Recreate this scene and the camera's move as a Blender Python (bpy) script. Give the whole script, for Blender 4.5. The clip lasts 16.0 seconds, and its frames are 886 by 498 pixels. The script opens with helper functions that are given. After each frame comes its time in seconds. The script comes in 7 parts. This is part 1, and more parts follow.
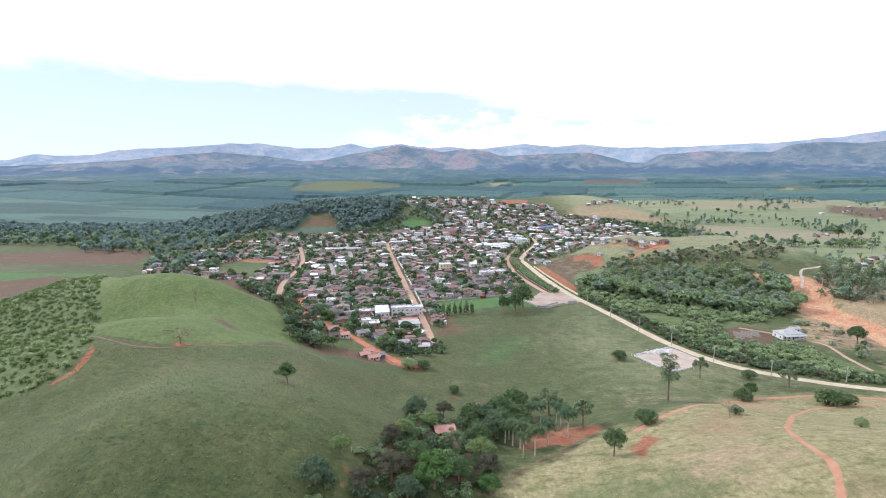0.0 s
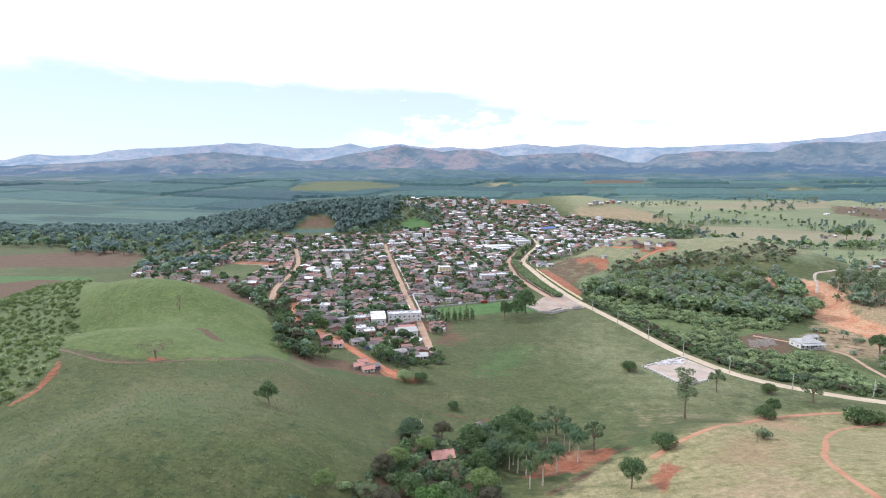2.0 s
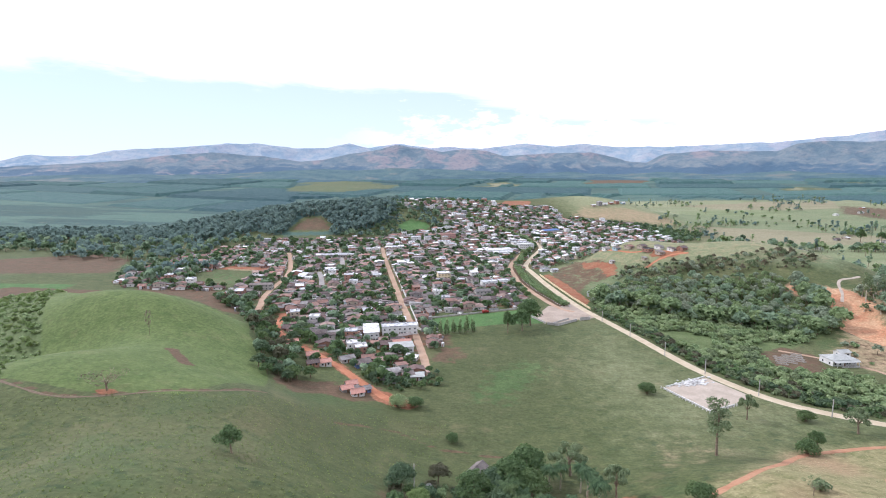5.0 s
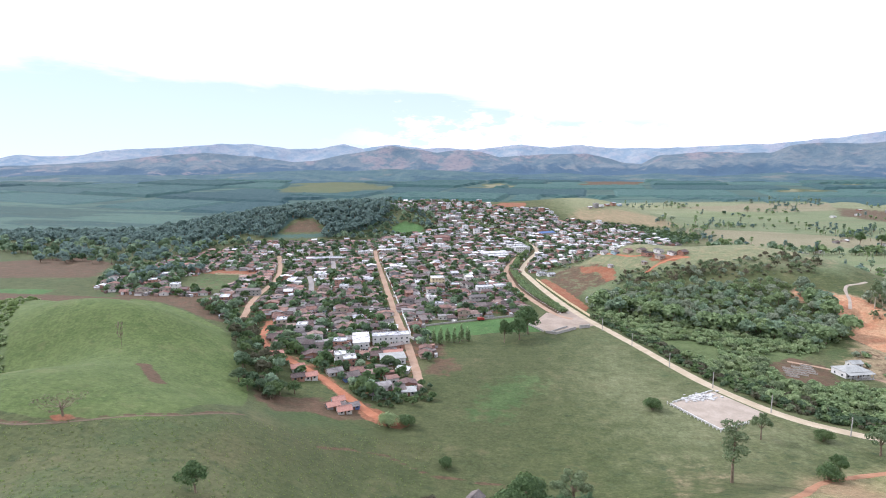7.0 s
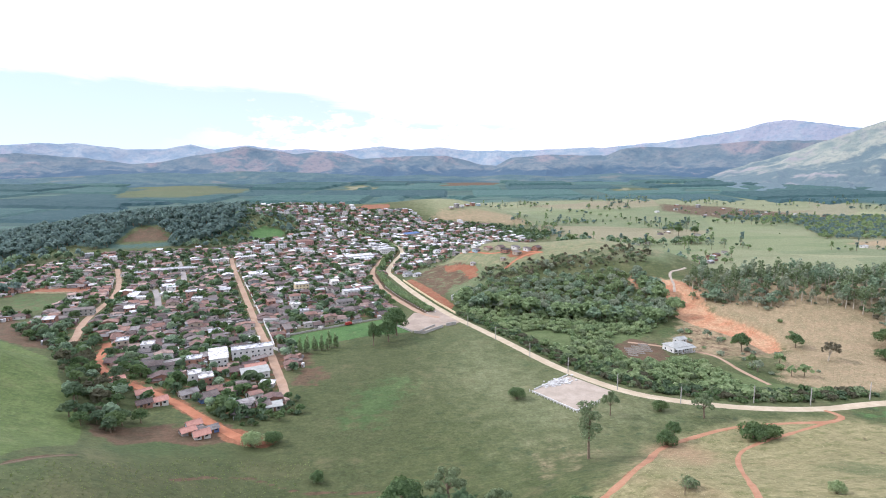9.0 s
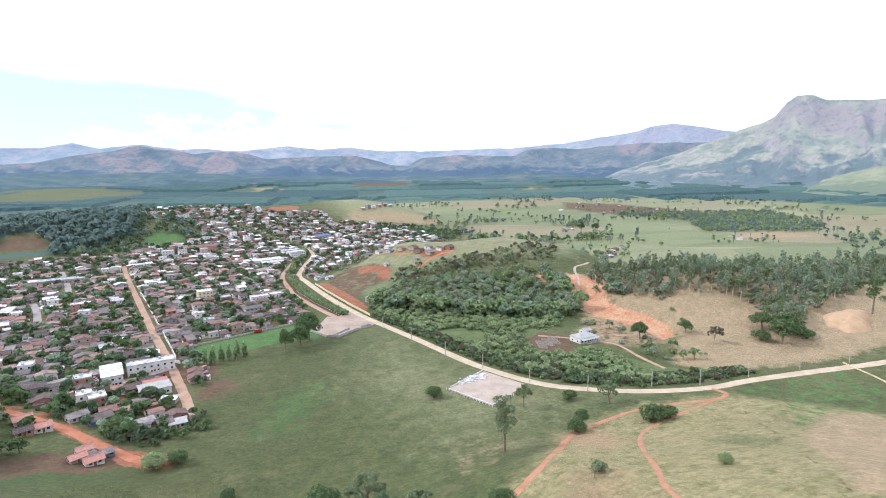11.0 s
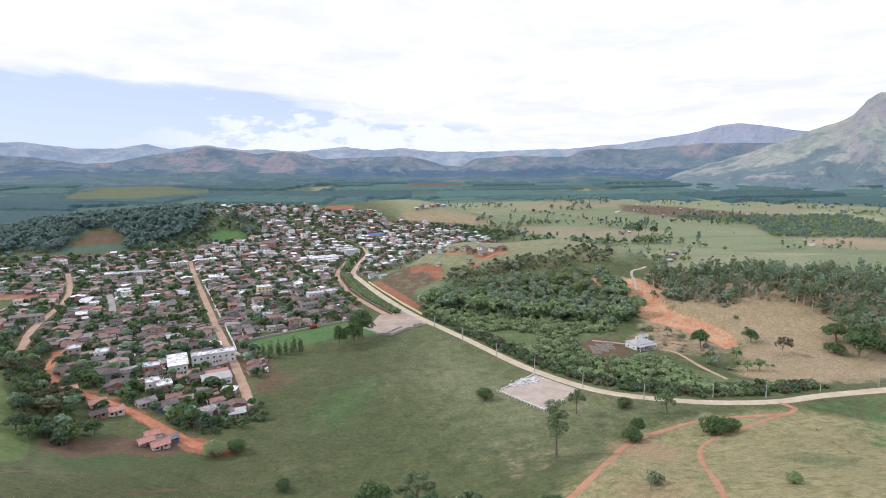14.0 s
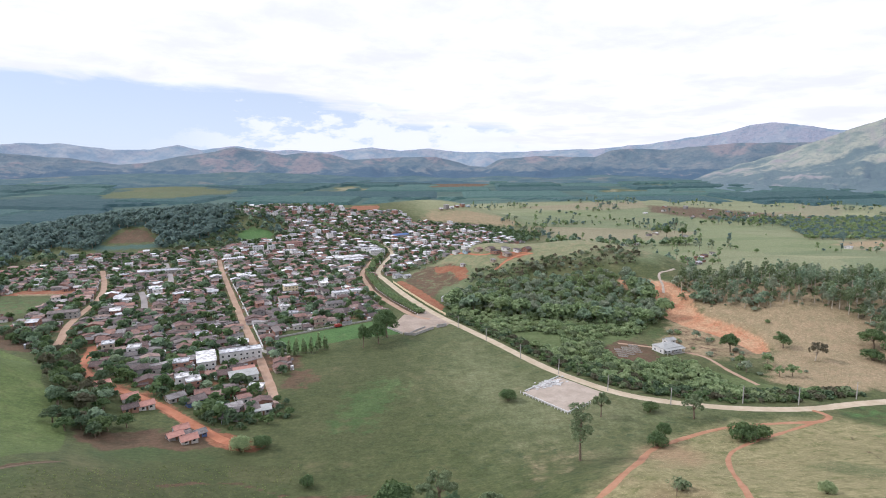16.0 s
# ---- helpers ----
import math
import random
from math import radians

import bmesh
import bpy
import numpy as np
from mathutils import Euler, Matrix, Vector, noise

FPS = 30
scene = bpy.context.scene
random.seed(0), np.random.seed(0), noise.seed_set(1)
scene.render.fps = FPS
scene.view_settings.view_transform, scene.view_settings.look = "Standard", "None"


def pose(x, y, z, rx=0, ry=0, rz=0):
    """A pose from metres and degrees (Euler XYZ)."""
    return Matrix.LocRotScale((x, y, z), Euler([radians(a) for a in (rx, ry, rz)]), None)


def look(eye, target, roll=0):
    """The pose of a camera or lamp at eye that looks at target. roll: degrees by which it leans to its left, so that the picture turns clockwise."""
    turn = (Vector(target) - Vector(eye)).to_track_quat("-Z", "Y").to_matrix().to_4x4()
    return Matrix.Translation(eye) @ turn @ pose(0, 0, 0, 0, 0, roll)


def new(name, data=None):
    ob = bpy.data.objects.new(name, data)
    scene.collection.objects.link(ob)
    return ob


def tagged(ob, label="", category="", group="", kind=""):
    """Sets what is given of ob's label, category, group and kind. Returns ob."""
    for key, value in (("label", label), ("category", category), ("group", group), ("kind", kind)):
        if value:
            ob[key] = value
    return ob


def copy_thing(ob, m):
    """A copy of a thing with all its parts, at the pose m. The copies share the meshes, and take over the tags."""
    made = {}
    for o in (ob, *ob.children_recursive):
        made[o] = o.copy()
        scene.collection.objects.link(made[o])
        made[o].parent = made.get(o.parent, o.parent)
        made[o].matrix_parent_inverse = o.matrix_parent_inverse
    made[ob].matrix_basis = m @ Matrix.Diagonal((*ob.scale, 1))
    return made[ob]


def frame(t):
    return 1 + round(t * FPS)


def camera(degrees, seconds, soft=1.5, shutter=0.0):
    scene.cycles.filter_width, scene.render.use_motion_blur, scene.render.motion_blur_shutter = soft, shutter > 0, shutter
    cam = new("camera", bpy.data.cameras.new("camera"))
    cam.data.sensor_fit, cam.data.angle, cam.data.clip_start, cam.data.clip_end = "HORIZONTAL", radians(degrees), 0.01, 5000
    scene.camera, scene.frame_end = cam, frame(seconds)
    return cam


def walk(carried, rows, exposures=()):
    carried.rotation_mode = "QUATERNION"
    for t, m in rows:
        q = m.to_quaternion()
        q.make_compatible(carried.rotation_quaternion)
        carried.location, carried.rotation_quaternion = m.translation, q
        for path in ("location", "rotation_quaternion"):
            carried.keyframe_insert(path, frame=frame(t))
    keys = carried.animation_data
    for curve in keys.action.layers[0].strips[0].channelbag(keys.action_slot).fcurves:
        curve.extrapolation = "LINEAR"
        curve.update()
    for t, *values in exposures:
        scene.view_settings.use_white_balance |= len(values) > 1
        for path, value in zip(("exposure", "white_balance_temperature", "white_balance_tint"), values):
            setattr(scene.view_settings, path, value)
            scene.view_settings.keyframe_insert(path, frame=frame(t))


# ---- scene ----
cam = camera(78.4, 16.0, 1.0)
PATH = [
    (0, (0.745, 6.862, 125.869), (0.643, 8.838, 125.578), -0.1),
    (0.5, (0.834, 12.109, 125.783), (0.731, 14.085, 125.492), -0.1),
    (1, (0.701, 17.73, 125.659), (0.599, 19.706, 125.368), -0.1),
    (1.5, (0.378, 23.109, 125.676), (0.276, 25.085, 125.384), -0.1),
    (2, (0.441, 28.406, 125.554), (0.339, 30.383, 125.263), -0.1),
    (2.5, (0.342, 33.879, 125.54), (0.241, 35.855, 125.249), -0.1),
    (3, (0.254, 39.317, 125.719), (0.153, 41.293, 125.428), -0.2),
    (3.5, (0.121, 44.84, 125.94), (0.021, 46.816, 125.648), -0.1),
    (4, (0.438, 50.292, 125.924), (0.336, 52.268, 125.633), -0.2),
    (4.2, (0.400, 52.923, 125.980), (0.297, 54.899, 125.688), -0.21),
    (6.3, (-0.060, 75.673, 126.500), (-0.158, 77.650, 126.211), -0.10),
    (6.5, (-0.092, 77.907, 126.563), (-0.188, 79.884, 126.274), -0.1),
    (7, (0.054, 81.57, 126.806), (-0.029, 83.547, 126.518), -0.1),
    (7.5, (-0.411, 83.344, 126.88), (-0.384, 85.323, 126.594), -0.1),
    (8, (-0.389, 84.547, 126.726), (-0.206, 86.518, 126.443), -0.2),
    (8.5, (-0.157, 84.929, 126.626), (0.142, 86.886, 126.343), -0.2),
    (9, (0.239, 84.918, 126.6), (0.646, 86.855, 126.317), -0.3),
    (9.5, (0.114, 84.938, 127.023), (0.708, 86.827, 126.739), -0.4),
    (9.7, (0.110, 85.050, 126.960), (0.736, 86.928, 126.676), -0.36),
    (11.8, (0.020, 86.300, 126.350), (0.756, 88.138, 126.069), -0.52),
    (12, (0.017, 86.419, 126.29), (0.759, 88.256, 126.01), -0.5),
    (12.5, (-0.078, 86.377, 126.324), (0.68, 88.206, 126.044), -0.4),
    (13, (-0.462, 86.158, 126.447), (0.31, 87.982, 126.167), -0.4),
    (13.5, (-0.924, 85.965, 126.618), (-0.224, 87.818, 126.339), -0.3),
    (14, (-0.452, 86.483, 126.598), (0.081, 88.391, 126.317), -0.2),
    (14.5, (-0.247, 86.703, 126.475), (0.233, 88.624, 126.195), -0.1),
    (15, (-0.155, 86.828, 126.362), (0.31, 88.753, 126.083), -0.2),
    (15.5, (-0.35, 86.461, 126.51), (0.106, 88.388, 126.231), -0.2),
    (16, (-0.095, 86.387, 126.615), (0.35, 88.317, 126.336), -0.2),
]
walk(cam, [(t, look(*p)) for t, *p in PATH],
     [(0, 0.17, 5740, 18), (9, 0.21, 5760, 18), (12.5, 0.29, 5780, 18), (13.0, 0.06, 5840, 18), (13.5, -0.12, 5880, 18), (16, -0.15, 5900, 18)])

# ---- world and sun ----
SUN_AZ, SUN_EL = -68.0, 38.0
world = bpy.data.worlds.new("sky")
scene.world = world
world.use_nodes = True


def build_sky():
    t = world.node_tree
    t.nodes.clear()
    out = t.nodes.new("ShaderNodeOutputWorld")
    bg = t.nodes.new("ShaderNodeBackground")
    sky = t.nodes.new("ShaderNodeTexSky")
    sky.sky_type, sky.sun_disc = "NISHITA", False
    sky.sun_elevation, sky.sun_rotation = radians(SUN_EL), radians(SUN_AZ % 360)
    sky.air_density, sky.dust_density, sky.ozone_density = 1.0, 0.05, 2.5
    bg.inputs["Strength"].default_value = 0.105
    geo = t.nodes.new("ShaderNodeTexCoord")
    sep = t.nodes.new("ShaderNodeSeparateXYZ")
    t.links.new(geo.outputs["Generated"], sep.inputs[0])

    def math(op, a, b=None, clamp=False):
        n = t.nodes.new("ShaderNodeMath")
        n.operation, n.use_clamp = op, clamp
        for i, v in enumerate((a, b)):
            if v is None:
                continue
            if isinstance(v, (int, float)):
                n.inputs[i].default_value = v
            else:
                t.links.new(v, n.inputs[i])
        return n.outputs[0]

    def noise_of(vector, scale, detail, rough, distort=0.0):
        n = t.nodes.new("ShaderNodeTexNoise")
        n.inputs["Scale"].default_value, n.inputs["Detail"].default_value = scale, detail
        n.inputs["Roughness"].default_value, n.inputs["Distortion"].default_value = rough, distort
        t.links.new(vector, n.inputs["Vector"])
        return n.outputs["Fac"]

    def smooth(v, lo, hi, a=0.0, b=1.0):
        n = t.nodes.new("ShaderNodeMapRange")
        n.interpolation_type = "SMOOTHSTEP"
        t.links.new(v, n.inputs["Value"])
        for key, q in (("From Min", lo), ("From Max", hi), ("To Min", a), ("To Max", b)):
            n.inputs[key].default_value = q
        return n.outputs[0]

    def blend(f, a, b):
        n = t.nodes.new("ShaderNodeMix")
        n.data_type = "RGBA"
        for v, key in ((f, "Factor"), (a, "A"), (b, "B")):
            if isinstance(v, (tuple, float)):
                n.inputs[key].default_value = v
            else:
                t.links.new(v, n.inputs[key])
        return n.outputs["Result"]

    # a flat layer of cloud, seen from below
    h = math("ADD", math("MAXIMUM", sep.outputs["Z"], 0.0), 0.09)
    comb = t.nodes.new("ShaderNodeCombineXYZ")
    t.links.new(math("DIVIDE", sep.outputs["X"], h), comb.inputs[0])
    t.links.new(math("DIVIDE", sep.outputs["Y"], h), comb.inputs[1])
    big, small = noise_of(comb.outputs[0], 0.5, 8, 0.6, 0.4), noise_of(comb.outputs[0], 1.7, 8, 0.62, 0.2)
    # the sheet ends in the west above a band of open sky
    azimuth = math("ARCTAN2", sep.outputs["X"], sep.outputs["Y"])
    edge = math("SUBTRACT", 0.142, math("MULTIPLY", math("MAXIMUM", math("ADD", azimuth, 0.12), 0.0), 0.16))
    above = math("SUBTRACT", sep.outputs["Z"], edge)
    ragged = math("ADD", math("MULTIPLY", math("SUBTRACT", big, 0.5), 0.13), math("MULTIPLY", math("SUBTRACT", small, 0.5), 0.045))
    sheet = smooth(math("ADD", above, ragged), -0.012, 0.014)
    # towards the north and east thin cloud fills the band
    sheet = math("MAXIMUM", sheet, math("MULTIPLY", smooth(math("ADD", azimuth, math("MULTIPLY", math("SUBTRACT", small, 0.5), 0.9)), 0.02, 0.75), 0.94))
    # heaped cloud low on the horizon
    low = t.nodes.new("ShaderNodeCombineXYZ")
    t.links.new(math("MULTIPLY", azimuth, 13.0), low.inputs[0])
    t.links.new(math("MULTIPLY", sep.outputs["Z"], 30.0), low.inputs[1])
    heap = math("SUBTRACT", math("ADD", noise_of(low.outputs[0], 1.0, 7, 0.6), math("MULTIPLY", math("MINIMUM", math("ADD", azimuth, 0.22), 0.25), 0.55)), math("MULTIPLY", sep.outputs["Z"], 3.2))
    heaps = math("MULTIPLY", smooth(heap, 0.30, 0.40), smooth(azimuth, -0.30, -0.05))
    # high thin veil over the blue; the cover is brighter overhead than near the horizon
    veil = blend(smooth(sep.outputs["Z"], 0.03, 0.15, 0.84, 0.72), sky.outputs[0], (7.9, 8.9, 9.9, 1))
    folds = smooth(math("ADD", math("MULTIPLY", big, 0.35), math("MULTIPLY", small, 0.65)), 0.36, 0.62)
    near = blend(folds, (12.0, 12.0, 11.8, 1), (9.7, 9.8, 9.8, 1))
    over = blend(folds, (18.5, 18.8, 19.2, 1), (13.2, 13.6, 14.0, 1))
    cloud = blend(smooth(sep.outputs["Z"], 0.2, 0.75), near, over)
    c = blend(math("MULTIPLY", heaps, 0.85), veil, (10.6, 10.8, 11.1, 1))
    c = blend(sheet, c, cloud)
    t.links.new(c, bg.inputs["Color"])
    t.links.new(bg.outputs[0], out.inputs[0])


build_sky()
sun = new("sun", bpy.data.lights.new("sun", "SUN"))
sun.data.energy, sun.data.angle, sun.data.color = 2.75, radians(0.7), (1.0, 0.94, 0.84)
sun.matrix_world = look((1000 * math.sin(radians(SUN_AZ)) * math.cos(radians(SUN_EL)), 1000 * math.cos(radians(SUN_AZ)) * math.cos(radians(SUN_EL)),
                         1000 * math.sin(radians(SUN_EL))), (0, 0, 0))

# ---- the lie of the land ----
# hills: centre x, y, half widths, turn, height
HILLS = [
    (-150, 190, 75, 90, 0, 11.8), (-185, 280, 80, 80, 0, 41.5), (-330, 450, 75, 70, 0, 30.2), (-200, 400, 70, 55, 0, 38.0), (-115, 165, 45, 50, 0, 21.4), (-60, 190, 60, 60, 0, 31.4),
    (-95, 270, 45, 45, 0, 16.6), (150, 150, 90, 80, 0, 41.4), (60, 180, 60, 50, 0, 9.9), (255, 655, 95, 90, 0, 22.8), (330, 600, 80, 70, 0, 18.6), (420, 470, 110, 70, -15, 28.2),
    (300, 450, 60, 60, 0, -4.4), (-330, 1170, 240, 110, 0, 29.9), (700, 560, 170, 120, 0, 19.8), (0, 60, 90, 90, 0, 1.8), (-420, 330, 90, 120, 0, 2.8), (230, 215, 70, 70, 0, 8.2),
    (105, 245, 45, 35, 0, 10.0), (-310, 200, 70, 90, 0, 20.1), (-262, 405, 55, 60, 0, 17.0), (-225, 345, 42, 42, 0, -12.0), (-230, 470, 40, 40, 0, -5.0), (-200, 450, 35, 40, 0, -2.8), (-160, 400, 35, 40, 0, -5.8), (-150, 330, 40, 40, 0, 2.0), (300, 1400, 170, 150, 0, 43.4), (200, 745, 60, 70, 0, 28.3),
    (-70, 1350, 330, 230, 0, 55.0), (320, 715, 75, 75, 0, 27.8), (385, 640, 60, 60, 0, 14.5),
]


def H(x, y):
    """Height of the ground."""
    x, y = np.asarray(x, float), np.asarray(y, float)
    z = 88 * np.clip((np.hypot(x, y - 80) - 1400) / 2200, 0, 1.2)
    for cx, cy, sx, sy, turn, top in HILLS:
        c, s = math.cos(radians(turn)), math.sin(radians(turn))
        z = z + top * np.exp(-(((x - cx) * c + (y - cy) * s) / sx) ** 2 - ((-(x - cx) * s + (y - cy) * c) / sy) ** 2)
    # the dug bank behind the farmhouse
    if np.any((x > 278) & (x < 338) & (y > 388) & (y < 530)):
        z = z - 4.0 * inside(x, y, CUT, 2.5)
    return z


def hz(x, y):
    return float(H(x, y))


def inside(x, y, poly, soft=4.0):
    """1 inside the polygon, 0 outside, with a soft edge of that many metres."""
    x, y = np.asarray(x, float), np.asarray(y, float)
    d = np.full(x.shape, 1e9)
    odd = np.zeros(x.shape, bool)
    n = len(poly)
    for i in range(n):
        (ax, ay), (bx, by) = poly[i][:2], poly[(i + 1) % n][:2]
        ex, ey = bx - ax, by - ay
        t = np.clip(((x - ax) * ex + (y - ay) * ey) / (ex * ex + ey * ey), 0, 1)
        d = np.minimum(d, np.hypot(x - ax - t * ex, y - ay - t * ey))
        cross = (ay > y) != (by > y)
        if ey != 0:
            odd ^= cross & (x < ax + (y - ay) * ex / ey)
    return np.clip(0.5 + np.where(odd, d, -d) / (2 * soft), 0, 1)


def near_line(x, y, line, half, soft=2.0):
    x, y = np.asarray(x, float), np.asarray(y, float)
    d = np.full(x.shape, 1e9)
    for (ax, ay), (bx, by) in zip(line, line[1:]):
        ex, ey = bx - ax, by - ay
        t = np.clip(((x - ax) * ex + (y - ay) * ey) / (ex * ex + ey * ey), 0, 1)
        d = np.minimum(d, np.hypot(x - ax - t * ex, y - ay - t * ey))
    return np.clip(0.5 + (half - d) / (2 * soft), 0, 1)


# ---- the plan ----
MAIN_ROAD = [(640, 262), (520, 284), (413, 299), (378, 302), (331, 307), (285, 310), (250, 310), (215, 320), (183, 339), (165, 356), (151, 381), (140, 409), (126, 462),
             (113, 507), (103, 540), (93, 585), (83, 647), (75, 720), (72, 768), (90, 845), (112, 930), (104, 1000), (82, 1045), (55, 1098), (31, 1130), (0, 1168)]
STREET_ONE = [(-28, 394), (-32, 417), (-48, 491), (-67, 572), (-89, 672), (-108, 758), (-128, 850), (-142, 920)]
STREET_TWO = [(-188, 505), (-196, 545), (-208, 589), (-215, 643), (-219, 682), (-232, 739), (-252, 800), (-277, 869)]
STREET_FOUR = [(-160, 628), (-175, 680), (-189, 720)]
AVENUE_LANE = [(92, 537), (82, 548), (71, 583), (56, 651), (53, 690), (52, 766), (70, 848), (94, 926)]
STREET_THREE = [(-168, 755), (-180, 805), (-211, 910)]
DIRT_STREET = [(-165, 521), (-156, 484), (-144, 447), (-128, 420), (-114, 409), (-101, 401), (-83, 386), (-68, 369), (-56, 355), (-45, 343), (-36, 339)]
RED_TRACK = [(70, 226), (83, 236), (100, 247), (122, 268), (142, 287), (172, 297), (195, 300), (220, 297), (240, 294), (252, 299), (251, 308)]
HILL_TRACK = [(103, 150), (110, 165), (113, 184), (120, 205), (131, 222), (147, 246), (167, 270), (186, 280), (213, 287), (240, 294)]
FARM_TRACK = [(253, 346), (254, 370), (258, 400), (247, 415), (232, 428), (215, 439)]
HILL_HOUSE_TRACK = [(188, 650), (205, 662), (224, 668), (238, 664), (226, 676), (204, 690), (186, 700), (172, 728), (164, 756), (152, 790)]
CUT_ROAD = [(312, 524), (322, 540), (329, 556), (337, 566), (350, 571), (362, 578)]
GREEN_FIELD = [(-37, 508), (-20, 474), (8, 490), (28, 498), (60, 500), (66, 516), (46, 543)]
PAVED = [(53, 520), (58, 507), (64, 498), (71, 495), (79, 503), (88, 510), (101, 513), (110, 520), (107, 536), (104, 552), (97, 566), (92, 572), (88, 560), (80, 556), (72, 560), (66, 547), (60, 534)]
YARD = [(111, 369), (144, 388), (159, 357), (125, 336)]
PITCH = [(-314, 655), (-316, 716), (-262, 706), (-256, 640)]
RED_FACE = [(100, 588), (92, 648), (88, 700), (108, 740), (132, 756), (158, 720), (172, 690), (168, 655), (150, 640), (128, 632), (118, 600), (110, 575)]
CUT = [(318, 520), (322, 500), (316, 478), (321, 452), (328, 428), (316, 400), (300, 398), (304, 424), (298, 446), (290, 464), (286, 486), (300, 500), (308, 520)]
PALE_CUT = [(280, 556), (292, 570), (318, 556), (334, 546), (336, 520), (328, 492), (310, 496), (296, 508)]
EARTH_CUT = [(302, 505), (281, 481), (264, 456), (246, 442), (236, 424), (258, 392), (292, 384), (316, 398), (306, 446)]
BEDS = [(194, 432), (222, 450), (238, 432), (228, 398), (212, 390), (196, 404)]
RED_LOT = [(53, 1282), (78, 1332), (137, 1340), (141, 1300), (92, 1267)]
BRUSH = [(-210, 190), (-197, 208), (-189, 217), (-178, 228), (-180, 244), (-187, 259), (-223, 317), (-294, 415), (-330, 480), (-370, 520), (-430, 480), (-430, 200), (-330, 150)]
PADDOCK = [(-186, 258), (-144, 252), (-108, 258), (-100, 310), (-108, 335), (-122, 365), (-145, 400), (-165, 450), (-195, 497), (-221, 521), (-260, 554), (-298, 582), (-330, 596), (-365, 606), (-345, 520), (-302, 415), (-230, 317)]
BARE_STRIP = [(-360, 608), (-330, 598), (-298, 584), (-260, 556), (-222, 524), (-201, 516), (-219, 554), (-277, 620), (-321, 624), (-358, 618)]
WOOD_HILL = [(114, 562), (118, 590), (134, 616), (160, 622), (200, 604), (240, 590), (280, 582), (302, 566), (300, 540), (292, 505), (282, 484), (262, 474), (228, 482), (188, 510), (150, 542)]
BANANAS = [(113, 552), (136, 466), (150, 413), (160, 386), (173, 363), (189, 347), (219, 329), (262, 320), (275, 330), (252, 352), (240, 388), (222, 404), (222, 440), (250, 462), (270, 474), (228, 486), (188, 514), (150, 546), (118, 572)]
RIGHT_WOOD = [(318, 512), (325, 478), (346, 452), (392, 436), (404, 402), (378, 364), (394, 354), (420, 374), (470, 394), (520, 407), (600, 438), (720, 440), (730, 500), (600, 515), (500, 505), (420, 525), (352, 560)]
TAN_SLOPE = [(330, 515), (345, 560), (420, 530), (600, 470), (620, 420), (560, 370), (470, 325), (400, 316), (346, 316), (275, 328), (262, 350), (290, 380), (312, 398), (318, 430), (308, 470)]
DRY_HILL = [(4, 150), (8, 186), (38, 212), (58, 238), (72, 234), (100, 252), (142, 292), (195, 305), (250, 298), (300, 250), (300, 100), (60, 100)]
FARM_YARD = [(18, 218), (22, 240), (42, 252), (66, 247), (58, 234), (40, 222)]
BARE_FACE = [(-342, 1040), (-328, 1112), (-290, 1116), (-240, 1044)]
LUSH = [(-128, 1038), (-138, 1080), (-118, 1112), (-88, 1104), (-74, 1076), (-90, 1050)]
TOWN = [(-405, 650), (-430, 745), (-390, 910), (-345, 985), (-246, 990), (-170, 990), (-112, 1046), (-70, 1060), (-48, 1120), (-72, 1165), (-150, 1200), (-170, 1290), (-60, 1325), (40, 1310), (100, 1262), (170, 1290), (190, 1200), (345, 1190), (440, 1110),
        (400, 1030), (250, 930), (225, 862), (182, 814), (140, 787), (108, 767), (94, 742), (60, 738), (46, 710), (54, 640), (58, 568), (44, 552), (-36, 522), (-24, 440), (-26, 392), (-40, 364), (-66, 370), (-100, 382), (-128, 414), (-166, 486), (-235, 560), (-258, 640), (-255, 745), (-320, 755), (-334, 700), (-322, 652), (-262, 622), (-285, 606), (-375, 622)]


# ---- materials ----
def lin(r, g, b):
    """A colour given in the usual 0 to 255 steps, as linear light."""
    return tuple((c / 255 / 12.92) if c / 255 <= 0.04045 else ((c / 255 + 0.055) / 1.055) ** 2.4 for c in (r, g, b)) + (1.0,)


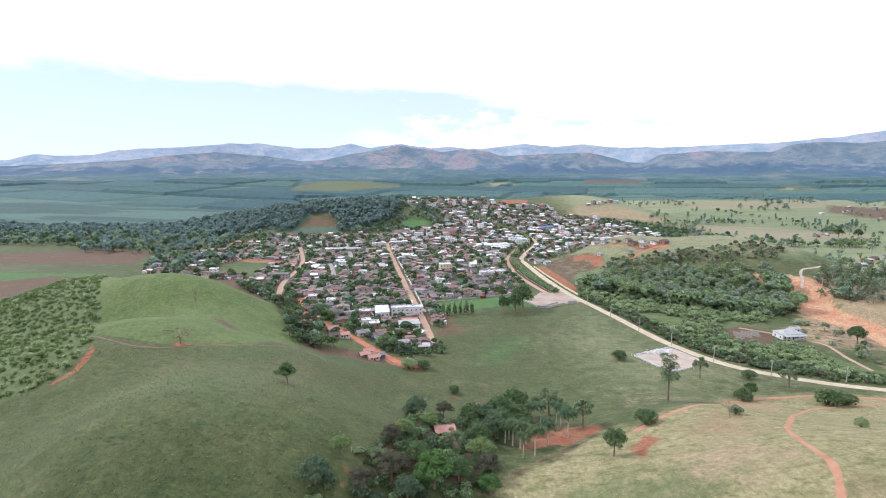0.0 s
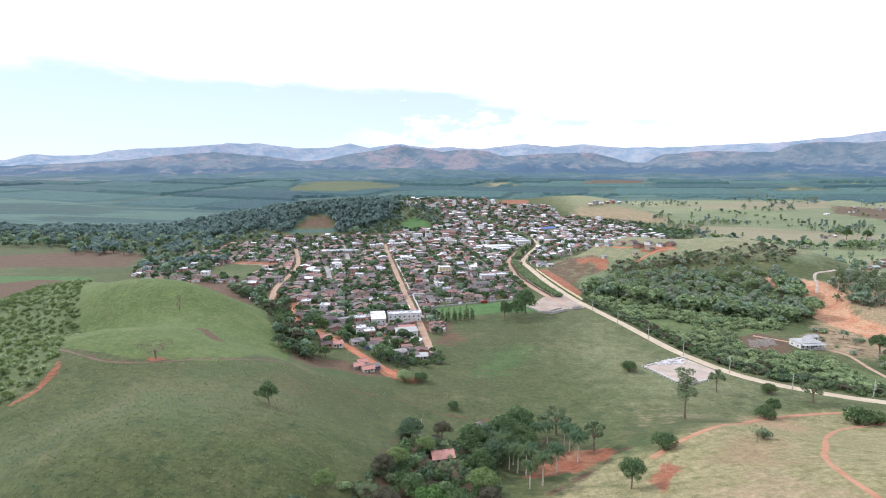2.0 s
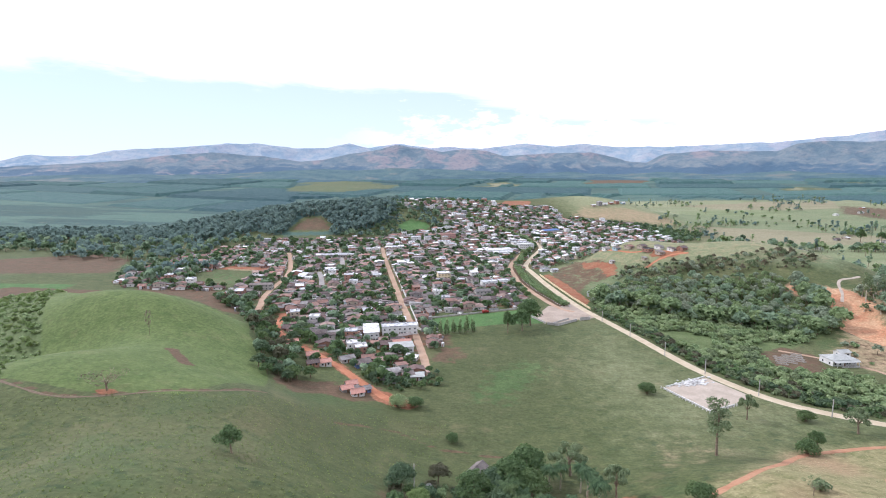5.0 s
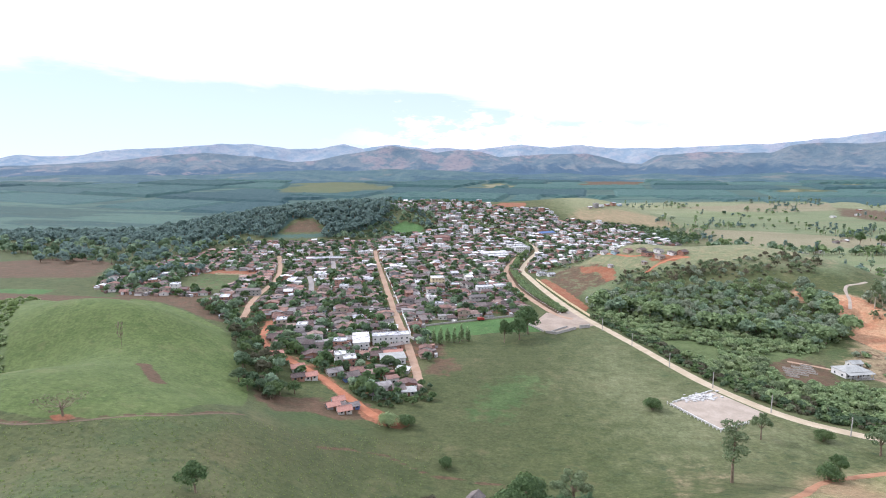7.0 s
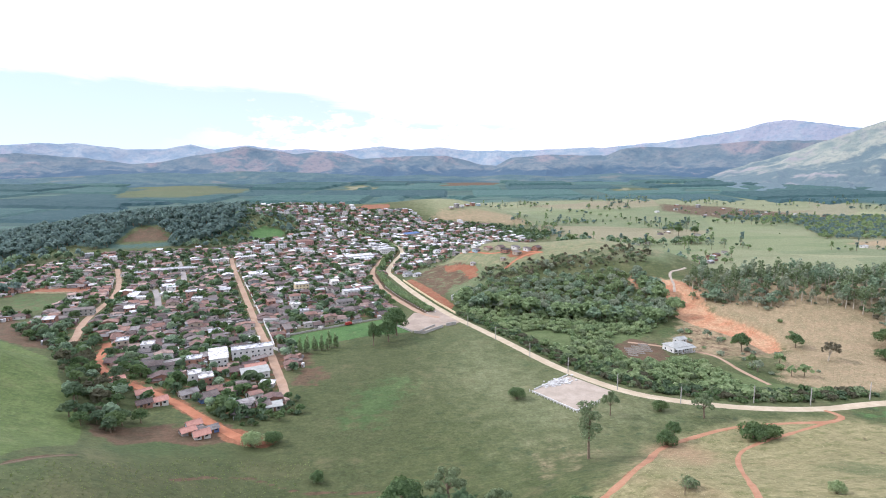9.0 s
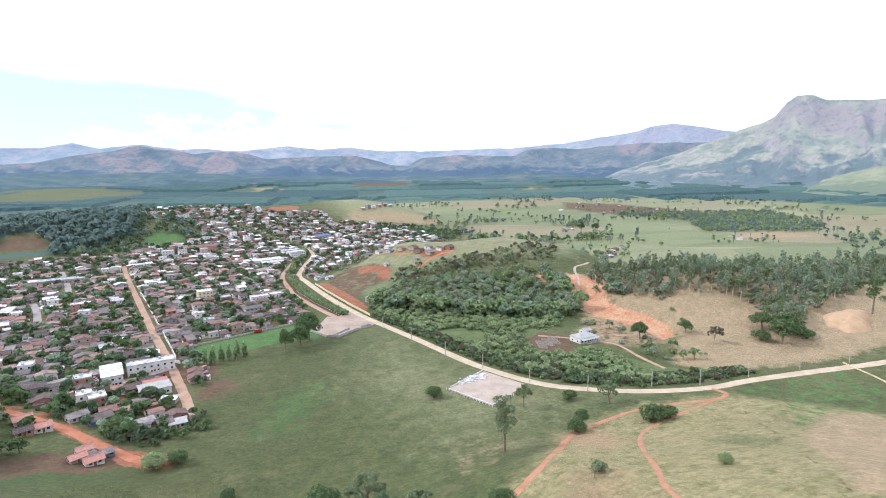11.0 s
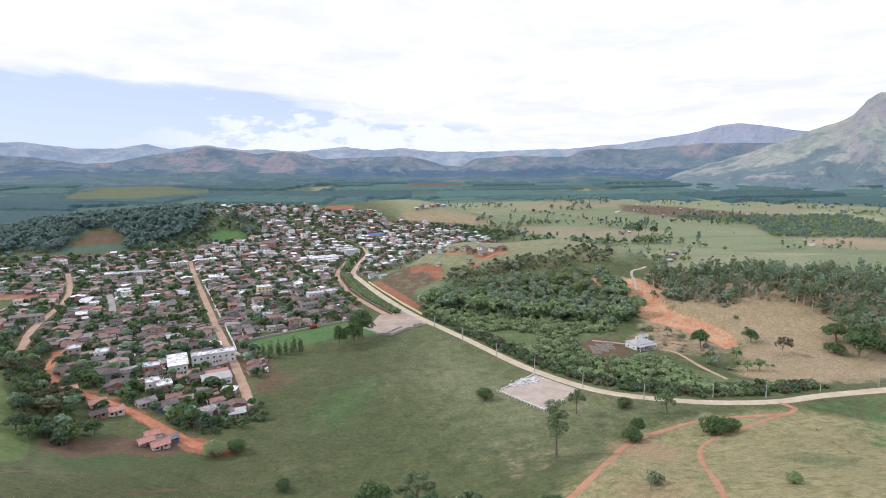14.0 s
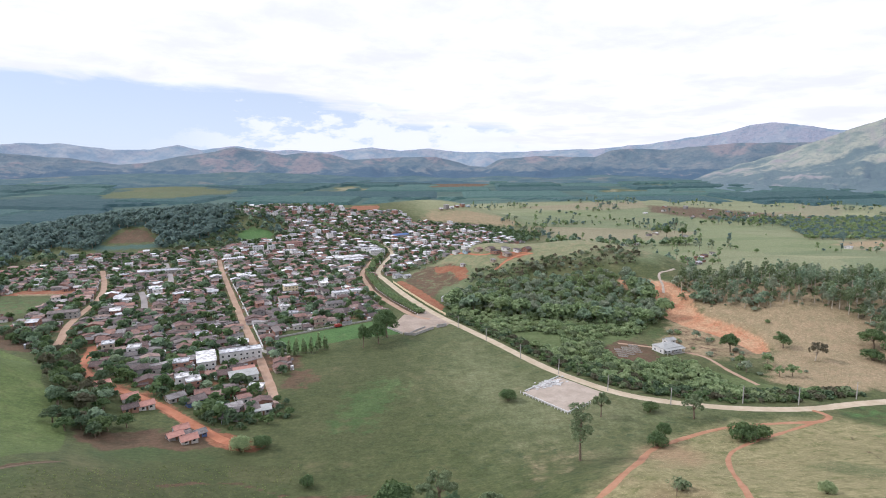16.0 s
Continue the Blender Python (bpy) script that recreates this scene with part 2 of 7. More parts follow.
class Mat:
    """A small builder for node materials."""

    def __init__(self, name, rough=0.9):
        self.m = bpy.data.materials.new(name)
        self.m.use_nodes = True
        self.t = self.m.node_tree
        self.bsdf = self.t.nodes["Principled BSDF"]
        self.bsdf.inputs["Roughness"].default_value = rough
        self.bsdf.inputs["Specular IOR Level"].default_value = 0.25
        self.pos = self.t.nodes.new("ShaderNodeNewGeometry")

    def put(self, v, socket):
        if isinstance(v, (int, float)):
            socket.default_value = v
        elif isinstance(v, tuple):
            socket.default_value = v
        else:
            self.t.links.new(v, socket)

    def noise(self, scale, detail=4, rough=0.55, stretch=None, local=False):
        n = self.t.nodes.new("ShaderNodeTexNoise")
        n.inputs["Scale"].default_value, n.inputs["Detail"].default_value, n.inputs["Roughness"].default_value = scale, detail, rough
        src = self.pos.outputs["Position"]
        if local:
            src = self.t.nodes.new("ShaderNodeTexCoord").outputs["Object"]
        if stretch:
            mp = self.t.nodes.new("ShaderNodeMapping")
            mp.inputs["Scale"].default_value = stretch[:3]
            if len(stretch) > 3:
                mp.inputs["Rotation"].default_value = (0, 0, radians(stretch[3]))
            self.t.links.new(src, mp.inputs["Vector"])
            src = mp.outputs[0]
        self.t.links.new(src, n.inputs["Vector"])
        return n.outputs["Fac"]

    def cells(self, scale, stretch):
        """A random value for each plot of a patchwork."""
        n = self.t.nodes.new("ShaderNodeTexVoronoi")
        n.inputs["Scale"].default_value = scale
        mp = self.t.nodes.new("ShaderNodeMapping")
        mp.inputs["Scale"].default_value = stretch[:3]
        mp.inputs["Rotation"].default_value = (0, 0, radians(stretch[3]))
        self.t.links.new(self.pos.outputs["Position"], mp.inputs["Vector"])
        self.t.links.new(mp.outputs[0], n.inputs["Vector"])
        sep = self.t.nodes.new("ShaderNodeSeparateColor")
        self.t.links.new(n.outputs["Color"], sep.inputs[0])
        return sep.outputs["Red"]

    def math(self, op, a, b=0.0):
        n = self.t.nodes.new("ShaderNodeMath")
        n.operation = op
        self.put(a, n.inputs[0]), self.put(b, n.inputs[1])
        return n.outputs[0]

    def step(self, v, lo, hi):
        n = self.t.nodes.new("ShaderNodeMapRange")
        n.interpolation_type = "SMOOTHSTEP"
        self.put(v, n.inputs["Value"])
        n.inputs["From Min"].default_value, n.inputs["From Max"].default_value = lo, hi
        return n.outputs[0]

    def mix(self, f, a, b, how="MIX"):
        n = self.t.nodes.new("ShaderNodeMix")
        n.data_type, n.blend_type = "RGBA", how
        self.put(f, n.inputs["Factor"]), self.put(a, n.inputs["A"]), self.put(b, n.inputs["B"])
        return n.outputs["Result"]

    def ramp(self, f, stops, constant=False):
        n = self.t.nodes.new("ShaderNodeValToRGB")
        if constant:
            n.color_ramp.interpolation = "CONSTANT"
        e = n.color_ramp.elements
        while len(e) < len(stops):
            e.new(0.5)
        for el, (p, c) in zip(e, stops):
            el.position, el.color = p, c
        self.put(f, n.inputs[0])
        return n.outputs["Color"]

    def attr(self, name):
        n = self.t.nodes.new("ShaderNodeAttribute")
        n.attribute_name = name
        s = self.t.nodes.new("ShaderNodeSeparateColor")
        self.t.links.new(n.outputs["Color"], s.inputs[0])
        return s.outputs["Red"], s.outputs["Green"], s.outputs["Blue"]

    def bump(self, h, strength, dist):
        n = self.t.nodes.new("ShaderNodeBump")
        n.inputs["Strength"].default_value, n.inputs["Distance"].default_value = strength, dist
        self.put(h, n.inputs["Height"])
        self.t.links.new(n.outputs[0], self.bsdf.inputs["Normal"])

    def done(self, colour):
        self.put(colour, self.bsdf.inputs["Base Color"])
        return self.m

    def island(self):
        return self.pos.outputs["Random Per Island"]

    def each(self):
        return self.t.nodes.new("ShaderNodeObjectInfo").outputs["Random"]


def ground_material():
    m = Mat("ground", 0.95)
    fine, mid, big = m.noise(0.9, 5, 0.65), m.noise(0.09, 5, 0.6), m.noise(0.011, 4, 0.55)
    hummock = m.noise(0.22, 4, 0.6, (0.75, 1.25, 1.0, 12))
    edge = m.noise(0.13, 5, 0.65)

    def mask(v, wide=0.08):
        return m.step(m.math("ADD", v, m.math("MULTIPLY", m.math("SUBTRACT", edge, 0.5), 0.75)), 0.5 - wide, 0.5 + wide)

    dry, red, brown = m.attr("cover_a")
    lush, forest, pale = m.attr("cover_b")
    bright, tan, brush = m.attr("cover_c")
    grass = m.mix(m.step(mid, 0.3, 0.7), lin(72, 81, 46), lin(88, 94, 58))
    grass = m.mix(m.step(big, 0.4, 0.75), grass, lin(96, 99, 66))
    grass = m.mix(m.step(hummock, 0.52, 0.74), grass, lin(60, 75, 46))
    blades = m.noise(0.75, 4, 0.62, (0.6, 1.4, 1.0, -35))
    grass = m.mix(m.math("MULTIPLY", m.step(blades, 0.52, 0.66), 0.28), grass, lin(104, 115, 70))
    grass = m.mix(m.math("MULTIPLY", m.step(m.noise(0.3, 4, 0.6, (0.45, 1.7, 1.0, 20)), 0.55, 0.68), 0.3), grass, lin(64, 76, 46))
    straw = m.mix(m.step(mid, 0.3, 0.7), lin(138, 131, 94), lin(155, 145, 108))
    paths = m.noise(0.55, 3, 0.6, (1.5, 0.16, 1.0, -52))
    straw = m.mix(m.math("MULTIPLY", m.step(paths, 0.5, 0.62), 0.32), straw, lin(112, 102, 72))
    straw = m.mix(m.step(hummock, 0.44, 0.72), straw, lin(112, 112, 72))
    straw = m.mix(m.step(big, 0.55, 0.72), straw, lin(160, 132, 104))
    c = m.mix(mask(dry, 0.3), grass, straw)
    green = m.mix(m.step(mid, 0.3, 0.7), lin(85, 101, 53), lin(100, 113, 65))
    green = m.mix(m.math("MULTIPLY", m.step(blades, 0.54, 0.68), 0.5), green, lin(116, 130, 82))
    green = m.mix(m.step(hummock, 0.55, 0.78), green, lin(74, 94, 48))
    worn = m.noise(0.022, 5, 0.62)
    c = m.mix(m.math("MULTIPLY", m.step(worn, 0.55, 0.7), 0.4), c, lin(116, 106, 78))
    c = m.mix(m.math("MULTIPLY", m.step(m.noise(0.016, 5, 0.62, (1.0, 1.0, 1.0, 40)), 0.56, 0.68), 0.5), c, lin(72, 92, 54))
    c = m.mix(mask(bright), c, green)
    c = m.mix(mask(lush), c, m.mix(m.step(mid, 0.3, 0.7), lin(72, 104, 56), lin(86, 116, 66)))
    olive, ridge, cloud_shade = m.attr("cover_d")
    # darker green painted over the grass as the shade of a cloud
    c = m.mix(m.math("MULTIPLY", m.step(cloud_shade, 0.1, 0.7), 0.7), c, m.mix(m.step(mid, 0.3, 0.7), lin(68, 75, 44), lin(82, 88, 55)))
    meadow = m.mix(m.step(mid, 0.3, 0.7), lin(136, 137, 106), lin(151, 148, 119))
    meadow = m.mix(m.math("MULTIPLY", m.step(m.noise(0.01, 5, 0.6, (0.4, 1.6, 1.0, 12)), 0.5, 0.6), 0.7), meadow, lin(110, 117, 84))
    meadow = m.mix(m.math("MULTIPLY", m.step(m.noise(0.007, 5, 0.6, (0.4, 1.6, 1.0, -10)), 0.56, 0.62), 0.7), meadow, lin(140, 130, 106))
    plots = m.ramp(m.cells(0.0055, (0.7, 1.0, 0.0, 24)), [(0.0, lin(100, 116, 80)), (0.25, lin(126, 132, 98)), (0.5, lin(140, 128, 104)), (0.68, lin(112, 126, 86)), (0.85, lin(142, 144, 108))], True)
    meadow = m.mix(0.6, meadow, plots)
    c = m.mix(mask(olive, 0.42), c, meadow)
    c = m.mix(mask(brush, 0.2), c, m.mix(m.step(mid, 0.35, 0.65), lin(86, 100, 60), lin(100, 112, 72)))
    c = m.mix(mask(pale), c, m.mix(m.step(mid, 0.3, 0.7), lin(146, 138, 116), lin(126, 127, 98)))
    c = m.mix(mask(tan, 0.15), c, m.mix(m.step(mid, 0.3, 0.7), lin(166, 144, 116), lin(146, 131, 102)))
    c = m.mix(mask(brown), c, m.mix(m.step(mid, 0.3, 0.7), lin(106, 82, 65), lin(90, 77, 58)))
    clay = m.mix(m.step(mid, 0.25, 0.75), lin(182, 124, 94), lin(196, 160, 128))
    c = m.mix(mask(ridge, 0.15), c, clay)
    c = m.mix(mask(red), c, m.mix(m.step(mid, 0.3, 0.7), lin(142, 86, 63), lin(150, 108, 82)))
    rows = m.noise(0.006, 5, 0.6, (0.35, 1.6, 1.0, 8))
    # the blue in these forest tones is distance haze mixed into the colour
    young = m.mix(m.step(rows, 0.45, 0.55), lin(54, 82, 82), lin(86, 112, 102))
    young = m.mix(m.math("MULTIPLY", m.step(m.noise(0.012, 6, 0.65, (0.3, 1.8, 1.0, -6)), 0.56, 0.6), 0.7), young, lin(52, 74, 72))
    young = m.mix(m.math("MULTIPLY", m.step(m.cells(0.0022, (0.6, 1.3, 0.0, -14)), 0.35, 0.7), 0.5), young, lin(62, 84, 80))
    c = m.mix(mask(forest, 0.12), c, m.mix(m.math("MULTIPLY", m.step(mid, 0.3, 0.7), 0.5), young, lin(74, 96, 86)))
    speck = m.noise(0.42, 6, 0.75)
    c = m.mix(m.step(speck, 0.36, 0.66), m.mix(1.0, c, (0.68, 0.7, 0.66, 1), "MULTIPLY"), c)
    c = m.mix(m.step(fine, 0.3, 0.75), m.mix(1.0, c, (0.74, 0.75, 0.72, 1), "MULTIPLY"), c)
    c = m.mix(m.math("MULTIPLY", m.step(m.noise(0.05, 5, 0.7), 0.54, 0.74), 0.24), c, lin(128, 116, 88))
    m.bump(m.math("ADD", fine, m.math("MULTIPLY", hummock, 2.0)), 0.5, 0.5)
    return m.done(c)


def plain(name, a, b, scale=0.5, rough=0.9, bump=0.0, local=False):
    m = Mat(name, rough)
    n = m.noise(scale, 5, 0.6, local=local)
    k = m.noise(scale * 9, 3, 0.6, local=local)
    c = m.mix(m.step(n, 0.3, 0.7), lin(*a), lin(*b))
    c = m.mix(m.math("MULTIPLY", m.step(k, 0.4, 0.8), 0.35), c, lin(*[v * 0.72 for v in a]))
    if bump:
        m.bump(k, 0.5, bump)
    return m.done(c)


def leaf_material(name, dark, light, warm=None, tint=0.35):
    m = Mat(name, 0.7)
    c = m.mix(m.island(), lin(*dark), lin(*light))
    tree = m.noise(0.06, 2, 0.5)
    c = m.mix(m.math("MULTIPLY", m.step(tree, 0.45, 0.75), tint), c, lin(*(warm or (118, 124, 66))))
    m.put(c, m.bsdf.inputs["Base Color"])
    tr = m.t.nodes.new("ShaderNodeBsdfTranslucent")
    m.put(c, tr.inputs["Color"])
    mx = m.t.nodes.new("ShaderNodeMixShader")
    mx.inputs[0].default_value = 0.48
    out = m.t.nodes["Material Output"]
    m.t.links.new(m.bsdf.outputs[0], mx.inputs[1])
    m.t.links.new(tr.outputs[0], mx.inputs[2])
    m.t.links.new(mx.outputs[0], out.inputs["Surface"])
    return m.m


def wall_material():
    m = Mat("painted_render", 0.85)
    tone = m.ramp(m.each(), [(0.0, lin(184, 180, 173)), (0.24, lin(158, 146, 131)), (0.38, lin(140, 104, 89)), (0.56, lin(132, 129, 126)), (0.68, lin(204, 201, 196)), (0.82, lin(146, 110, 94)),
                             (0.92, lin(150, 168, 176))], True)
    n = m.noise(0.6, 5, 0.65, (1, 1, 0.4))
    c = m.mix(m.math("MULTIPLY", m.step(n, 0.45, 0.8), 0.4), tone, lin(120, 104, 88))
    return m.done(c)


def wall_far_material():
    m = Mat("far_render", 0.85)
    # the near wall tones again, paled for the haze over the far town
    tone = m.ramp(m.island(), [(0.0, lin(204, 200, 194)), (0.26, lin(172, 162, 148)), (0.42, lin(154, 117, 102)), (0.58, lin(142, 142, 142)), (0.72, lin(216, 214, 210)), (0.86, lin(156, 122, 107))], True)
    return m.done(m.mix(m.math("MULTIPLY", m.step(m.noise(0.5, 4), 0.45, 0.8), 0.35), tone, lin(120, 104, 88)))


def tile_material(name, stops, use_island=False):
    m = Mat(name, 0.85)
    c = m.ramp(m.island() if use_island else m.each(), [(p, lin(*q)) for p, q in stops], True)
    n = m.noise(0.35, 5, 0.65)
    k = m.noise(2.2, 3, 0.6)
    c = m.mix(m.math("MULTIPLY", m.step(n, 0.42, 0.62), 0.6), c, lin(74, 66, 64))
    c = m.mix(m.math("MULTIPLY", m.step(k, 0.5, 0.75), 0.45), c, lin(168, 150, 138))
    return m.done(c)


CLAY = [(0.0, (98, 78, 74)), (0.12, (76, 65, 63)), (0.24, (122, 90, 80)), (0.36, (88, 73, 70)), (0.48, (132, 101, 89)), (0.58, (70, 62, 61)), (0.68, (110, 82, 73)), (0.78, (104, 95, 92)), (0.88, (138, 117, 107))]
FIBRE = [(0.0, (96, 94, 93)), (0.25, (122, 119, 117)), (0.45, (78, 76, 75)), (0.65, (138, 135, 133)), (0.85, (108, 101, 97))]
WHITE = [(0.0, (194, 196, 198)), (0.4, (162, 164, 167)), (0.7, (206, 206, 204))]

M_GROUND = ground_material()
M_GRAVEL = plain("gravel_road", (176, 162, 140), (158, 144, 120), 0.15, bump=0.05)
M_STREET = plain("earth_street", (160, 136, 116), (146, 120, 98), 0.12)
M_DIRT = plain("red_earth", (164, 112, 84), (146, 92, 66), 0.2, bump=0.1)
M_ASPHALT = plain("grey_street", (146, 140, 136), (130, 124, 120), 0.12)
M_TRACK = plain("worn_track", (158, 120, 94), (144, 102, 76), 0.2, bump=0.1)
M_YARD = plain("pale_gravel", (164, 152, 138), (144, 132, 118), 0.12)
M_PAVING = plain("worn_paving", (156, 142, 128), (134, 120, 106), 0.07)
# broad, dark and grey-green leaves are lightened to include haze over the woods
M_LEAF = leaf_material("broad_leaves", (104, 124, 88), (150, 168, 120))
M_LEAF_DARK = leaf_material("hazed_dark_leaves", (106, 126, 104), (146, 166, 134), (150, 158, 122))
M_LEAF_BRIGHT = leaf_material("fresh_leaves", (126, 146, 102), (160, 174, 128), (164, 166, 126))
M_LEAF_EUC = leaf_material("grey_green_leaves", (120, 134, 112), (158, 168, 142), (164, 160, 138))
M_LEAF_DRY = leaf_material("dry_twigs", (96, 92, 76), (132, 124, 102), (136, 118, 92))
M_LEAF_BROWN = leaf_material("brown_twigs", (80, 80, 62), (106, 104, 82), (98, 98, 72))
# leaves of distant trees, paled and blued to carry the haze
M_LEAF_FAR = leaf_material("hazed_far_leaves", (96, 116, 112), (124, 144, 134), (118, 134, 116))
M_LEAF_TOWN = leaf_material("garden_leaves", (68, 88, 66), (104, 124, 92), (108, 118, 80))
M_LEAF_NEAR = leaf_material("deep_green_leaves", (70, 92, 60), (108, 130, 84), (112, 122, 74))
M_LEAF_FARM = leaf_material("mango_leaves", (66, 98, 50), (104, 136, 74), (100, 124, 66))
M_LEAF_SOFT = leaf_material("yellow_green_leaves", (102, 122, 72), (130, 148, 94), (132, 142, 90), 0.5)
M_LEAF_OLIVE = leaf_material("olive_leaves", (94, 110, 80), (134, 148, 110), (136, 142, 104))
M_SAND = plain("pink_sand", (170, 144, 114), (152, 128, 98), 0.2, bump=0.2)
M_SOIL = plain("dark_soil", (92, 78, 64), (108, 94, 76), 0.8)
M_BARK = plain("bark", (104, 90, 74), (136, 122, 104), 1.2)
M_BARK_PALE = plain("pale_bark", (186, 176, 160), (160, 148, 130), 1.2)
M_WALL, M_WALL_FAR = wall_material(), wall_far_material()
M_CLAY, M_FIBRE, M_WHITE = tile_material("clay_tiles", CLAY), tile_material("fibre_sheets", FIBRE), tile_material("white_sheets", WHITE)
# far roofs repeat the near tones, scaled paler to stand for haze
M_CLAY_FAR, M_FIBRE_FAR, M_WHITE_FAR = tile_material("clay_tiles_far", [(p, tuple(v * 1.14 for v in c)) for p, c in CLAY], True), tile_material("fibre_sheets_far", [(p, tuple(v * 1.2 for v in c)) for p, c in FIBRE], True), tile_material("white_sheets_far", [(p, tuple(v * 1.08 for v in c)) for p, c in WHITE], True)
M_FARM_ROOF = plain("farm_roof_sheets", (160, 161, 156), (140, 141, 137), 0.5, 0.95)
M_WINDOW = plain("dark_window", (44, 48, 54), (58, 62, 66), 0.8, 0.25)
M_DOOR = plain("wooden_door", (96, 70, 52), (112, 84, 62), 1.0, 0.6)
M_CONCRETE = plain("concrete", (168, 164, 158), (146, 143, 136), 0.6)
M_WHITEWASH = plain("whitewash", (208, 207, 204), (186, 184, 178), 0.4)
M_ORANGE = plain("new_clay_tiles", (176, 132, 118), (154, 114, 102), 0.8)
M_BLUE = plain("blue_render", (88, 108, 146), (78, 98, 132), 0.6)
M_CREAM = plain("cream_render", (206, 190, 156), (188, 172, 140), 0.5)
M_PINK = plain("rose_render", (184, 146, 136), (168, 130, 122), 0.5)
M_RUBBLE = plain("white_rubble", (196, 195, 192), (160, 157, 152), 0.8, bump=0.2)


# ---- mesh tools ----
def fill(mesh, V, faces, mats, index=None, smooth=False):
    """faces: a list of arrays of quads or triangles, in one order with index."""
    V = np.asarray(V, np.float32)
    starts, loops, k = [], [], 0
    for F in faces:
        F = np.asarray(F, np.int32)
        if len(F) == 0:
            continue
        starts.append(k + np.arange(len(F)) * F.shape[1])
        loops.append(F.ravel())
        k += F.size
    starts, loops = np.concatenate(starts), np.concatenate(loops)
    mesh.vertices.add(len(V))
    mesh.vertices.foreach_set("co", V.ravel())
    mesh.loops.add(len(loops))
    mesh.loops.foreach_set("vertex_index", loops.astype(np.int32))
    mesh.polygons.add(len(starts))
    mesh.polygons.foreach_set("loop_start", starts.astype(np.int32))
    for m in mats:
        mesh.materials.append(m)
    if index is not None:
        mesh.polygons.foreach_set("material_index", np.asarray(index, np.int32))
    mesh.polygons.foreach_set("use_smooth", np.full(len(starts), smooth))
    mesh.update(calc_edges=True)
    mesh.validate()
    return mesh


def solid(name, V, faces, mats, index=None, smooth=False):
    return new(name, fill(bpy.data.meshes.new(name), V, faces, mats, index, smooth))


class Shape:
    """Collects boxes, prisms and tubes into one mesh."""

    def __init__(self):
        self.V, self.Q, self.T, self.n = [], [], [], 0

    def add(self, V, Q=(), T=()):
        self.V.extend(V)
        self.Q.extend([tuple(i + self.n for i in q) for q in Q])
        self.T.extend([tuple(i + self.n for i in q) for q in T])
        self.n += len(V)
        return self

    def box(self, x0, y0, z0, x1, y1, z1):
        return self.add([(x0, y0, z0), (x1, y0, z0), (x1, y1, z0), (x0, y1, z0), (x0, y0, z1), (x1, y0, z1), (x1, y1, z1), (x0, y1, z1)],
                        [(0, 3, 2, 1), (4, 5, 6, 7), (0, 1, 5, 4), (1, 2, 6, 5), (2, 3, 7, 6), (3, 0, 4, 7)])

    def slab(self, a, b, c, d, thick):
        """A sheet through four corners, with a thickness downwards."""
        low = [(p[0], p[1], p[2] - thick) for p in (a, b, c, d)]
        return self.add([a, b, c, d] + low, [(0, 1, 2, 3), (7, 6, 5, 4), (0, 4, 5, 1), (1, 5, 6, 2), (2, 6, 7, 3), (3, 7, 4, 0)])

    def tube(self, path, radii, sides=6):
        base = []
        for i, (p, r) in enumerate(zip(path, radii)):
            for k in range(sides):
                a = 2 * math.pi * k / sides
                base.append((p[0] + r * math.cos(a), p[1] + r * math.sin(a), p[2]))
        Q = [(i * sides + k, i * sides + (k + 1) % sides, (i + 1) * sides + (k + 1) % sides, (i + 1) * sides + k) for i in range(len(path) - 1) for k in range(sides)]
        top = (len(path) - 1) * sides
        T = [(top, top + k, top + k + 1) for k in range(1, sides - 1)]
        return self.add(base, Q, T)

    def make(self, name, material, smooth=False):
        return fill(bpy.data.meshes.new(name), self.V, [F for F in (self.Q, self.T) if F], [material], None, smooth)


def part(name, mesh, parent, label=""):
    ob = new(name, mesh)
    ob.parent = parent
    if label:
        ob["label"] = label
    return ob


def ribbon(name, line, width, material, label, lift=0.12, step=4.0, wobble=0.5, seed=1):
    """A road laid on the ground along a line."""
    rng = np.random.default_rng(seed)
    P = [np.array(p, float) for p in line]
    pts = []
    for i in range(len(P) - 1):
        a, b, c, d = P[max(i - 1, 0)], P[i], P[i + 1], P[min(i + 2, len(P) - 1)]
        n = max(2, int(np.linalg.norm(c - b) / step))
        for k in range(n):
            t = k / n
            pts.append(0.5 * (2 * b + (c - a) * t + (2 * a - 5 * b + 4 * c - d) * t * t + (3 * b - a - 3 * c + d) * t ** 3))
    pts.append(P[-1])
    pts = np.array(pts)
    tan = np.gradient(pts, axis=0)
    tan /= np.linalg.norm(tan, axis=1)[:, None]
    nor = np.stack([tan[:, 1], -tan[:, 0]], 1)
    across = np.linspace(-0.5, 0.5, 7)
    V = []
    for p, n in zip(pts, nor):
        w = width + rng.uniform(-wobble, wobble)
        for a in across:
            q = p + n * a * w
            V.append((q[0], q[1], hz(*q) + lift - (0.25 if abs(a) > 0.49 else 0)))
    m = len(across)
    Q = [(i * m + k, (i + 1) * m + k, (i + 1) * m + k + 1, i * m + k + 1) for i in range(len(pts) - 1) for k in range(m - 1)]
    return tagged(solid(name, V, [Q], [material], None, True), label, "road", kind="structure")


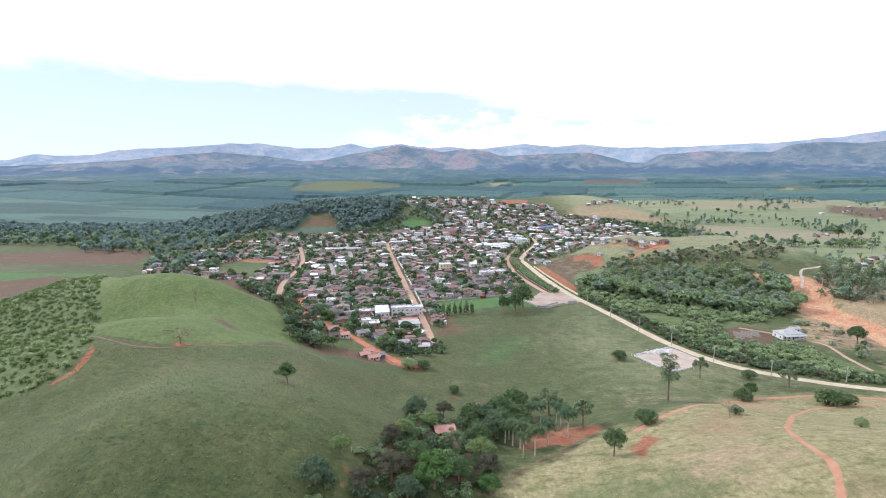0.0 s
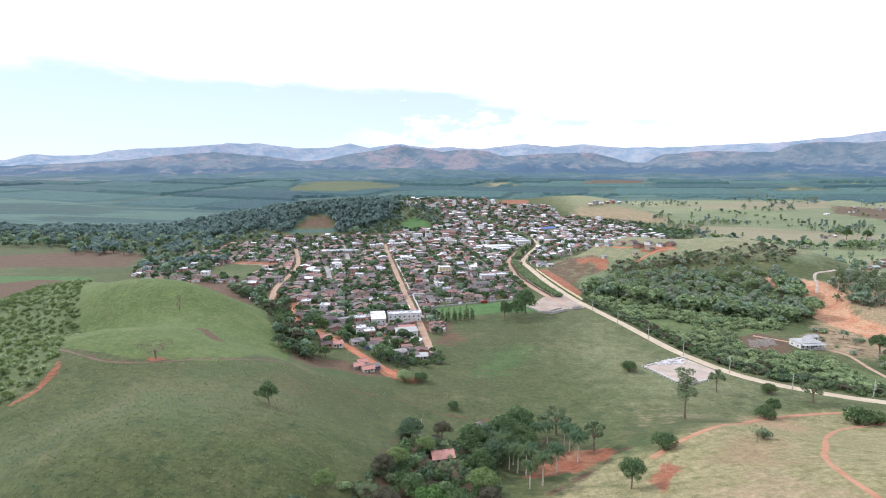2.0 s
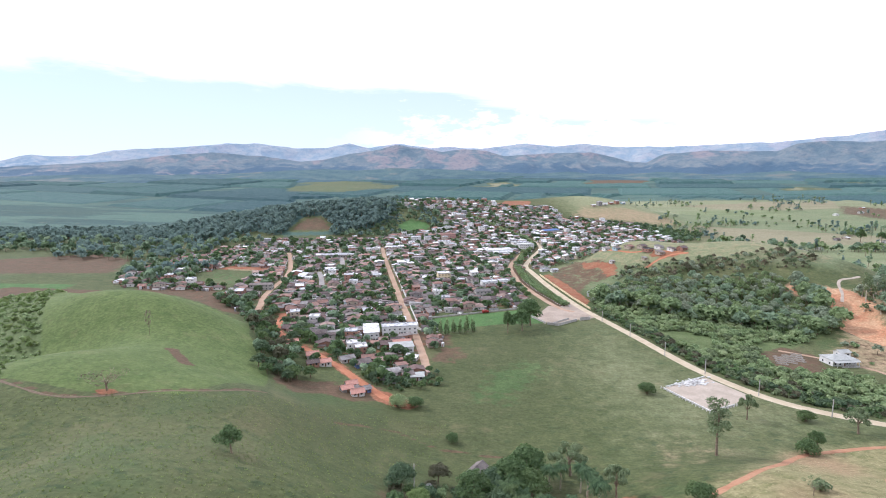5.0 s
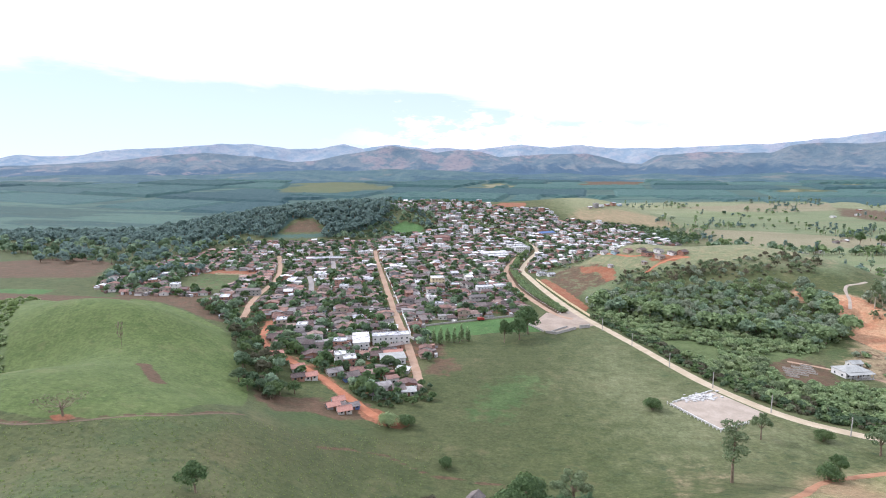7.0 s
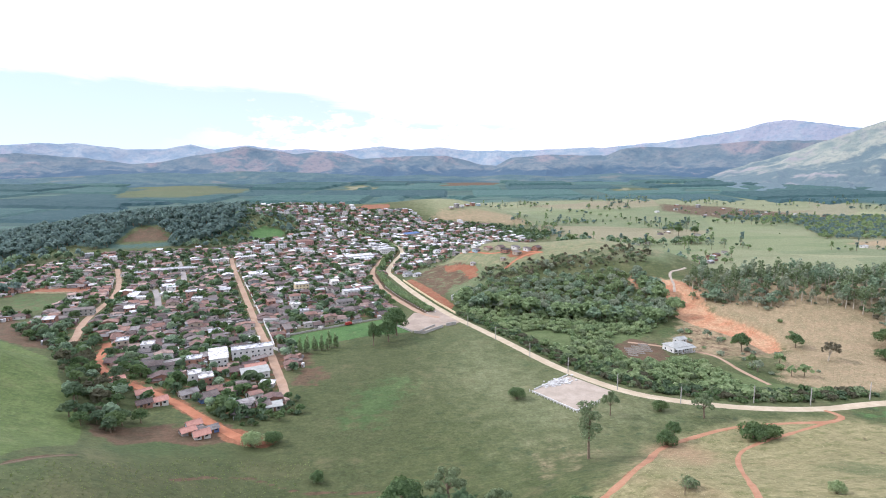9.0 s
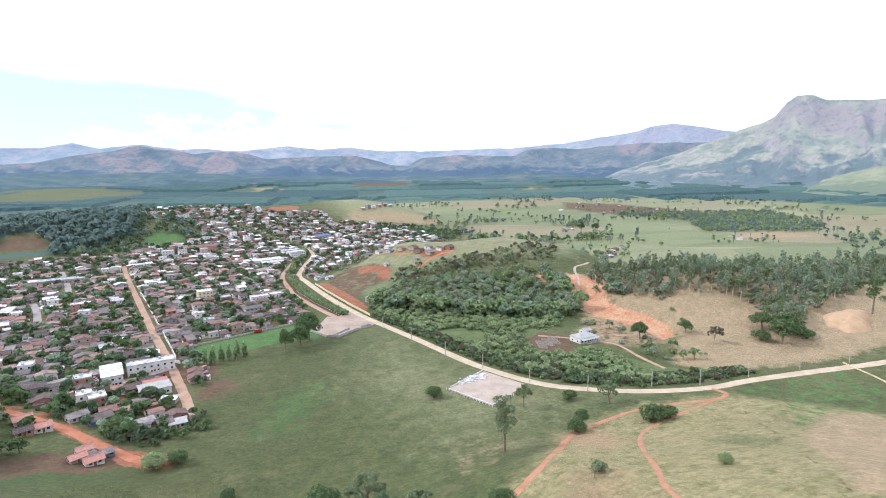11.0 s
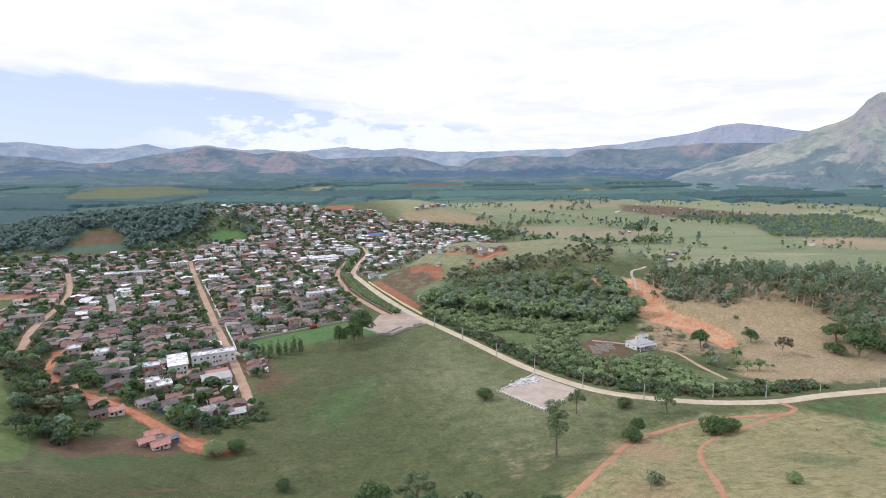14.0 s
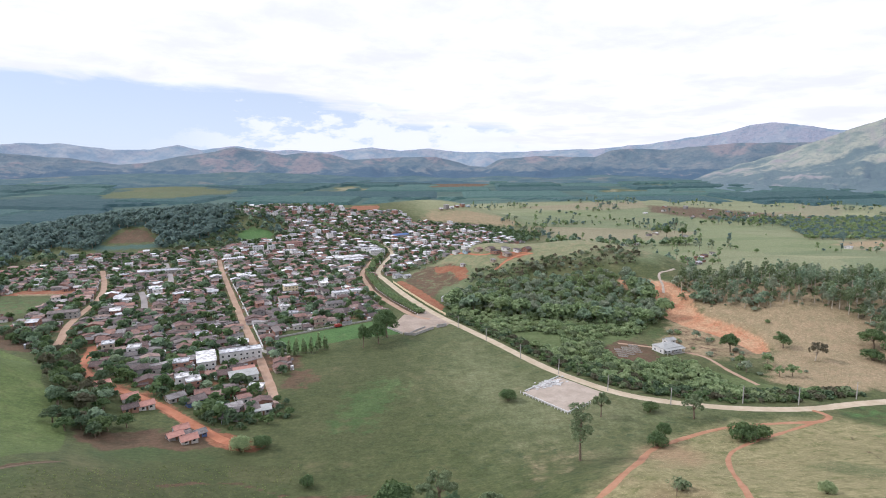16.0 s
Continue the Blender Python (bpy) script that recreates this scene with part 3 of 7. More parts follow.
def patch(name, poly, material, label, category, lift=0.1, cell=4.0):
    """A flat piece of ground cover with its own edge, laid on the ground."""
    cx, cy = sum(p[0] for p in poly) / len(poly), sum(p[1] for p in poly) / len(poly)
    rings = 8
    V = [(cx, cy, hz(cx, cy) + lift)]
    edge = []
    for i, (ax, ay) in enumerate(poly):
        bx, by = poly[(i + 1) % len(poly)]
        n = max(1, int(math.hypot(bx - ax, by - ay) / cell))
        edge += [(ax + (bx - ax) * k / n, ay + (by - ay) * k / n) for k in range(n)]
    for r in range(1, rings + 1):
        for x, y in edge:
            px, py = cx + (x - cx) * r / rings, cy + (y - cy) * r / rings
            V.append((px, py, hz(px, py) + (lift if r < rings else -0.1)))
    n = len(edge)
    T = [(0, 1 + k, 1 + (k + 1) % n) for k in range(n)]
    Q = [(1 + (r - 1) * n + k, 1 + r * n + k, 1 + r * n + (k + 1) % n, 1 + (r - 1) * n + (k + 1) % n) for r in range(1, rings) for k in range(n)]
    return tagged(solid(name, V, [Q, T], [material], None, True), label, category, kind="structure")


# ---- ground: one sheet to the horizon ----
def steps(lo, hi, fine, first, last, grow=1.07):
    a = list(np.arange(lo, hi + fine, fine))
    d = fine
    while a[-1] < last:
        d *= grow
        a.append(a[-1] + d)
    d, front = fine, [a[0]]
    while front[-1] > first:
        d *= grow
        front.append(front[-1] - d)
    return np.array(front[:0:-1] + a)


def build_ground():
    xs, ys = steps(-340, 470, 2.6, -4600, 4600, 1.05), steps(140, 620, 2.6, -3500, 4700, 1.05)
    X, Y = np.meshgrid(xs, ys)
    Z = H(X, Y)
    nx, ny = len(xs), len(ys)
    V = np.stack([X.ravel(), Y.ravel(), Z.ravel()], 1)
    i = (np.arange(ny - 1)[:, None] * nx + np.arange(nx - 1)[None, :]).ravel()
    ob = solid("ground", V, [np.stack([i, i + 1, i + nx + 1, i + nx], 1)], [M_GROUND], None, True)
    x, y = V[:, 0], V[:, 1]
    r, az = np.hypot(x, y - 80), np.degrees(np.arctan2(x, y - 80))
    top = np.maximum

    def soft(v, lo, hi):
        return np.clip((v - lo) / (hi - lo), 0, 1)

    dry = inside(x, y, DRY_HILL, 12)
    dry = top(dry, 0.36 * soft(x, 150, 420) * soft(y, 180, 300) * (1 - soft(r, 2200, 2600)))
    dry = top(dry, 0.34 * soft(x, 250, 500) * soft(r, 700, 900) * (1 - soft(r, 2200, 2600)))
    red = top(inside(x, y, [(137, 731), (167, 687), (161, 652), (149, 653), (145, 689), (130, 699)], 7) * 0.8, inside(x, y, [(p[0] - 3, p[1] - 3) for p in CUT], 4) * 0.3)
    red = top(red, inside(x, y, [(92, 690), (106, 640), (150, 640), (172, 690), (160, 722), (130, 756), (104, 738)], 14) * 0.36)
    red = top(red, inside(x, y, [(106, 556), (99, 590), (90, 648), (84, 700), (95, 705), (104, 655), (111, 610), (115, 572)], 4) * 0.72)
    red = top(red, inside(x, y, TOWN, 6) * 0.42)
    red = top(red, inside(x, y, FARM_YARD, 5) * 0.72)
    red = top(red, near_line(x, y, DIRT_STREET, 4, 3) * 0.8)
    red = top(red, near_line(x, y, [(-50, 348), (-42, 340), (-34, 337)], 6, 4))
    red = top(red, near_line(x, y, RED_TRACK, 1.8, 3) * 0.75)
    red = top(red, inside(x, y, RED_LOT, 6))
    red = top(red, inside(x, y, [(-325, 733), (-305, 782), (-262, 764), (-244, 722)], 4))
    red = top(red, top(near_line(x, y, HILL_HOUSE_TRACK, 3, 3) * 0.7, inside(x, y, [(196, 676), (222, 660), (238, 668), (214, 690)], 4) * 0.8))
    red = top(red, inside(x, y, [(62, 190), (60, 206), (72, 222), (80, 214)], 6) * 0.78)
    red = top(red, near_line(x, y, [(-178, 246), (-175, 238), (-174, 228), (-178, 221)], 1.6, 1.8))
    red = top(red, np.clip(1.15 - np.hypot((x + 140) / 7, (y - 254) / 3.5), 0, 1))
    brown = top(inside(x, y, [(-640, 500), (-500, 620), (-330, 600), (-330, 500), (-420, 440)], 10), inside(x, y, [(-760, 760), (-560, 860), (-480, 800), (-440, 700), (-620, 690)], 15) * 0.8)
    red = top(red, inside(x, y, [(-44, 158), (-42, 178), (-36, 182), (-36, 160)], 5) * 0.55)
    brown = top(brown, inside(x, y, [(-40, 160), (-36, 240), (8, 250), (12, 180)], 10) * 0.55)
    brown = top(brown, inside(x, y, RED_FACE, 10) * 0.56)
    brown = top(brown, near_line(x, y, [(88, 556), (82, 577), (73, 614), (63, 669), (60, 707), (60, 760)], 9, 4) * 0.75)
    brown = top(brown, inside(x, y, [(-106, 345), (-77, 362), (-72, 340), (-92, 322)], 6) * 0.85)
    brown = top(brown, near_line(x, y, [(66, 244), (48, 224), (30, 206), (12, 186), (4, 170)], 4, 5) * 0.6)
    brown = top(brown, inside(x, y, [(-36, 402), (-24, 440), (-4, 446), (4, 414), (-14, 396)], 12) * 0.62)
    brown = top(brown, inside(x, y, BARE_FACE, 12) * 0.66)
    brown = top(brown, near_line(x, y, [(-60, 288), (-50, 299), (-34, 301), (-14, 289), (15, 285), (30, 276)], 1.1, 1.5))
    brown = top(brown, inside(x, y, [(-104, 330), (-70, 338), (-78, 356), (-112, 350)], 6) * 0.8)
    brown = top(brown, inside(x, y, BARE_STRIP, 4) * 0.85)
    red = top(red, inside(x, y, BARE_STRIP, 10) * 0.4)
    patchy = inside(x, y, [(209, 229), (266, 257), (296, 254), (297, 236), (157, 163), (147, 169)], 8) * 0.75
    brown = top(brown, near_line(x, y, [(237, 277), (213, 241), (176, 201), (147, 169)], 1.2, 2.5) * 0.7)
    brown = top(brown, near_line(x, y, [(39, 420), (48, 427), (59, 440)], 0.7, 1.2) * 0.75)
    brown = top(brown, inside(x, y, TOWN, 6) * (0.42 + 0.12 * np.sin(x * 0.11) * np.sin(y * 0.09)))
    brown = top(brown, inside(x, y, [(-52, 476), (-40, 430), (-10, 440), (-12, 470)], 6) * 0.6)
    brown = top(brown, near_line(x, y, [(-184, 257), (-156, 248), (-140, 252), (-102, 266), (-90, 290)], 0.9, 1.5))
    brown = top(brown, near_line(x, y, [(-158, 332), (-136, 306)], 3.5, 3.5) * 0.9)
    lush = top(inside(x, y, GREEN_FIELD, 2), inside(x, y, LUSH, 10))
    lush = top(lush, inside(x, y, PITCH, 2) * 0.45)
    lush = top(lush, inside(x, y, [(-610, 640), (-440, 640), (-420, 560), (-500, 560)], 12) * 0.8)
    lush = top(lush, inside(x, y, [(-20, 330), (0, 400), (40, 430), (70, 400), (30, 330)], 25) * 0.58)
    lush = top(lush, inside(x, y, [(262, 312), (300, 311), (363, 307), (345, 262), (304, 248), (228, 233), (227, 249), (250, 286)], 8) * 0.47)
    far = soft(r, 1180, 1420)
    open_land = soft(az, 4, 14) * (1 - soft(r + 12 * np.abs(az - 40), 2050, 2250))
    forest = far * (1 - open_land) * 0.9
    wood = (inside(x, y, [(-980, 1080), (-650, 1000), (-480, 990), (-400, 1050), (-330, 1010), (-230, 1020), (-150, 1090), (-170, 1350), (-1300, 1350)], 15))
    forest = top(forest, wood * 0.85)
    pale, glade = np.zeros(len(x)), np.zeros(len(x))
    forest *= 1 - inside(x, y, BARE_FACE, 12)
    for q in ([(-762, 2278), (-920, 3028), (-750, 3154), (-365, 2771), (-332, 2521), (-533, 2171)], [(-37, 2587), (73, 2855), (211, 2980), (206, 2719), (90, 2545)], [(1093, 2822), (1356, 3535), (1535, 3552), (1460, 2855)],
              [(1487, 2423), (1587, 2559), (1728, 2496), (1612, 2333)], [(1144, 2160), (1228, 2292), (1404, 2233), (1347, 2126)], [(1396, 2019), (1489, 2136), (1594, 2091), (1531, 1997)]):
        k = inside(x + 45 * np.sin(y / 90) + 22 * np.sin(y / 31), y + 60 * np.sin(x / 75) + 30 * np.sin(x / 27), q, 30)
        west = q[0][0] == -762
        pale, glade, forest = top(pale, k * (0.0 if west else 0.6)), top(glade, k * (0.3 if west else 0.0)), forest * (1 - (0.55 if west else 1.0) * np.clip(k * 2.5 - 1, 0, 1))
    k = inside(x + 30 * np.sin(y / 60), y + 40 * np.sin(x / 55), [(526, 2683), (654, 3126), (930, 3070), (858, 2698)], 40)
    brown, forest = top(brown, k * 0.7), forest * (1 - np.clip(k * 2 - 1, 0, 1))
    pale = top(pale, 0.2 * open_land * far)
    pale = top(pale, inside(x, y, PALE_CUT, 6) * 0.8)
    pale = top(pale, inside(x, y, CUT, 8) * 0.62)
    pale = top(pale, near_line(x, y, [(230, 1180), (300, 1235), (380, 1255)], 3, 4) * 0.7)
    bright = inside(x, y, PADDOCK, 2.0)
    bright = top(bright, inside(x, y, [(886, 1196), (956, 1043), (883, 854), (717, 801), (593, 925), (784, 1129)], 25) * 0.6)
    bright = top(bright, inside(x, y, [(1332, 997), (1641, 968), (868, 547), (886, 625), (1132, 822)], 25) * 0.62)
    brown = top(brown, inside(x, y, [(1044, 1700), (1185, 1517), (1222, 1290), (1103, 1171), (945, 1271), (907, 1488)], 40) * 0.6)
    pale = top(pale, inside(x, y, [(1473, 1566), (1580, 1400), (1266, 1154), (1222, 1290)], 40) * 0.6)
    bright = top(bright, 0.5 * soft(x, 500, 700) * soft(r, 850, 1000) * (1 - soft(r, 1500, 1700)))
    tan = inside(x, y, TAN_SLOPE, 14) * 0.86
    tan = top(tan, inside(x, y, [(60, 250), (110, 258), (136, 300), (95, 335), (64, 300)], 22) * 0.4)
    brown = top(brown, inside(x, y, [(20, 350), (84, 360), (96, 430), (60, 440), (24, 400)], 30) * 0.4)
    brown = top(brown, inside(x, y, [(-82, 338), (-74, 362), (-50, 360), (-46, 340), (-62, 332)], 4) * 0.85)
    tan = top(tan, inside(x, y, [(100, 740), (180, 765), (250, 775), (345, 725), (405, 650), (350, 585), (300, 600), (230, 640), (170, 640), (150, 690)], 16) * 0.42)
    tan = top(top(tan, patchy), inside(x, y, BARE_FACE, 14) * 0.5)
    tan = top(tan, inside(x, y, [(849, 850), (1031, 885), (1040, 768), (900, 790)], 20) * 0.8)
    tan = top(tan, inside(x, y, EARTH_CUT, 14) * 0.72)
    tan = top(tan, inside(x, y, PALE_CUT, 12) * 0.7)
    tan = top(tan, inside(x, y, [(190, 1200), (240, 1300), (420, 1330), (480, 1240), (400, 1180)], 25) * 0.6)
    brown = top(brown, inside(x, y, EARTH_CUT, 8) * 0.46)
    brown = top(brown, inside(x, y, BEDS, 4) * 0.6)
    tan = top(tan, inside(x, y, RED_FACE, 16) * 0.5)
    tan = top(tan, inside(x, y, [(60, 150), (62, 200), (110, 215), (120, 160)], 20) * 0.55)
    olive = 0.95 * soft(x, 330, 520) * soft(r, 560, 760) * (1 - soft(r, 2200, 2500))
    olive = top(olive, glade)
    olive = top(olive, 0.8 * soft(x, 230, 330) * soft(y, 590, 680) * (1 - soft(y, 800, 900)))
    olive = top(olive, 0.8 * soft(x, 150, 260) * soft(y, 1190, 1260) * (1 - soft(r, 2200, 2500)))
    olive = top(olive, 0.42 * inside(x, y, [(70, 285), (150, 300), (250, 312), (150, 380), (112, 540), (90, 500), (50, 400)], 40))
    olive = top(olive, 0.72 * inside(x, y, [(90, 700), (110, 745), (180, 765), (250, 775), (345, 725), (405, 650), (350, 585), (300, 596), (230, 636), (170, 636), (118, 600)], 12))
    ridge = top(inside(x, y, CUT, 5) * 0.92, inside(x, y, PALE_CUT, 7) * 0.7)
    # where cloud shadow is painted into the pasture below the town
    cloud_shade = inside(x, y, [(-150, 240), (-94, 262), (-67, 331), (-28, 385), (-22, 440), (10, 480), (70, 490), (80, 430), (50, 330), (20, 280), (-40, 240)], 30) * 0.5
    brush = inside(x, y, BRUSH, 3)
    brush = top(brush, inside(x, y, BANANAS, 4))
    brush = top(brush, top(inside(x, y, WOOD_HILL, 6), inside(x, y, RIGHT_WOOD, 8) * 0.3))
    for name, a in (("cover_a", (dry, red, brown)), ("cover_b", (lush, forest, pale)), ("cover_c", (bright, tan, brush)), ("cover_d", (olive, ridge, cloud_shade))):
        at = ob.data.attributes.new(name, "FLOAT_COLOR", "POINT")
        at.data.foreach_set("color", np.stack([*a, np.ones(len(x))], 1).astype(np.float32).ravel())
    return tagged(ob, "rolling green and straw pasture with bare red earth patches", "ground", kind="structure")


ground = build_ground()

# ---- far ranges ----
RANGE_A = [(-180, 1.6), (-140, 2.2), (-90, 1.4), (-60, 1.2), (-48, 0.9), (-41.8, 0.82), (-39.9, 1.34), (-37.2, 1.14), (-33.8, 1.77), (-28.8, 2.11), (-24.4, 2.5), (-21.8, 2.59), (-18.1, 2.13), (-15, 2.15),
           (-12.5, 2.68), (-10.7, 2.17), (-7.6, 2.64), (-4.3, 2.18), (-2, 2.29), (0.9, 2.06), (5.6, 2.6), (8.4, 2.23), (11.2, 2.48), (15, 2.1), (21.2, 2.08), (25.3, 2.25), (28.8, 2.33), (32.8, 2.62),
           (35.6, 3.0), (38.3, 3.35), (40.5, 3.68), (42, 4.17), (44, 4.31), (46.1, 3.92), (48.5, 3.42), (56, 3.0), (75, 2.5), (110, 1.8), (150, 2.0), (180, 1.6)]
RANGE_B = [(-180, 0.6), (-60, 0.2), (-42, 0.3), (-37, 0.6), (-33.5, 0.84), (-29.7, 1.36), (-25.6, 1.67), (-21.1, 1.33), (-17.5, 0.8), (-15.2, 1.01), (-12.6, 1.58), (-9.8, 1.99), (-7.7, 2.5), (-5.4, 2.14), (-3.1, 1.82), (-0.8, 2.05), (1.5, 1.89),
           (3.3, 1.31), (6.2, 1.49), (9.8, 1.6), (12.1, 1.65), (14.4, 1.13), (15.6, 0.66), (17.4, 0.6), (18.9, 1.33), (21.1, 1.54), (23.3, 1.64), (28.4, 1.47), (29.8, 2.1), (31.7, 2.3), (34.5, 2.11), (37.5, 2.33), (39.6, 2.5), (42, 2.6), (60, 2.0), (110, 0.8), (180, 0.6)]
RANGE_C = [(36, -1.2), (38.4, -0.3), (40.6, 0.4), (43.7, 1.38), (47.1, 2.6), (49.3, 3.5), (51.2, 4.1), (52, 4.51), (52.8, 5.69), (53.6, 6.27), (54.4, 6.26), (55.7, 5.7), (57.3, 5.51), (59.6, 5.49), (60.2, 6.32), (61.5, 6.6), (64, 7.0), (70, 6.0), (80, 3.0), (90, 0.0), (96, -1.6)]
RANGE_D = [(52, -2.6), (53.4, -2.2), (55.8, -0.98), (58.9, 0.0), (61.4, 0.46), (66, 0.6), (74, -0.6), (82, -2.4)]
RANGE_E = [(-70, -0.6), (-45, -0.55), (-36, -0.35), (-27, -0.45), (-21, -0.2), (-15.5, 0.05), (-12, -0.12), (-8, 0.12), (-3, 0.0), (2, -0.25), (6, -0.5), (10, -0.3), (14, -0.6), (19, -0.35), (24, -0.6), (29, -0.25), (34, -0.5), (40, -0.9), (48, -1.2)]


def mountain_material(name, wood, low, high, rock, haze_glow, foot, head):
    """Wooded foot, mixed slopes with bare patches, paler crests; blue air haze is put into the surface as emission."""
    m = Mat(name, 1.0)
    big, mid, fine = m.noise(0.0026, 5, 0.6), m.noise(0.009, 8, 0.65), m.noise(0.03, 5, 0.65)
    sep = m.t.nodes.new("ShaderNodeSeparateXYZ")
    m.t.links.new(m.pos.outputs["Position"], sep.inputs[0])
    up = m.math("DIVIDE", m.math("SUBTRACT", sep.outputs["Z"], foot), head - foot)
    c = m.mix(m.step(mid, 0.38, 0.62), lin(*low), lin(*high))
    bare = m.math("ADD", m.math("ADD", m.math("MULTIPLY", big, 0.55), m.math("MULTIPLY", mid, 0.45)), m.math("MULTIPLY", up, 0.06))
    c = m.mix(m.math("MULTIPLY", m.step(bare, 0.55, 0.63), 0.85), c, lin(*rock))
    lean = m.t.nodes.new("ShaderNodeSeparateXYZ")
    m.t.links.new(m.pos.outputs["Normal"], lean.inputs[0])
    c = m.mix(m.math("MULTIPLY", m.step(m.math("SUBTRACT", 1.0, m.math("ABSOLUTE", lean.outputs["Z"])), 0.17, 0.32), 0.75), c, lin(*rock))
    tree = m.math("ADD", m.math("MULTIPLY", m.math("SUBTRACT", mid, 0.5), 1.1), m.math("ADD", up, m.math("MULTIPLY", m.math("SUBTRACT", big, 0.5), 0.9)))
    c = m.mix(m.step(tree, 0.16, 0.36), lin(*wood), c)
    c = m.mix(m.math("MULTIPLY", m.step(fine, 0.5, 0.66), 0.5), c, lin(*wood))
    m.bump(m.math("ADD", mid, m.math("MULTIPLY", fine, 0.3)), 1.0, 30.0)
    # the slopes themselves emit a faint blue that stands for distance haze
    m.bsdf.inputs["Emission Color"].default_value = lin(*haze_glow[:3])
    m.bsdf.inputs["Emission Strength"].default_value = haze_glow[3]
    return m.done(c)


def mountain_range(name, table, foot, crest, material, label, count, cut, seed, tooth=0.1, steep=0.95):
    """Spurs and gullies running down from a crest line."""
    az = np.linspace(table[0][0], table[-1][0], count)
    el = np.interp(az, [a for a, e in table], [e for a, e in table])
    rows, last = 40, 32
    V = []
    for j in range(rows):
        s = j / last
        for a, e in zip(az, el):
            warp = noise.noise((a * 0.11, s * 0.9, seed + 4.0))
            bay = noise.noise((a * 0.13, 1.7, seed + 9.0))
            r = foot + (crest - foot) * (s + 0.35 * bay * (1 - min(s, 1)) ** 1.0)
            x, y = r * math.sin(radians(a)), 80 + r * math.cos(radians(a))
            jag = tooth * (noise.fractal((a * 0.55, seed, 2.0), 0.9, 2.0, 5))
            top = 126 + crest * math.tan(radians(e + jag))
            low = hz(x, y) - 5
            k = 1 - min(1.0, 2.2 * abs(noise.noise((a * 0.2 + 0.9 * warp, s * 0.7, seed))))
            k2 = 1 - min(1.0, 2.0 * abs(noise.noise((a * 0.55 + 1.2 * warp, s * 1.6, seed + 20))))
            fold = noise.fractal((x * 0.006, y * 0.006, seed), 0.8, 2.1, 5)
            if s <= 1:
                carve = cut * (1 - s ** 2.5) * (0.65 * (1 - k) + 0.35 * (1 - k2))
                z = low + (top - low) * (s ** steep * (1 - carve) + (0.035 if steep < 1 else 0.2) * fold * min(1, 4 * s) * (1 - s))
            else:
                z = top - (s - 1) * (top - low) * 1.8
            V.append((x, y, z))
    n = count
    i = (np.arange(rows - 1)[:, None] * n + np.arange(n - 1)[None, :]).ravel()
    return tagged(solid(name, V, [np.stack([i, i + 1, i + n + 1, i + n], 1)], [material], None, True), label, "mountains", kind="structure")


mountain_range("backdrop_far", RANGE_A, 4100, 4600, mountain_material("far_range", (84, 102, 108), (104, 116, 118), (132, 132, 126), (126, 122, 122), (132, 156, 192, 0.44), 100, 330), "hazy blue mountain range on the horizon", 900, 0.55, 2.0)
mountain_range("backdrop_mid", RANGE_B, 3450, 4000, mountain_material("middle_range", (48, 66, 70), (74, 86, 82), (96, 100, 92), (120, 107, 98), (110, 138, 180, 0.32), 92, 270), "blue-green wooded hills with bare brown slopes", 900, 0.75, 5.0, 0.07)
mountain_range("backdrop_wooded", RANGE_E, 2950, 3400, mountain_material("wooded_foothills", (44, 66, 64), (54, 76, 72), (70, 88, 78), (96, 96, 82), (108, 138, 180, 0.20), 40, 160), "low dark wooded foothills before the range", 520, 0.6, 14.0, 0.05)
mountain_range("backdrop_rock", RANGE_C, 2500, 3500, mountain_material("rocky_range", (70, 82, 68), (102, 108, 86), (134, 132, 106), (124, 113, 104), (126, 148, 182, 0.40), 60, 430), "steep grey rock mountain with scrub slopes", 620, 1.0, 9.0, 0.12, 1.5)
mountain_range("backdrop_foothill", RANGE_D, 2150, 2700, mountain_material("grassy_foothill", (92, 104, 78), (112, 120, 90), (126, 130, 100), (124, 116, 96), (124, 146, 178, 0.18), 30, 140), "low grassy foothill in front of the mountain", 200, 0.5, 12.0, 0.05)


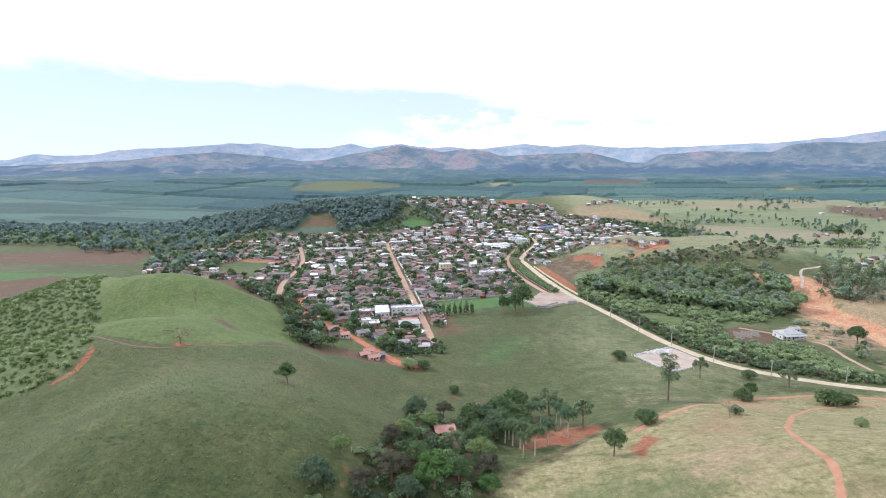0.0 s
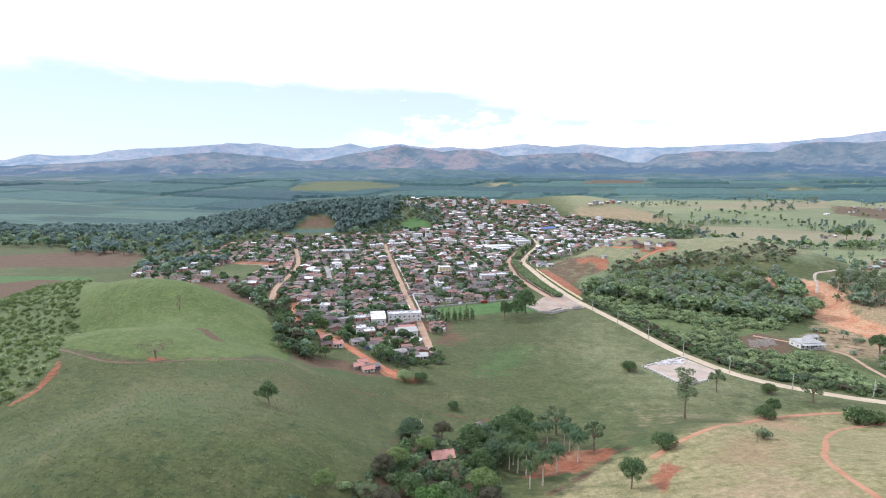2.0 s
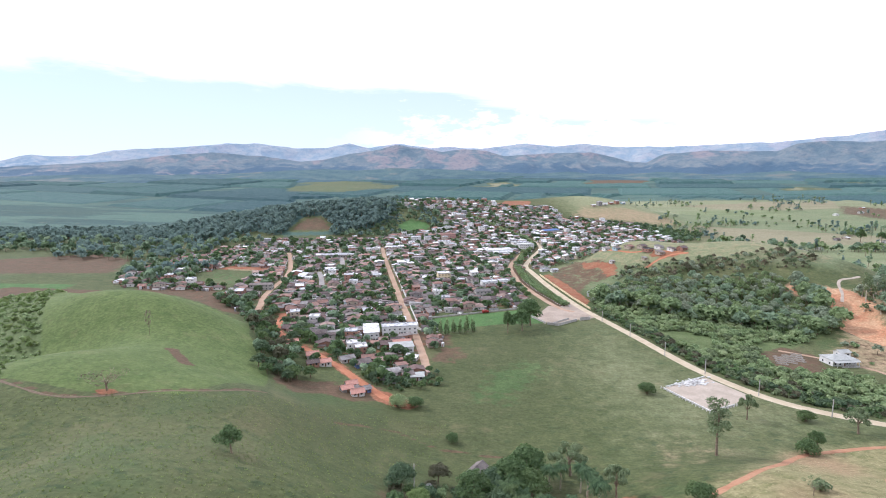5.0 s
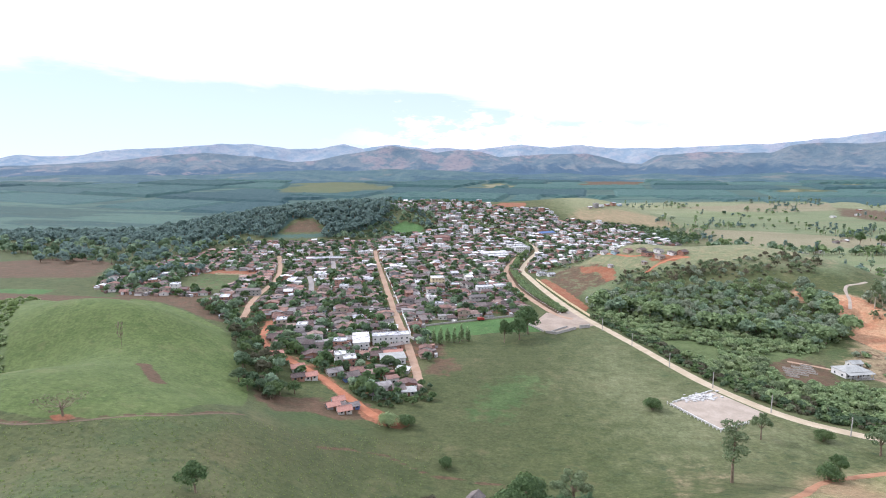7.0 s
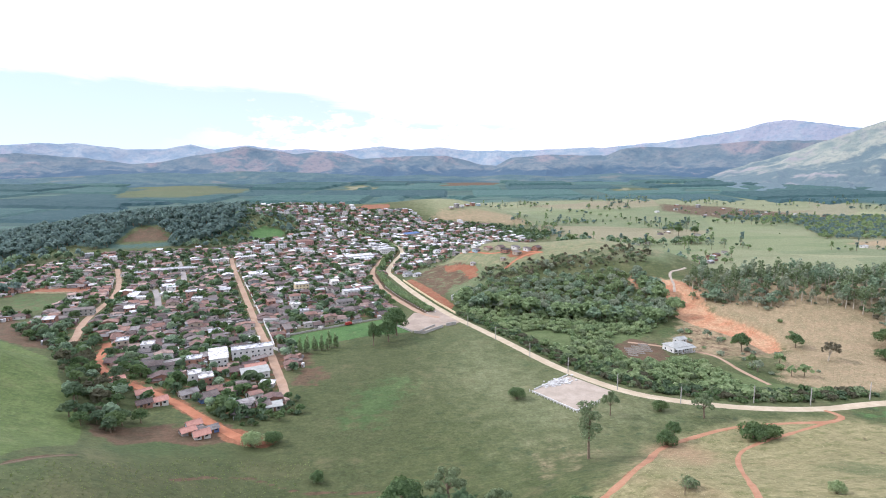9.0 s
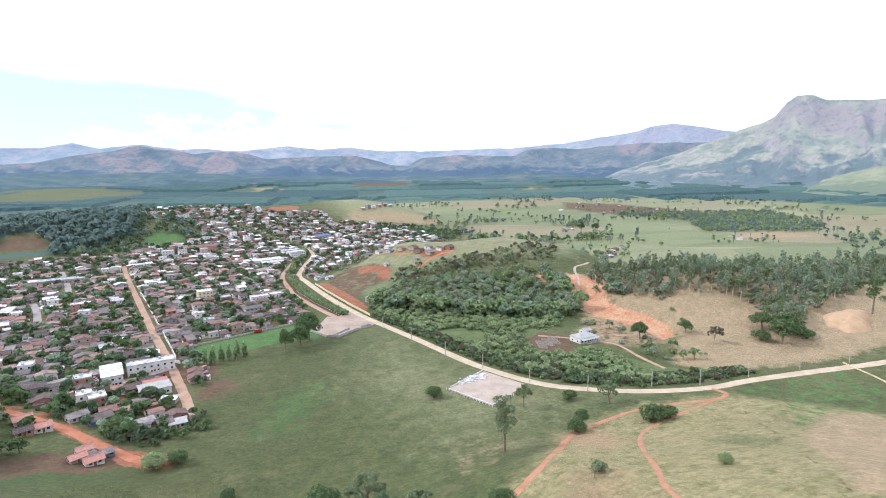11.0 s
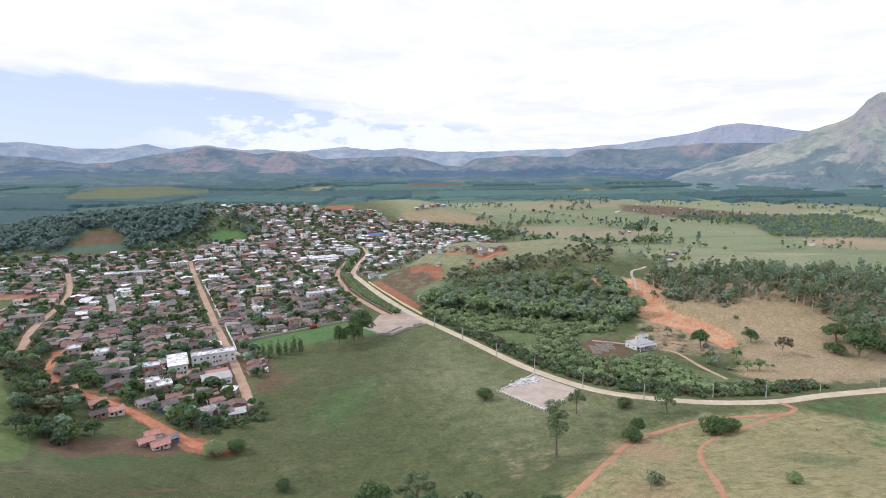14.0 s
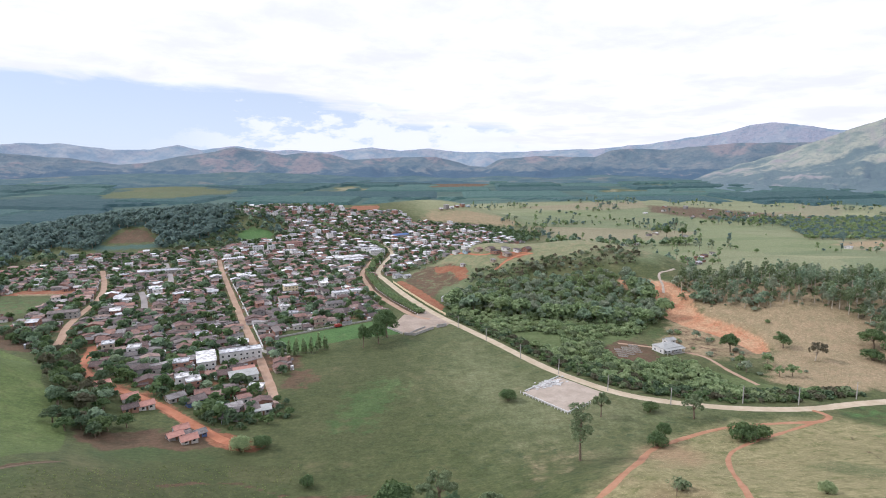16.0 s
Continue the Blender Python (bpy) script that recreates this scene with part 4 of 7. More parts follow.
def plantations():
    """Blocks of planted forest over the far plain, each a rough canopy with steep sides and lanes between."""
    rng = np.random.default_rng(21)
    Vs, Qs, n = [], [], 0
    ca, sa = math.cos(radians(-13)), math.sin(radians(-13))
    keep_out = [[(-762, 2278), (-920, 3028), (-750, 3154), (-365, 2771), (-332, 2521), (-533, 2171)], [(-37, 2587), (73, 2855), (211, 2980), (206, 2719), (90, 2545)], [(1093, 2822), (1356, 3535), (1535, 3552), (1460, 2855)],
                [(526, 2683), (654, 3126), (930, 3070), (858, 2698)], [(1487, 2423), (1587, 2559), (1728, 2496), (1612, 2333)], [(1144, 2160), (1228, 2292), (1404, 2233), (1347, 2126)], [(1396, 2019), (1489, 2136), (1594, 2091), (1531, 1997)]]
    v = 1350.0
    while v < 3500:
        depth = rng.uniform(140, 330)
        u = -2700.0 + rng.uniform(0, 200)
        while u < 2400:
            wide = rng.uniform(260, 620)
            tall = float(rng.choice([3.0, 5.0, 7.0, 9.0, 11.0]))
            gu, gv = np.meshgrid(np.arange(u, u + wide, 15.0), np.arange(v, v + depth, 15.0))
            x, y = gu * ca - gv * sa, gu * sa + gv * ca
            u += wide + (14 if rng.random() < 0.7 else 90)
            r, az = np.hypot(x, y - 80), np.degrees(np.arctan2(x, y - 80))
            ok = (r > 1420 + 260 * np.clip((az + 18) / 14, 0, 1)) & (r < 3350)
            # open land lies to the east, and round the town
            ok &= ~((az > 8) & (r < 2020 + 8 * np.sin(az * 1.7) * 6))
            ok &= (inside(x, y, [(-60, 1200), (-400, 1400), (-620, 1950), (-330, 2050), (250, 1750), (300, 1300)], 30) < 0.5)
            for q in keep_out:
                ok &= inside(x, y, q, 20) < 0.5
            if ok.sum() < 30:
                continue
            core = ok.copy()
            core[0], core[-1], core[:, 0], core[:, -1] = False, False, False, False
            core[1:] &= ok[:-1]
            core[:-1] &= ok[1:]
            core[:, 1:] &= ok[:, :-1]
            core[:, :-1] &= ok[:, 1:]
            z = H(x, y) + np.where(core, tall * rng.uniform(0.8, 1.12, x.shape), -0.5)
            k = np.arange(x.size).reshape(x.shape)
            quad = np.stack([k[:-1, :-1], k[:-1, 1:], k[1:, 1:], k[1:, :-1]], -1).reshape(-1, 4)
            quad = quad[core.ravel()[quad].any(1)]
            Vs.append(np.stack([x.ravel(), y.ravel(), z.ravel()], 1))
            Qs.append(quad + n)
            n += x.size
        v += depth + 16
    m = Mat("planted_canopy", 0.9)
    # block tones differ at random; their blue cast is haze put into the colour
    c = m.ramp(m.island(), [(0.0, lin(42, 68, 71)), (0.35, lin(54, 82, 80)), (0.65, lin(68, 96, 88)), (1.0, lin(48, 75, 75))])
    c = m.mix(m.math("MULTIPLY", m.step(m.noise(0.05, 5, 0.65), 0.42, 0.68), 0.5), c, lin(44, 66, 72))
    m.bump(m.noise(0.12, 3, 0.6), 1.0, 6.0)
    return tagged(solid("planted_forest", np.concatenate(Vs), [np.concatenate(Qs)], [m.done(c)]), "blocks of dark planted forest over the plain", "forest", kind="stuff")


plantations()

# ---- roads and open surfaces ----
ribbon("road", MAIN_ROAD, 8.0, M_GRAVEL, "pale gravel main road leading into the town")
ribbon("street", STREET_ONE, 6.8, M_STREET, "wide earth-coloured town street with a wall beside it", seed=2)
ribbon("street", STREET_TWO, 7.0, M_STREET, "bare earth street at the edge of town", seed=3)
ribbon("street", STREET_THREE, 7.5, M_ASPHALT, "grey-brown paved town street", seed=4)
ribbon("street", STREET_FOUR, 7.0, M_ASPHALT, "short grey paved town street", seed=14)
ribbon("street", DIRT_STREET, 6.5, M_DIRT, "red dirt street between small houses", seed=5)
ribbon("street", AVENUE_LANE, 6.5, M_STREET, "grey-brown lane beside the avenue trees", seed=12)
ribbon("dirt_track", RED_TRACK, 3.5, M_TRACK, "red dirt farm track across the pasture", wobble=0.8, seed=7)
ribbon("dirt_track", HILL_TRACK, 2.6, M_TRACK, "worn red track over the dry hill", wobble=0.9, seed=8)
ribbon("dirt_track", FARM_TRACK, 3.4, M_STREET, "earth drive to the white farmhouse", seed=9)
ribbon("dirt_track", [(-186, 257), (-170, 251), (-156, 248), (-140, 250.5), (-120, 258), (-102, 266), (-90, 288)], 1.3, M_SOIL, "worn brown cattle path along the pasture", lift=0.06, wobble=0.5, seed=13)
ribbon("dirt_track", HILL_HOUSE_TRACK, 3.6, M_DIRT, "red dirt lane along the hilltop", seed=10)
ribbon("dirt_track", CUT_ROAD, 3.0, M_YARD, "pale lane over the cut bank", seed=11)
patch("pavement", PAVED, M_PAVING, "wide worn paved lot at the town entrance", "pavement")
patch("pavement", YARD, M_YARD, "pale gravel yard beside the road", "yard")


def sand_mound():
    """A heap of pink sand beside the road, steeper on its front."""
    n, rings = 40, 12
    V = []
    for r in range(rings + 1):
        q = r / rings
        for k in range(n):
            a = 2 * math.pi * k / n
            wob = 1 + 0.12 * math.sin(3 * a + 1) + 0.07 * math.sin(7 * a)
            x, y = 462 + 36 * q * wob * math.cos(a) * 0.9 + 0.35 * 17 * q * math.sin(a), 365 + 17 * q * wob * math.sin(a) + 6 * q * math.cos(a)
            z = hz(x, y) + 6.5 * (1 - q ** 2.6) + 0.5 * noise.noise((x * 0.2, y * 0.2, 1.0)) * (1 - q) - 0.3 * q
            V.append((x, y, z))
    Q = [(r * n + k, (r + 1) * n + k, (r + 1) * n + (k + 1) % n, r * n + (k + 1) % n) for r in range(rings) for k in range(n)]
    return tagged(solid("sand_bank", V, [Q], [M_SAND], None, True), "bare pinkish sand bank beside the road", "sand bank", kind="structure")


sand_mound()


# ---- trees ----
def unit(rng, n):
    v = rng.normal(size=(n, 3))
    return v / np.linalg.norm(v, axis=1)[:, None]


def leaf_cards(rng, clumps, n, size, out=0.8):
    """Small leaf sprays on the outside of a set of clumps: (x, y, z, rx, rz)."""
    C = np.array(clumps, float)
    w = C[:, 3] ** 2
    k = rng.choice(len(C), n, p=w / w.sum())
    d = unit(rng, n)
    d[:, 2] = np.abs(d[:, 2]) * np.where(rng.random(n) < 0.72, 1, -1)
    rad = np.stack([C[k, 3], C[k, 3], C[k, 4]], 1)
    p = C[k, :3] + d * rad * rng.uniform(0.62, 1.08, n)[:, None]
    nor = d * out + unit(rng, n) * (1.15 - out)
    nor /= np.linalg.norm(nor, axis=1)[:, None]
    a = np.cross(nor, unit(rng, n))
    a /= np.linalg.norm(a, axis=1)[:, None] + 1e-9
    b = np.cross(nor, a)
    s = size * rng.uniform(0.55, 1.3, n)[:, None]
    a, b = a * s, b * s * rng.uniform(0.5, 0.95, n)[:, None]
    fold = nor * s * 0.22
    V = np.stack([p - a, p - b + fold, p + a, p + b + fold], 1).reshape(-1, 3)
    i = np.arange(n) * 4
    return V, np.stack([i, i + 1, i + 2, i + 3], 1)


def tree_form(kind, seed, cards):
    """Trunk with limbs (a Shape) and leaf cards of one tree, standing at the origin."""
    rng = np.random.default_rng(seed)
    wood = Shape()
    U = rng.uniform
    clumps, size, out = [], 0.5, 0.82
    if kind in ("broad", "dark", "sparse"):
        h = 9.0
        n = {"broad": 13, "dark": 16, "sparse": 10}[kind]
        lean = U(-0.5, 0.5, 2)
        wood.tube([(0, 0, -0.6), (lean[0] * 0.3, lean[1] * 0.3, 1.5), (lean[0], lean[1], 3.4), (lean[0] * 1.3, lean[1] * 1.3, 6.0)], [0.34, 0.27, 0.2, 0.08])
        for i in range(n):
            a, q = 2 * math.pi * (i * 0.382 + U(0, 0.1)), math.sqrt((i + 0.5) / n)
            z = 6.9 - 2.7 * q * q + U(-0.7, 0.7)
            r = (3.0 if kind != "sparse" else 3.3) * q * U(0.85, 1.15)
            c = (r * math.cos(a) + lean[0], r * math.sin(a) + lean[1], z)
            rr = U(1.15, 1.75) * (0.72 if kind == "sparse" else 1)
            clumps.append((*c, rr, rr * 0.8))
            wood.tube([(lean[0] * 0.8, lean[1] * 0.8, 2.6 + U(0, 0.8)), (c[0] * 0.55, c[1] * 0.55, z * 0.45 + 2.0), c], [0.12, 0.08, 0.03], 4)
        size = 0.46
    elif kind == "euc":
        wood.tube([(0, 0, -0.6), (0.1, 0.1, 5), (0.3, -0.1, 10), (0.2, 0.1, 15)], [0.32, 0.25, 0.17, 0.05])
        for i in range(12):
            z = 7.5 + 8.0 * i / 11 + U(-0.5, 0.5)
            a = i * 2.4 + U(-0.4, 0.4)
            r = U(0.8, 2.5) * (1.15 - 0.5 * (z - 7.5) / 8.0)
            c = (r * math.cos(a), r * math.sin(a), z)
            rr = U(0.9, 1.5)
            clumps.append((*c, rr, rr * 1.05))
            wood.tube([(0.1, 0, z - 2.0), c], [0.08, 0.03], 4)
        size, out = 0.42, 0.5
    elif kind == "bush":
        for i in range(9):
            a, r = i * 2.4, 1.7 * math.sqrt(i / 8)
            c = (r * math.cos(a), r * math.sin(a), 1.9 - 0.3 * r + U(-0.2, 0.3))
            rr = U(0.85, 1.25)
            clumps.append((*c, rr, rr * 0.95))
            wood.tube([(0, 0, -0.3), (c[0] * 0.4, c[1] * 0.4, 0.9), c], [0.1, 0.07, 0.03], 4)
        size = 0.34
    elif kind == "poplar":
        wood.tube([(0, 0, -0.4), (0, 0, 8.5)], [0.16, 0.03])
        for i in range(9):
            z = 1.4 + i * 0.85
            rr = 0.85 - 0.06 * abs(i - 3) - 0.03 * i
            clumps.append((U(-0.15, 0.15), U(-0.15, 0.15), z, rr, 0.85))
        size = 0.32
    elif kind == "bare":
        wood.tube([(0, 0, -0.3), (0.1, 0, 1.4), (0.3, 0.1, 3.0)], [0.2, 0.14, 0.08])
        for i in range(14):
            a, r = i * 2.4, U(1.5, 3.4)
            c = (r * math.cos(a), r * math.sin(a), U(2.6, 4.6))
            wood.tube([(0.1, 0, U(1.2, 2.4)), (c[0] * 0.5, c[1] * 0.5, c[2] * 0.7), c], [0.08, 0.05, 0.015], 4)
            clumps.append((*c, 0.8, 0.5))
        size = 0.22
    elif kind == "scrub":
        for i in range(5):
            a, r = i * 2.4, U(0.2, 1.2)
            rr = U(0.6, 1.1)
            clumps.append((r * math.cos(a), r * math.sin(a), 0.7 + U(-0.1, 0.5), rr, rr * 0.9))
        wood.tube([(0, 0, -0.3), (0, 0, 1.0)], [0.07, 0.03], 4)
        size = 0.45
    V, Q = leaf_cards(rng, clumps, cards, size * math.sqrt({"broad": 800, "dark": 900, "sparse": 480, "euc": 600, "bush": 480, "poplar": 300, "bare": 150, "scrub": 120}[kind] / cards), out)
    return wood, V, Q


def palm_form(seed, h=8.0):
    rng = np.random.default_rng(seed)
    wood = Shape()
    wood.tube([(0, 0, -0.4), (0.05, 0, 0.6), (0.1, 0.05, h * 0.5), (0.05, 0.1, h)], [0.3, 0.24, 0.19, 0.16], 8)
    V, Q = [], []
    for i in range(30):
        a = i * 2.4
        droop = rng.uniform(0.3, 1.15)
        L = rng.uniform(2.1, 2.9)
        for side in (-1, 1):
            for k in range(7):
                t0 = k / 7
                t1 = (k + 0.8) / 7

                def spine(t):
                    r = L * t
                    return np.array([math.cos(a) * r, math.sin(a) * r, h + 0.2 + 1.6 * t * (1 - droop) - 1.9 * droop * t * t])
                p0, p1 = spine(t0), spine(t1)
                w = 0.6 * math.sin(math.pi * min(1, 0.2 + t0 * 0.8)) + 0.06
                o = np.array([-math.sin(a), math.cos(a), -0.9]) * w * side
                if side < 0:
                    o[2] = -0.9 * w
                tip = o + (p1 - p0) * 0.9
                n = len(V)
                V += [p0, p1, p1 + tip, p0 + tip * 0.8]
                Q.append((n, n + 1, n + 2, n + 3))
    return wood, np.array(V), np.array(Q)


FORMS = {}


def tree_thing(kind, seed, leaf, bark, label, category="tree", name="tree", cards=700):
    """One tree at the origin, out of sight until it is copied to its places."""
    key = (kind, seed, leaf.name)
    if key not in FORMS:
        wood, V, Q = palm_form(seed) if kind == "palm" else tree_form(kind, seed, cards)
        FORMS[key] = (wood.make("trunk", bark, True), fill(bpy.data.meshes.new("crown"), V, [Q], [leaf]))
    trunk, crown = FORMS[key]
    top = new(name)
    top.empty_display_size = 0.3
    part("trunk", trunk, top)
    part("crown", crown, top)
    return tagged(top, label, category)


RNG = np.random.default_rng(11)


def plant(kind, seed, leaf, bark, label, x, y, size=1.0, wide=1.0, category="tree", name="tree", group="", cards=2400):
    t = tree_thing(kind, seed, leaf, bark, label, category, name, cards)
    t.matrix_world = Matrix.Translation((x, y, hz(x, y))) @ Matrix.Rotation(float(RNG.uniform(0, 6.28)), 4, "Z") @ Matrix.Diagonal((size * wide, size * wide, size, 1))
    if group:
        t["group"] = group
    return t


def grove(name, label, places, forms, leaves, bark, category="trees", limbs=False):
    """Many trees that nobody could count, as one mesh: places are (x, y, size)."""
    rng = np.random.default_rng(len(places))
    made = []
    for kind, seed, cards in forms:
        wood, V, Q = tree_form(kind, seed, cards)
        wv, wq = np.array(wood.V), np.array(wood.Q)
        if not limbs:
            keep = (wq < 24).all(1)
            wv, wq = wv[:24], wq[keep]
        made.append((wv, wq, V, Q))
    Vs, Fs, idx, n = [], [], [], 0
    P = np.array(places)
    Z = H(P[:, 0], P[:, 1])
    which = rng.integers(0, len(made), len(P))
    turn = rng.uniform(0, 2 * math.pi, len(P))
    for (x, y, s), z, w, a in zip(P, Z, which, turn):
        wv, wq, lv, lq = made[w]
        c, q = math.cos(a), math.sin(a)
        R = np.array([[c, -q, 0], [q, c, 0], [0, 0, 1]]) * s
        R = R @ np.diag([rng.uniform(0.9, 1.15), rng.uniform(0.9, 1.15), rng.uniform(0.85, 1.12)])
        leaf = 1 + rng.integers(0, len(leaves))
        if len(wv):
            Vs.append(wv @ R.T + (x, y, z))
            Fs.append(wq + n)
            idx.append(np.zeros(len(wq), int))
            n += len(wv)
        Vs.append(lv @ R.T + (x, y, z))
        Fs.append(lq + n)
        idx.append(np.full(len(lq), leaf))
        n += len(lv)
    ob = solid(name, np.concatenate(Vs), [np.concatenate(Fs)], [bark, *leaves], np.concatenate(idx))
    return tagged(ob, label, category, kind="stuff")


def scatter(poly, gap, seed, lo, hi, keep=1.0, avoid=None):
    rng = np.random.default_rng(seed)
    xs, ys = [p[0] for p in poly], [p[1] for p in poly]
    gx, gy = np.meshgrid(np.arange(min(xs), max(xs), gap), np.arange(min(ys), max(ys), gap))
    x = gx.ravel() + rng.uniform(-0.48, 0.48, gx.size) * gap
    y = gy.ravel() + rng.uniform(-0.48, 0.48, gx.size) * gap
    ok = (inside(x, y, poly, 0.5) > 0.5) & (rng.random(x.size) < keep)
    if avoid is not None:
        ok &= ~avoid(x, y)
    x, y = x[ok], y[ok]
    return list(zip(x, y, rng.uniform(lo, hi, len(x))))


def on_roads(x, y, half=6.0):
    hit = np.zeros(np.shape(x), bool)
    for line in (MAIN_ROAD, AVENUE_LANE, STREET_ONE, STREET_TWO, STREET_THREE, STREET_FOUR, DIRT_STREET, FARM_TRACK, CUT_ROAD):
        hit |= near_line(x, y, line, half, 0.5) > 0.5
    return hit


# ---- houses ----
def house_shapes(w, d, h, roof, rise=1.5, storeys=1, wing=None):
    """Named shapes of a house with its middle at the origin; the front looks along -y."""
    x, y = w / 2, d / 2
    out = {"walls": Shape(), "roof": Shape(), "door": Shape(), "window": []}
    W = out["walls"]
    back = h + (rise * 0.55 if roof == "shed" else 0)
    hull = [(-x, -y, -0.8), (x, -y, -0.8), (x, y, -0.8), (-x, y, -0.8), (-x, -y, h), (x, -y, h), (x, y, back), (-x, y, back)]
    sides = [(0, 1, 5, 4), (1, 2, 6, 5), (2, 3, 7, 6), (3, 0, 4, 7)]
    if roof == "gable":
        W.add(hull + [(-x, 0, h + rise), (x, 0, h + rise)], sides + [(4, 5, 9, 8), (6, 7, 8, 9)], [(5, 6, 9), (7, 4, 8)])
    else:
        W.add(hull, sides + [(4, 5, 6, 7)])
    o = 0.55
    if roof == "gable":
        k = rise / y
        for s in (-1, 1):
            e = [(-x - o, 0, h + rise + 0.14), (x + o, 0, h + rise + 0.14), (x + o, s * (y + o), h - k * o + 0.14), (-x - o, s * (y + o), h - k * o + 0.14)]
            out["roof"].slab(*(e if s < 0 else (e[1], e[0], e[3], e[2])), 0.14)
        out["roof"].box(-x - o, -0.16, h + rise + 0.1, x + o, 0.16, h + rise + 0.26)
    elif roof == "hip":
        q = min(x, y) * 0.9
        R = [(-x - o, -y - o, h), (x + o, -y - o, h), (x + o, y + o, h), (-x - o, y + o, h), (-max(x - q, 0.2), 0, h + rise), (max(x - q, 0.2), 0, h + rise)]
        out["roof"].add(R + [(p[0], p[1], p[2] - 0.16) for p in R[:4]], [(0, 1, 5, 4), (2, 3, 4, 5), (0, 6, 7, 1), (1, 7, 8, 2), (2, 8, 9, 3), (3, 9, 6, 0), (6, 9, 8, 7)], [(1, 2, 5), (3, 0, 4)])
    elif roof == "shed":
        out["roof"].slab((-x - o, -y - o, h + 0.1), (x + o, -y - o, h + 0.1), (x + o, y + o, h + rise * 0.62 + 0.14), (-x - o, y + o, h + rise * 0.62 + 0.14), 0.1)
    else:
        out["roof"].box(-x - 0.1, -y - 0.1, h, x + 0.1, y + 0.1, h + 0.18)
        for a in ((-x - 0.1, -y - 0.1, x + 0.1, -y + 0.08), (-x - 0.1, y - 0.08, x + 0.1, y + 0.1), (-x - 0.1, -y + 0.08, -x + 0.08, y - 0.08), (x - 0.08, -y + 0.08, x + 0.1, y - 0.08)):
            out["roof"].box(a[0], a[1], h + 0.18, a[2], a[3], h + 0.75)
        out["roof"].tube([(x * 0.4, y * 0.3, h + 0.18), (x * 0.4, y * 0.3, h + 1.5), (x * 0.4, y * 0.3, h + 1.65)], [0.75, 0.75, 0.3], 10)
    if wing:
        # a lower wing along one side, under its own lean-to roof
        side, far_end, wide, hw = wing
        x0, x1 = (x, x + wide) if side > 0 else (-x - wide, -x)
        y0, y1 = (-y, -y + far_end) if side > 0 else (y - far_end, y)
        W.box(x0, y0, -0.8, x1, y1, hw - 0.25)
        zi, zo = hw + 0.45, hw - 0.1
        za, zb = (zi, zo) if side > 0 else (zo, zi)
        out["roof"].slab((x0 - 0.3 * (side < 0), y0 - 0.3, za), (x1 + 0.3 * (side > 0), y0 - 0.3, zb), (x1 + 0.3 * (side > 0), y1 + 0.3, zb), (x0 - 0.3 * (side < 0), y1 + 0.3, za), 0.1)
    out["door"].box(-0.5, -y - 0.04, 0, 0.5, -y + 0.05, 2.1)
    n = max(1, int(w / 3.4))
    for f in range(storeys):
        z = 1.0 + f * 3.0
        for s in (-1, 1):
            for i in range(n):
                cx = -x + w * (i + 0.5) / n
                if f == 0 and s < 0 and abs(cx) < 1.1:
                    cx += 1.7
                if abs(cx) > x - 0.7:
                    continue
                out["window"].append(Shape().box(cx - 0.6, s * y - 0.05, z, cx + 0.6, s * y + 0.05, z + 1.15))
            for i in range(max(1, int(d / 4.5))):
                cy = -y + d * (i + 0.5) / max(1, int(d / 4.5))
                out["window"].append(Shape().box(s * x - 0.05, cy - 0.55, z, s * x + 0.05, cy + 0.55, z + 1.15))
    return out


HOUSE_KINDS = [
    (8.6, 10.7, 3.0, "gable", 1.8, 1, "clay"), (7.6, 12.3, 2.9, "gable", 1.5, 1, "clay"), (9.7, 9.6, 3.1, "gable", 2.0, 1, "clay"), (9.2, 11.8, 3.0, "hip", 2.0, 1, "clay"),
    (8.1, 10.1, 2.9, "shed", 1.6, 1, "fibre"), (8.6, 13.4, 3.0, "gable", 1.3, 1, "fibre"), (10.8, 10.1, 3.1, "hip", 2.1, 1, "clay"), (7.6, 9.0, 2.8, "shed", 1.5, 1, "clay"),
    (9.2, 11.2, 6.0, "flat", 0.0, 2, "white"), (8.1, 12.3, 6.0, "gable", 1.4, 2, "clay"), (9.7, 12.9, 3.2, "gable", 1.3, 1, "white"), (7.0, 10.1, 2.8, "gable", 1.5, 1, "clay"),
    (10.2, 11.2, 3.1, "flat", 0.0, 1, "fibre"), (8.6, 15.7, 3.1, "gable", 1.9, 1, "clay"),
    (5.0, 6.0, 2.4, "shed", 1.0, 1, "fibre"), (4.6, 6.6, 2.4, "shed", 0.9, 1, "clay"), (6.0, 17.0, 2.8, "gable", 1.3, 1, "clay"), (6.5, 15.0, 2.9, "shed", 1.5, 1, "fibre"),
    (10.0, 12.0, 8.8, "flat", 0.0, 3, "white"), (9.0, 14.0, 6.2, "gable", 1.5, 2, "white"), (11.0, 11.0, 6.2, "hip", 1.8, 2, "clay"),
]
HOUSE_KINDS = [(w * 0.88, d * 0.84, h, form, rise * 0.9, n, roof) for w, d, h, form, rise, n, roof in HOUSE_KINDS]
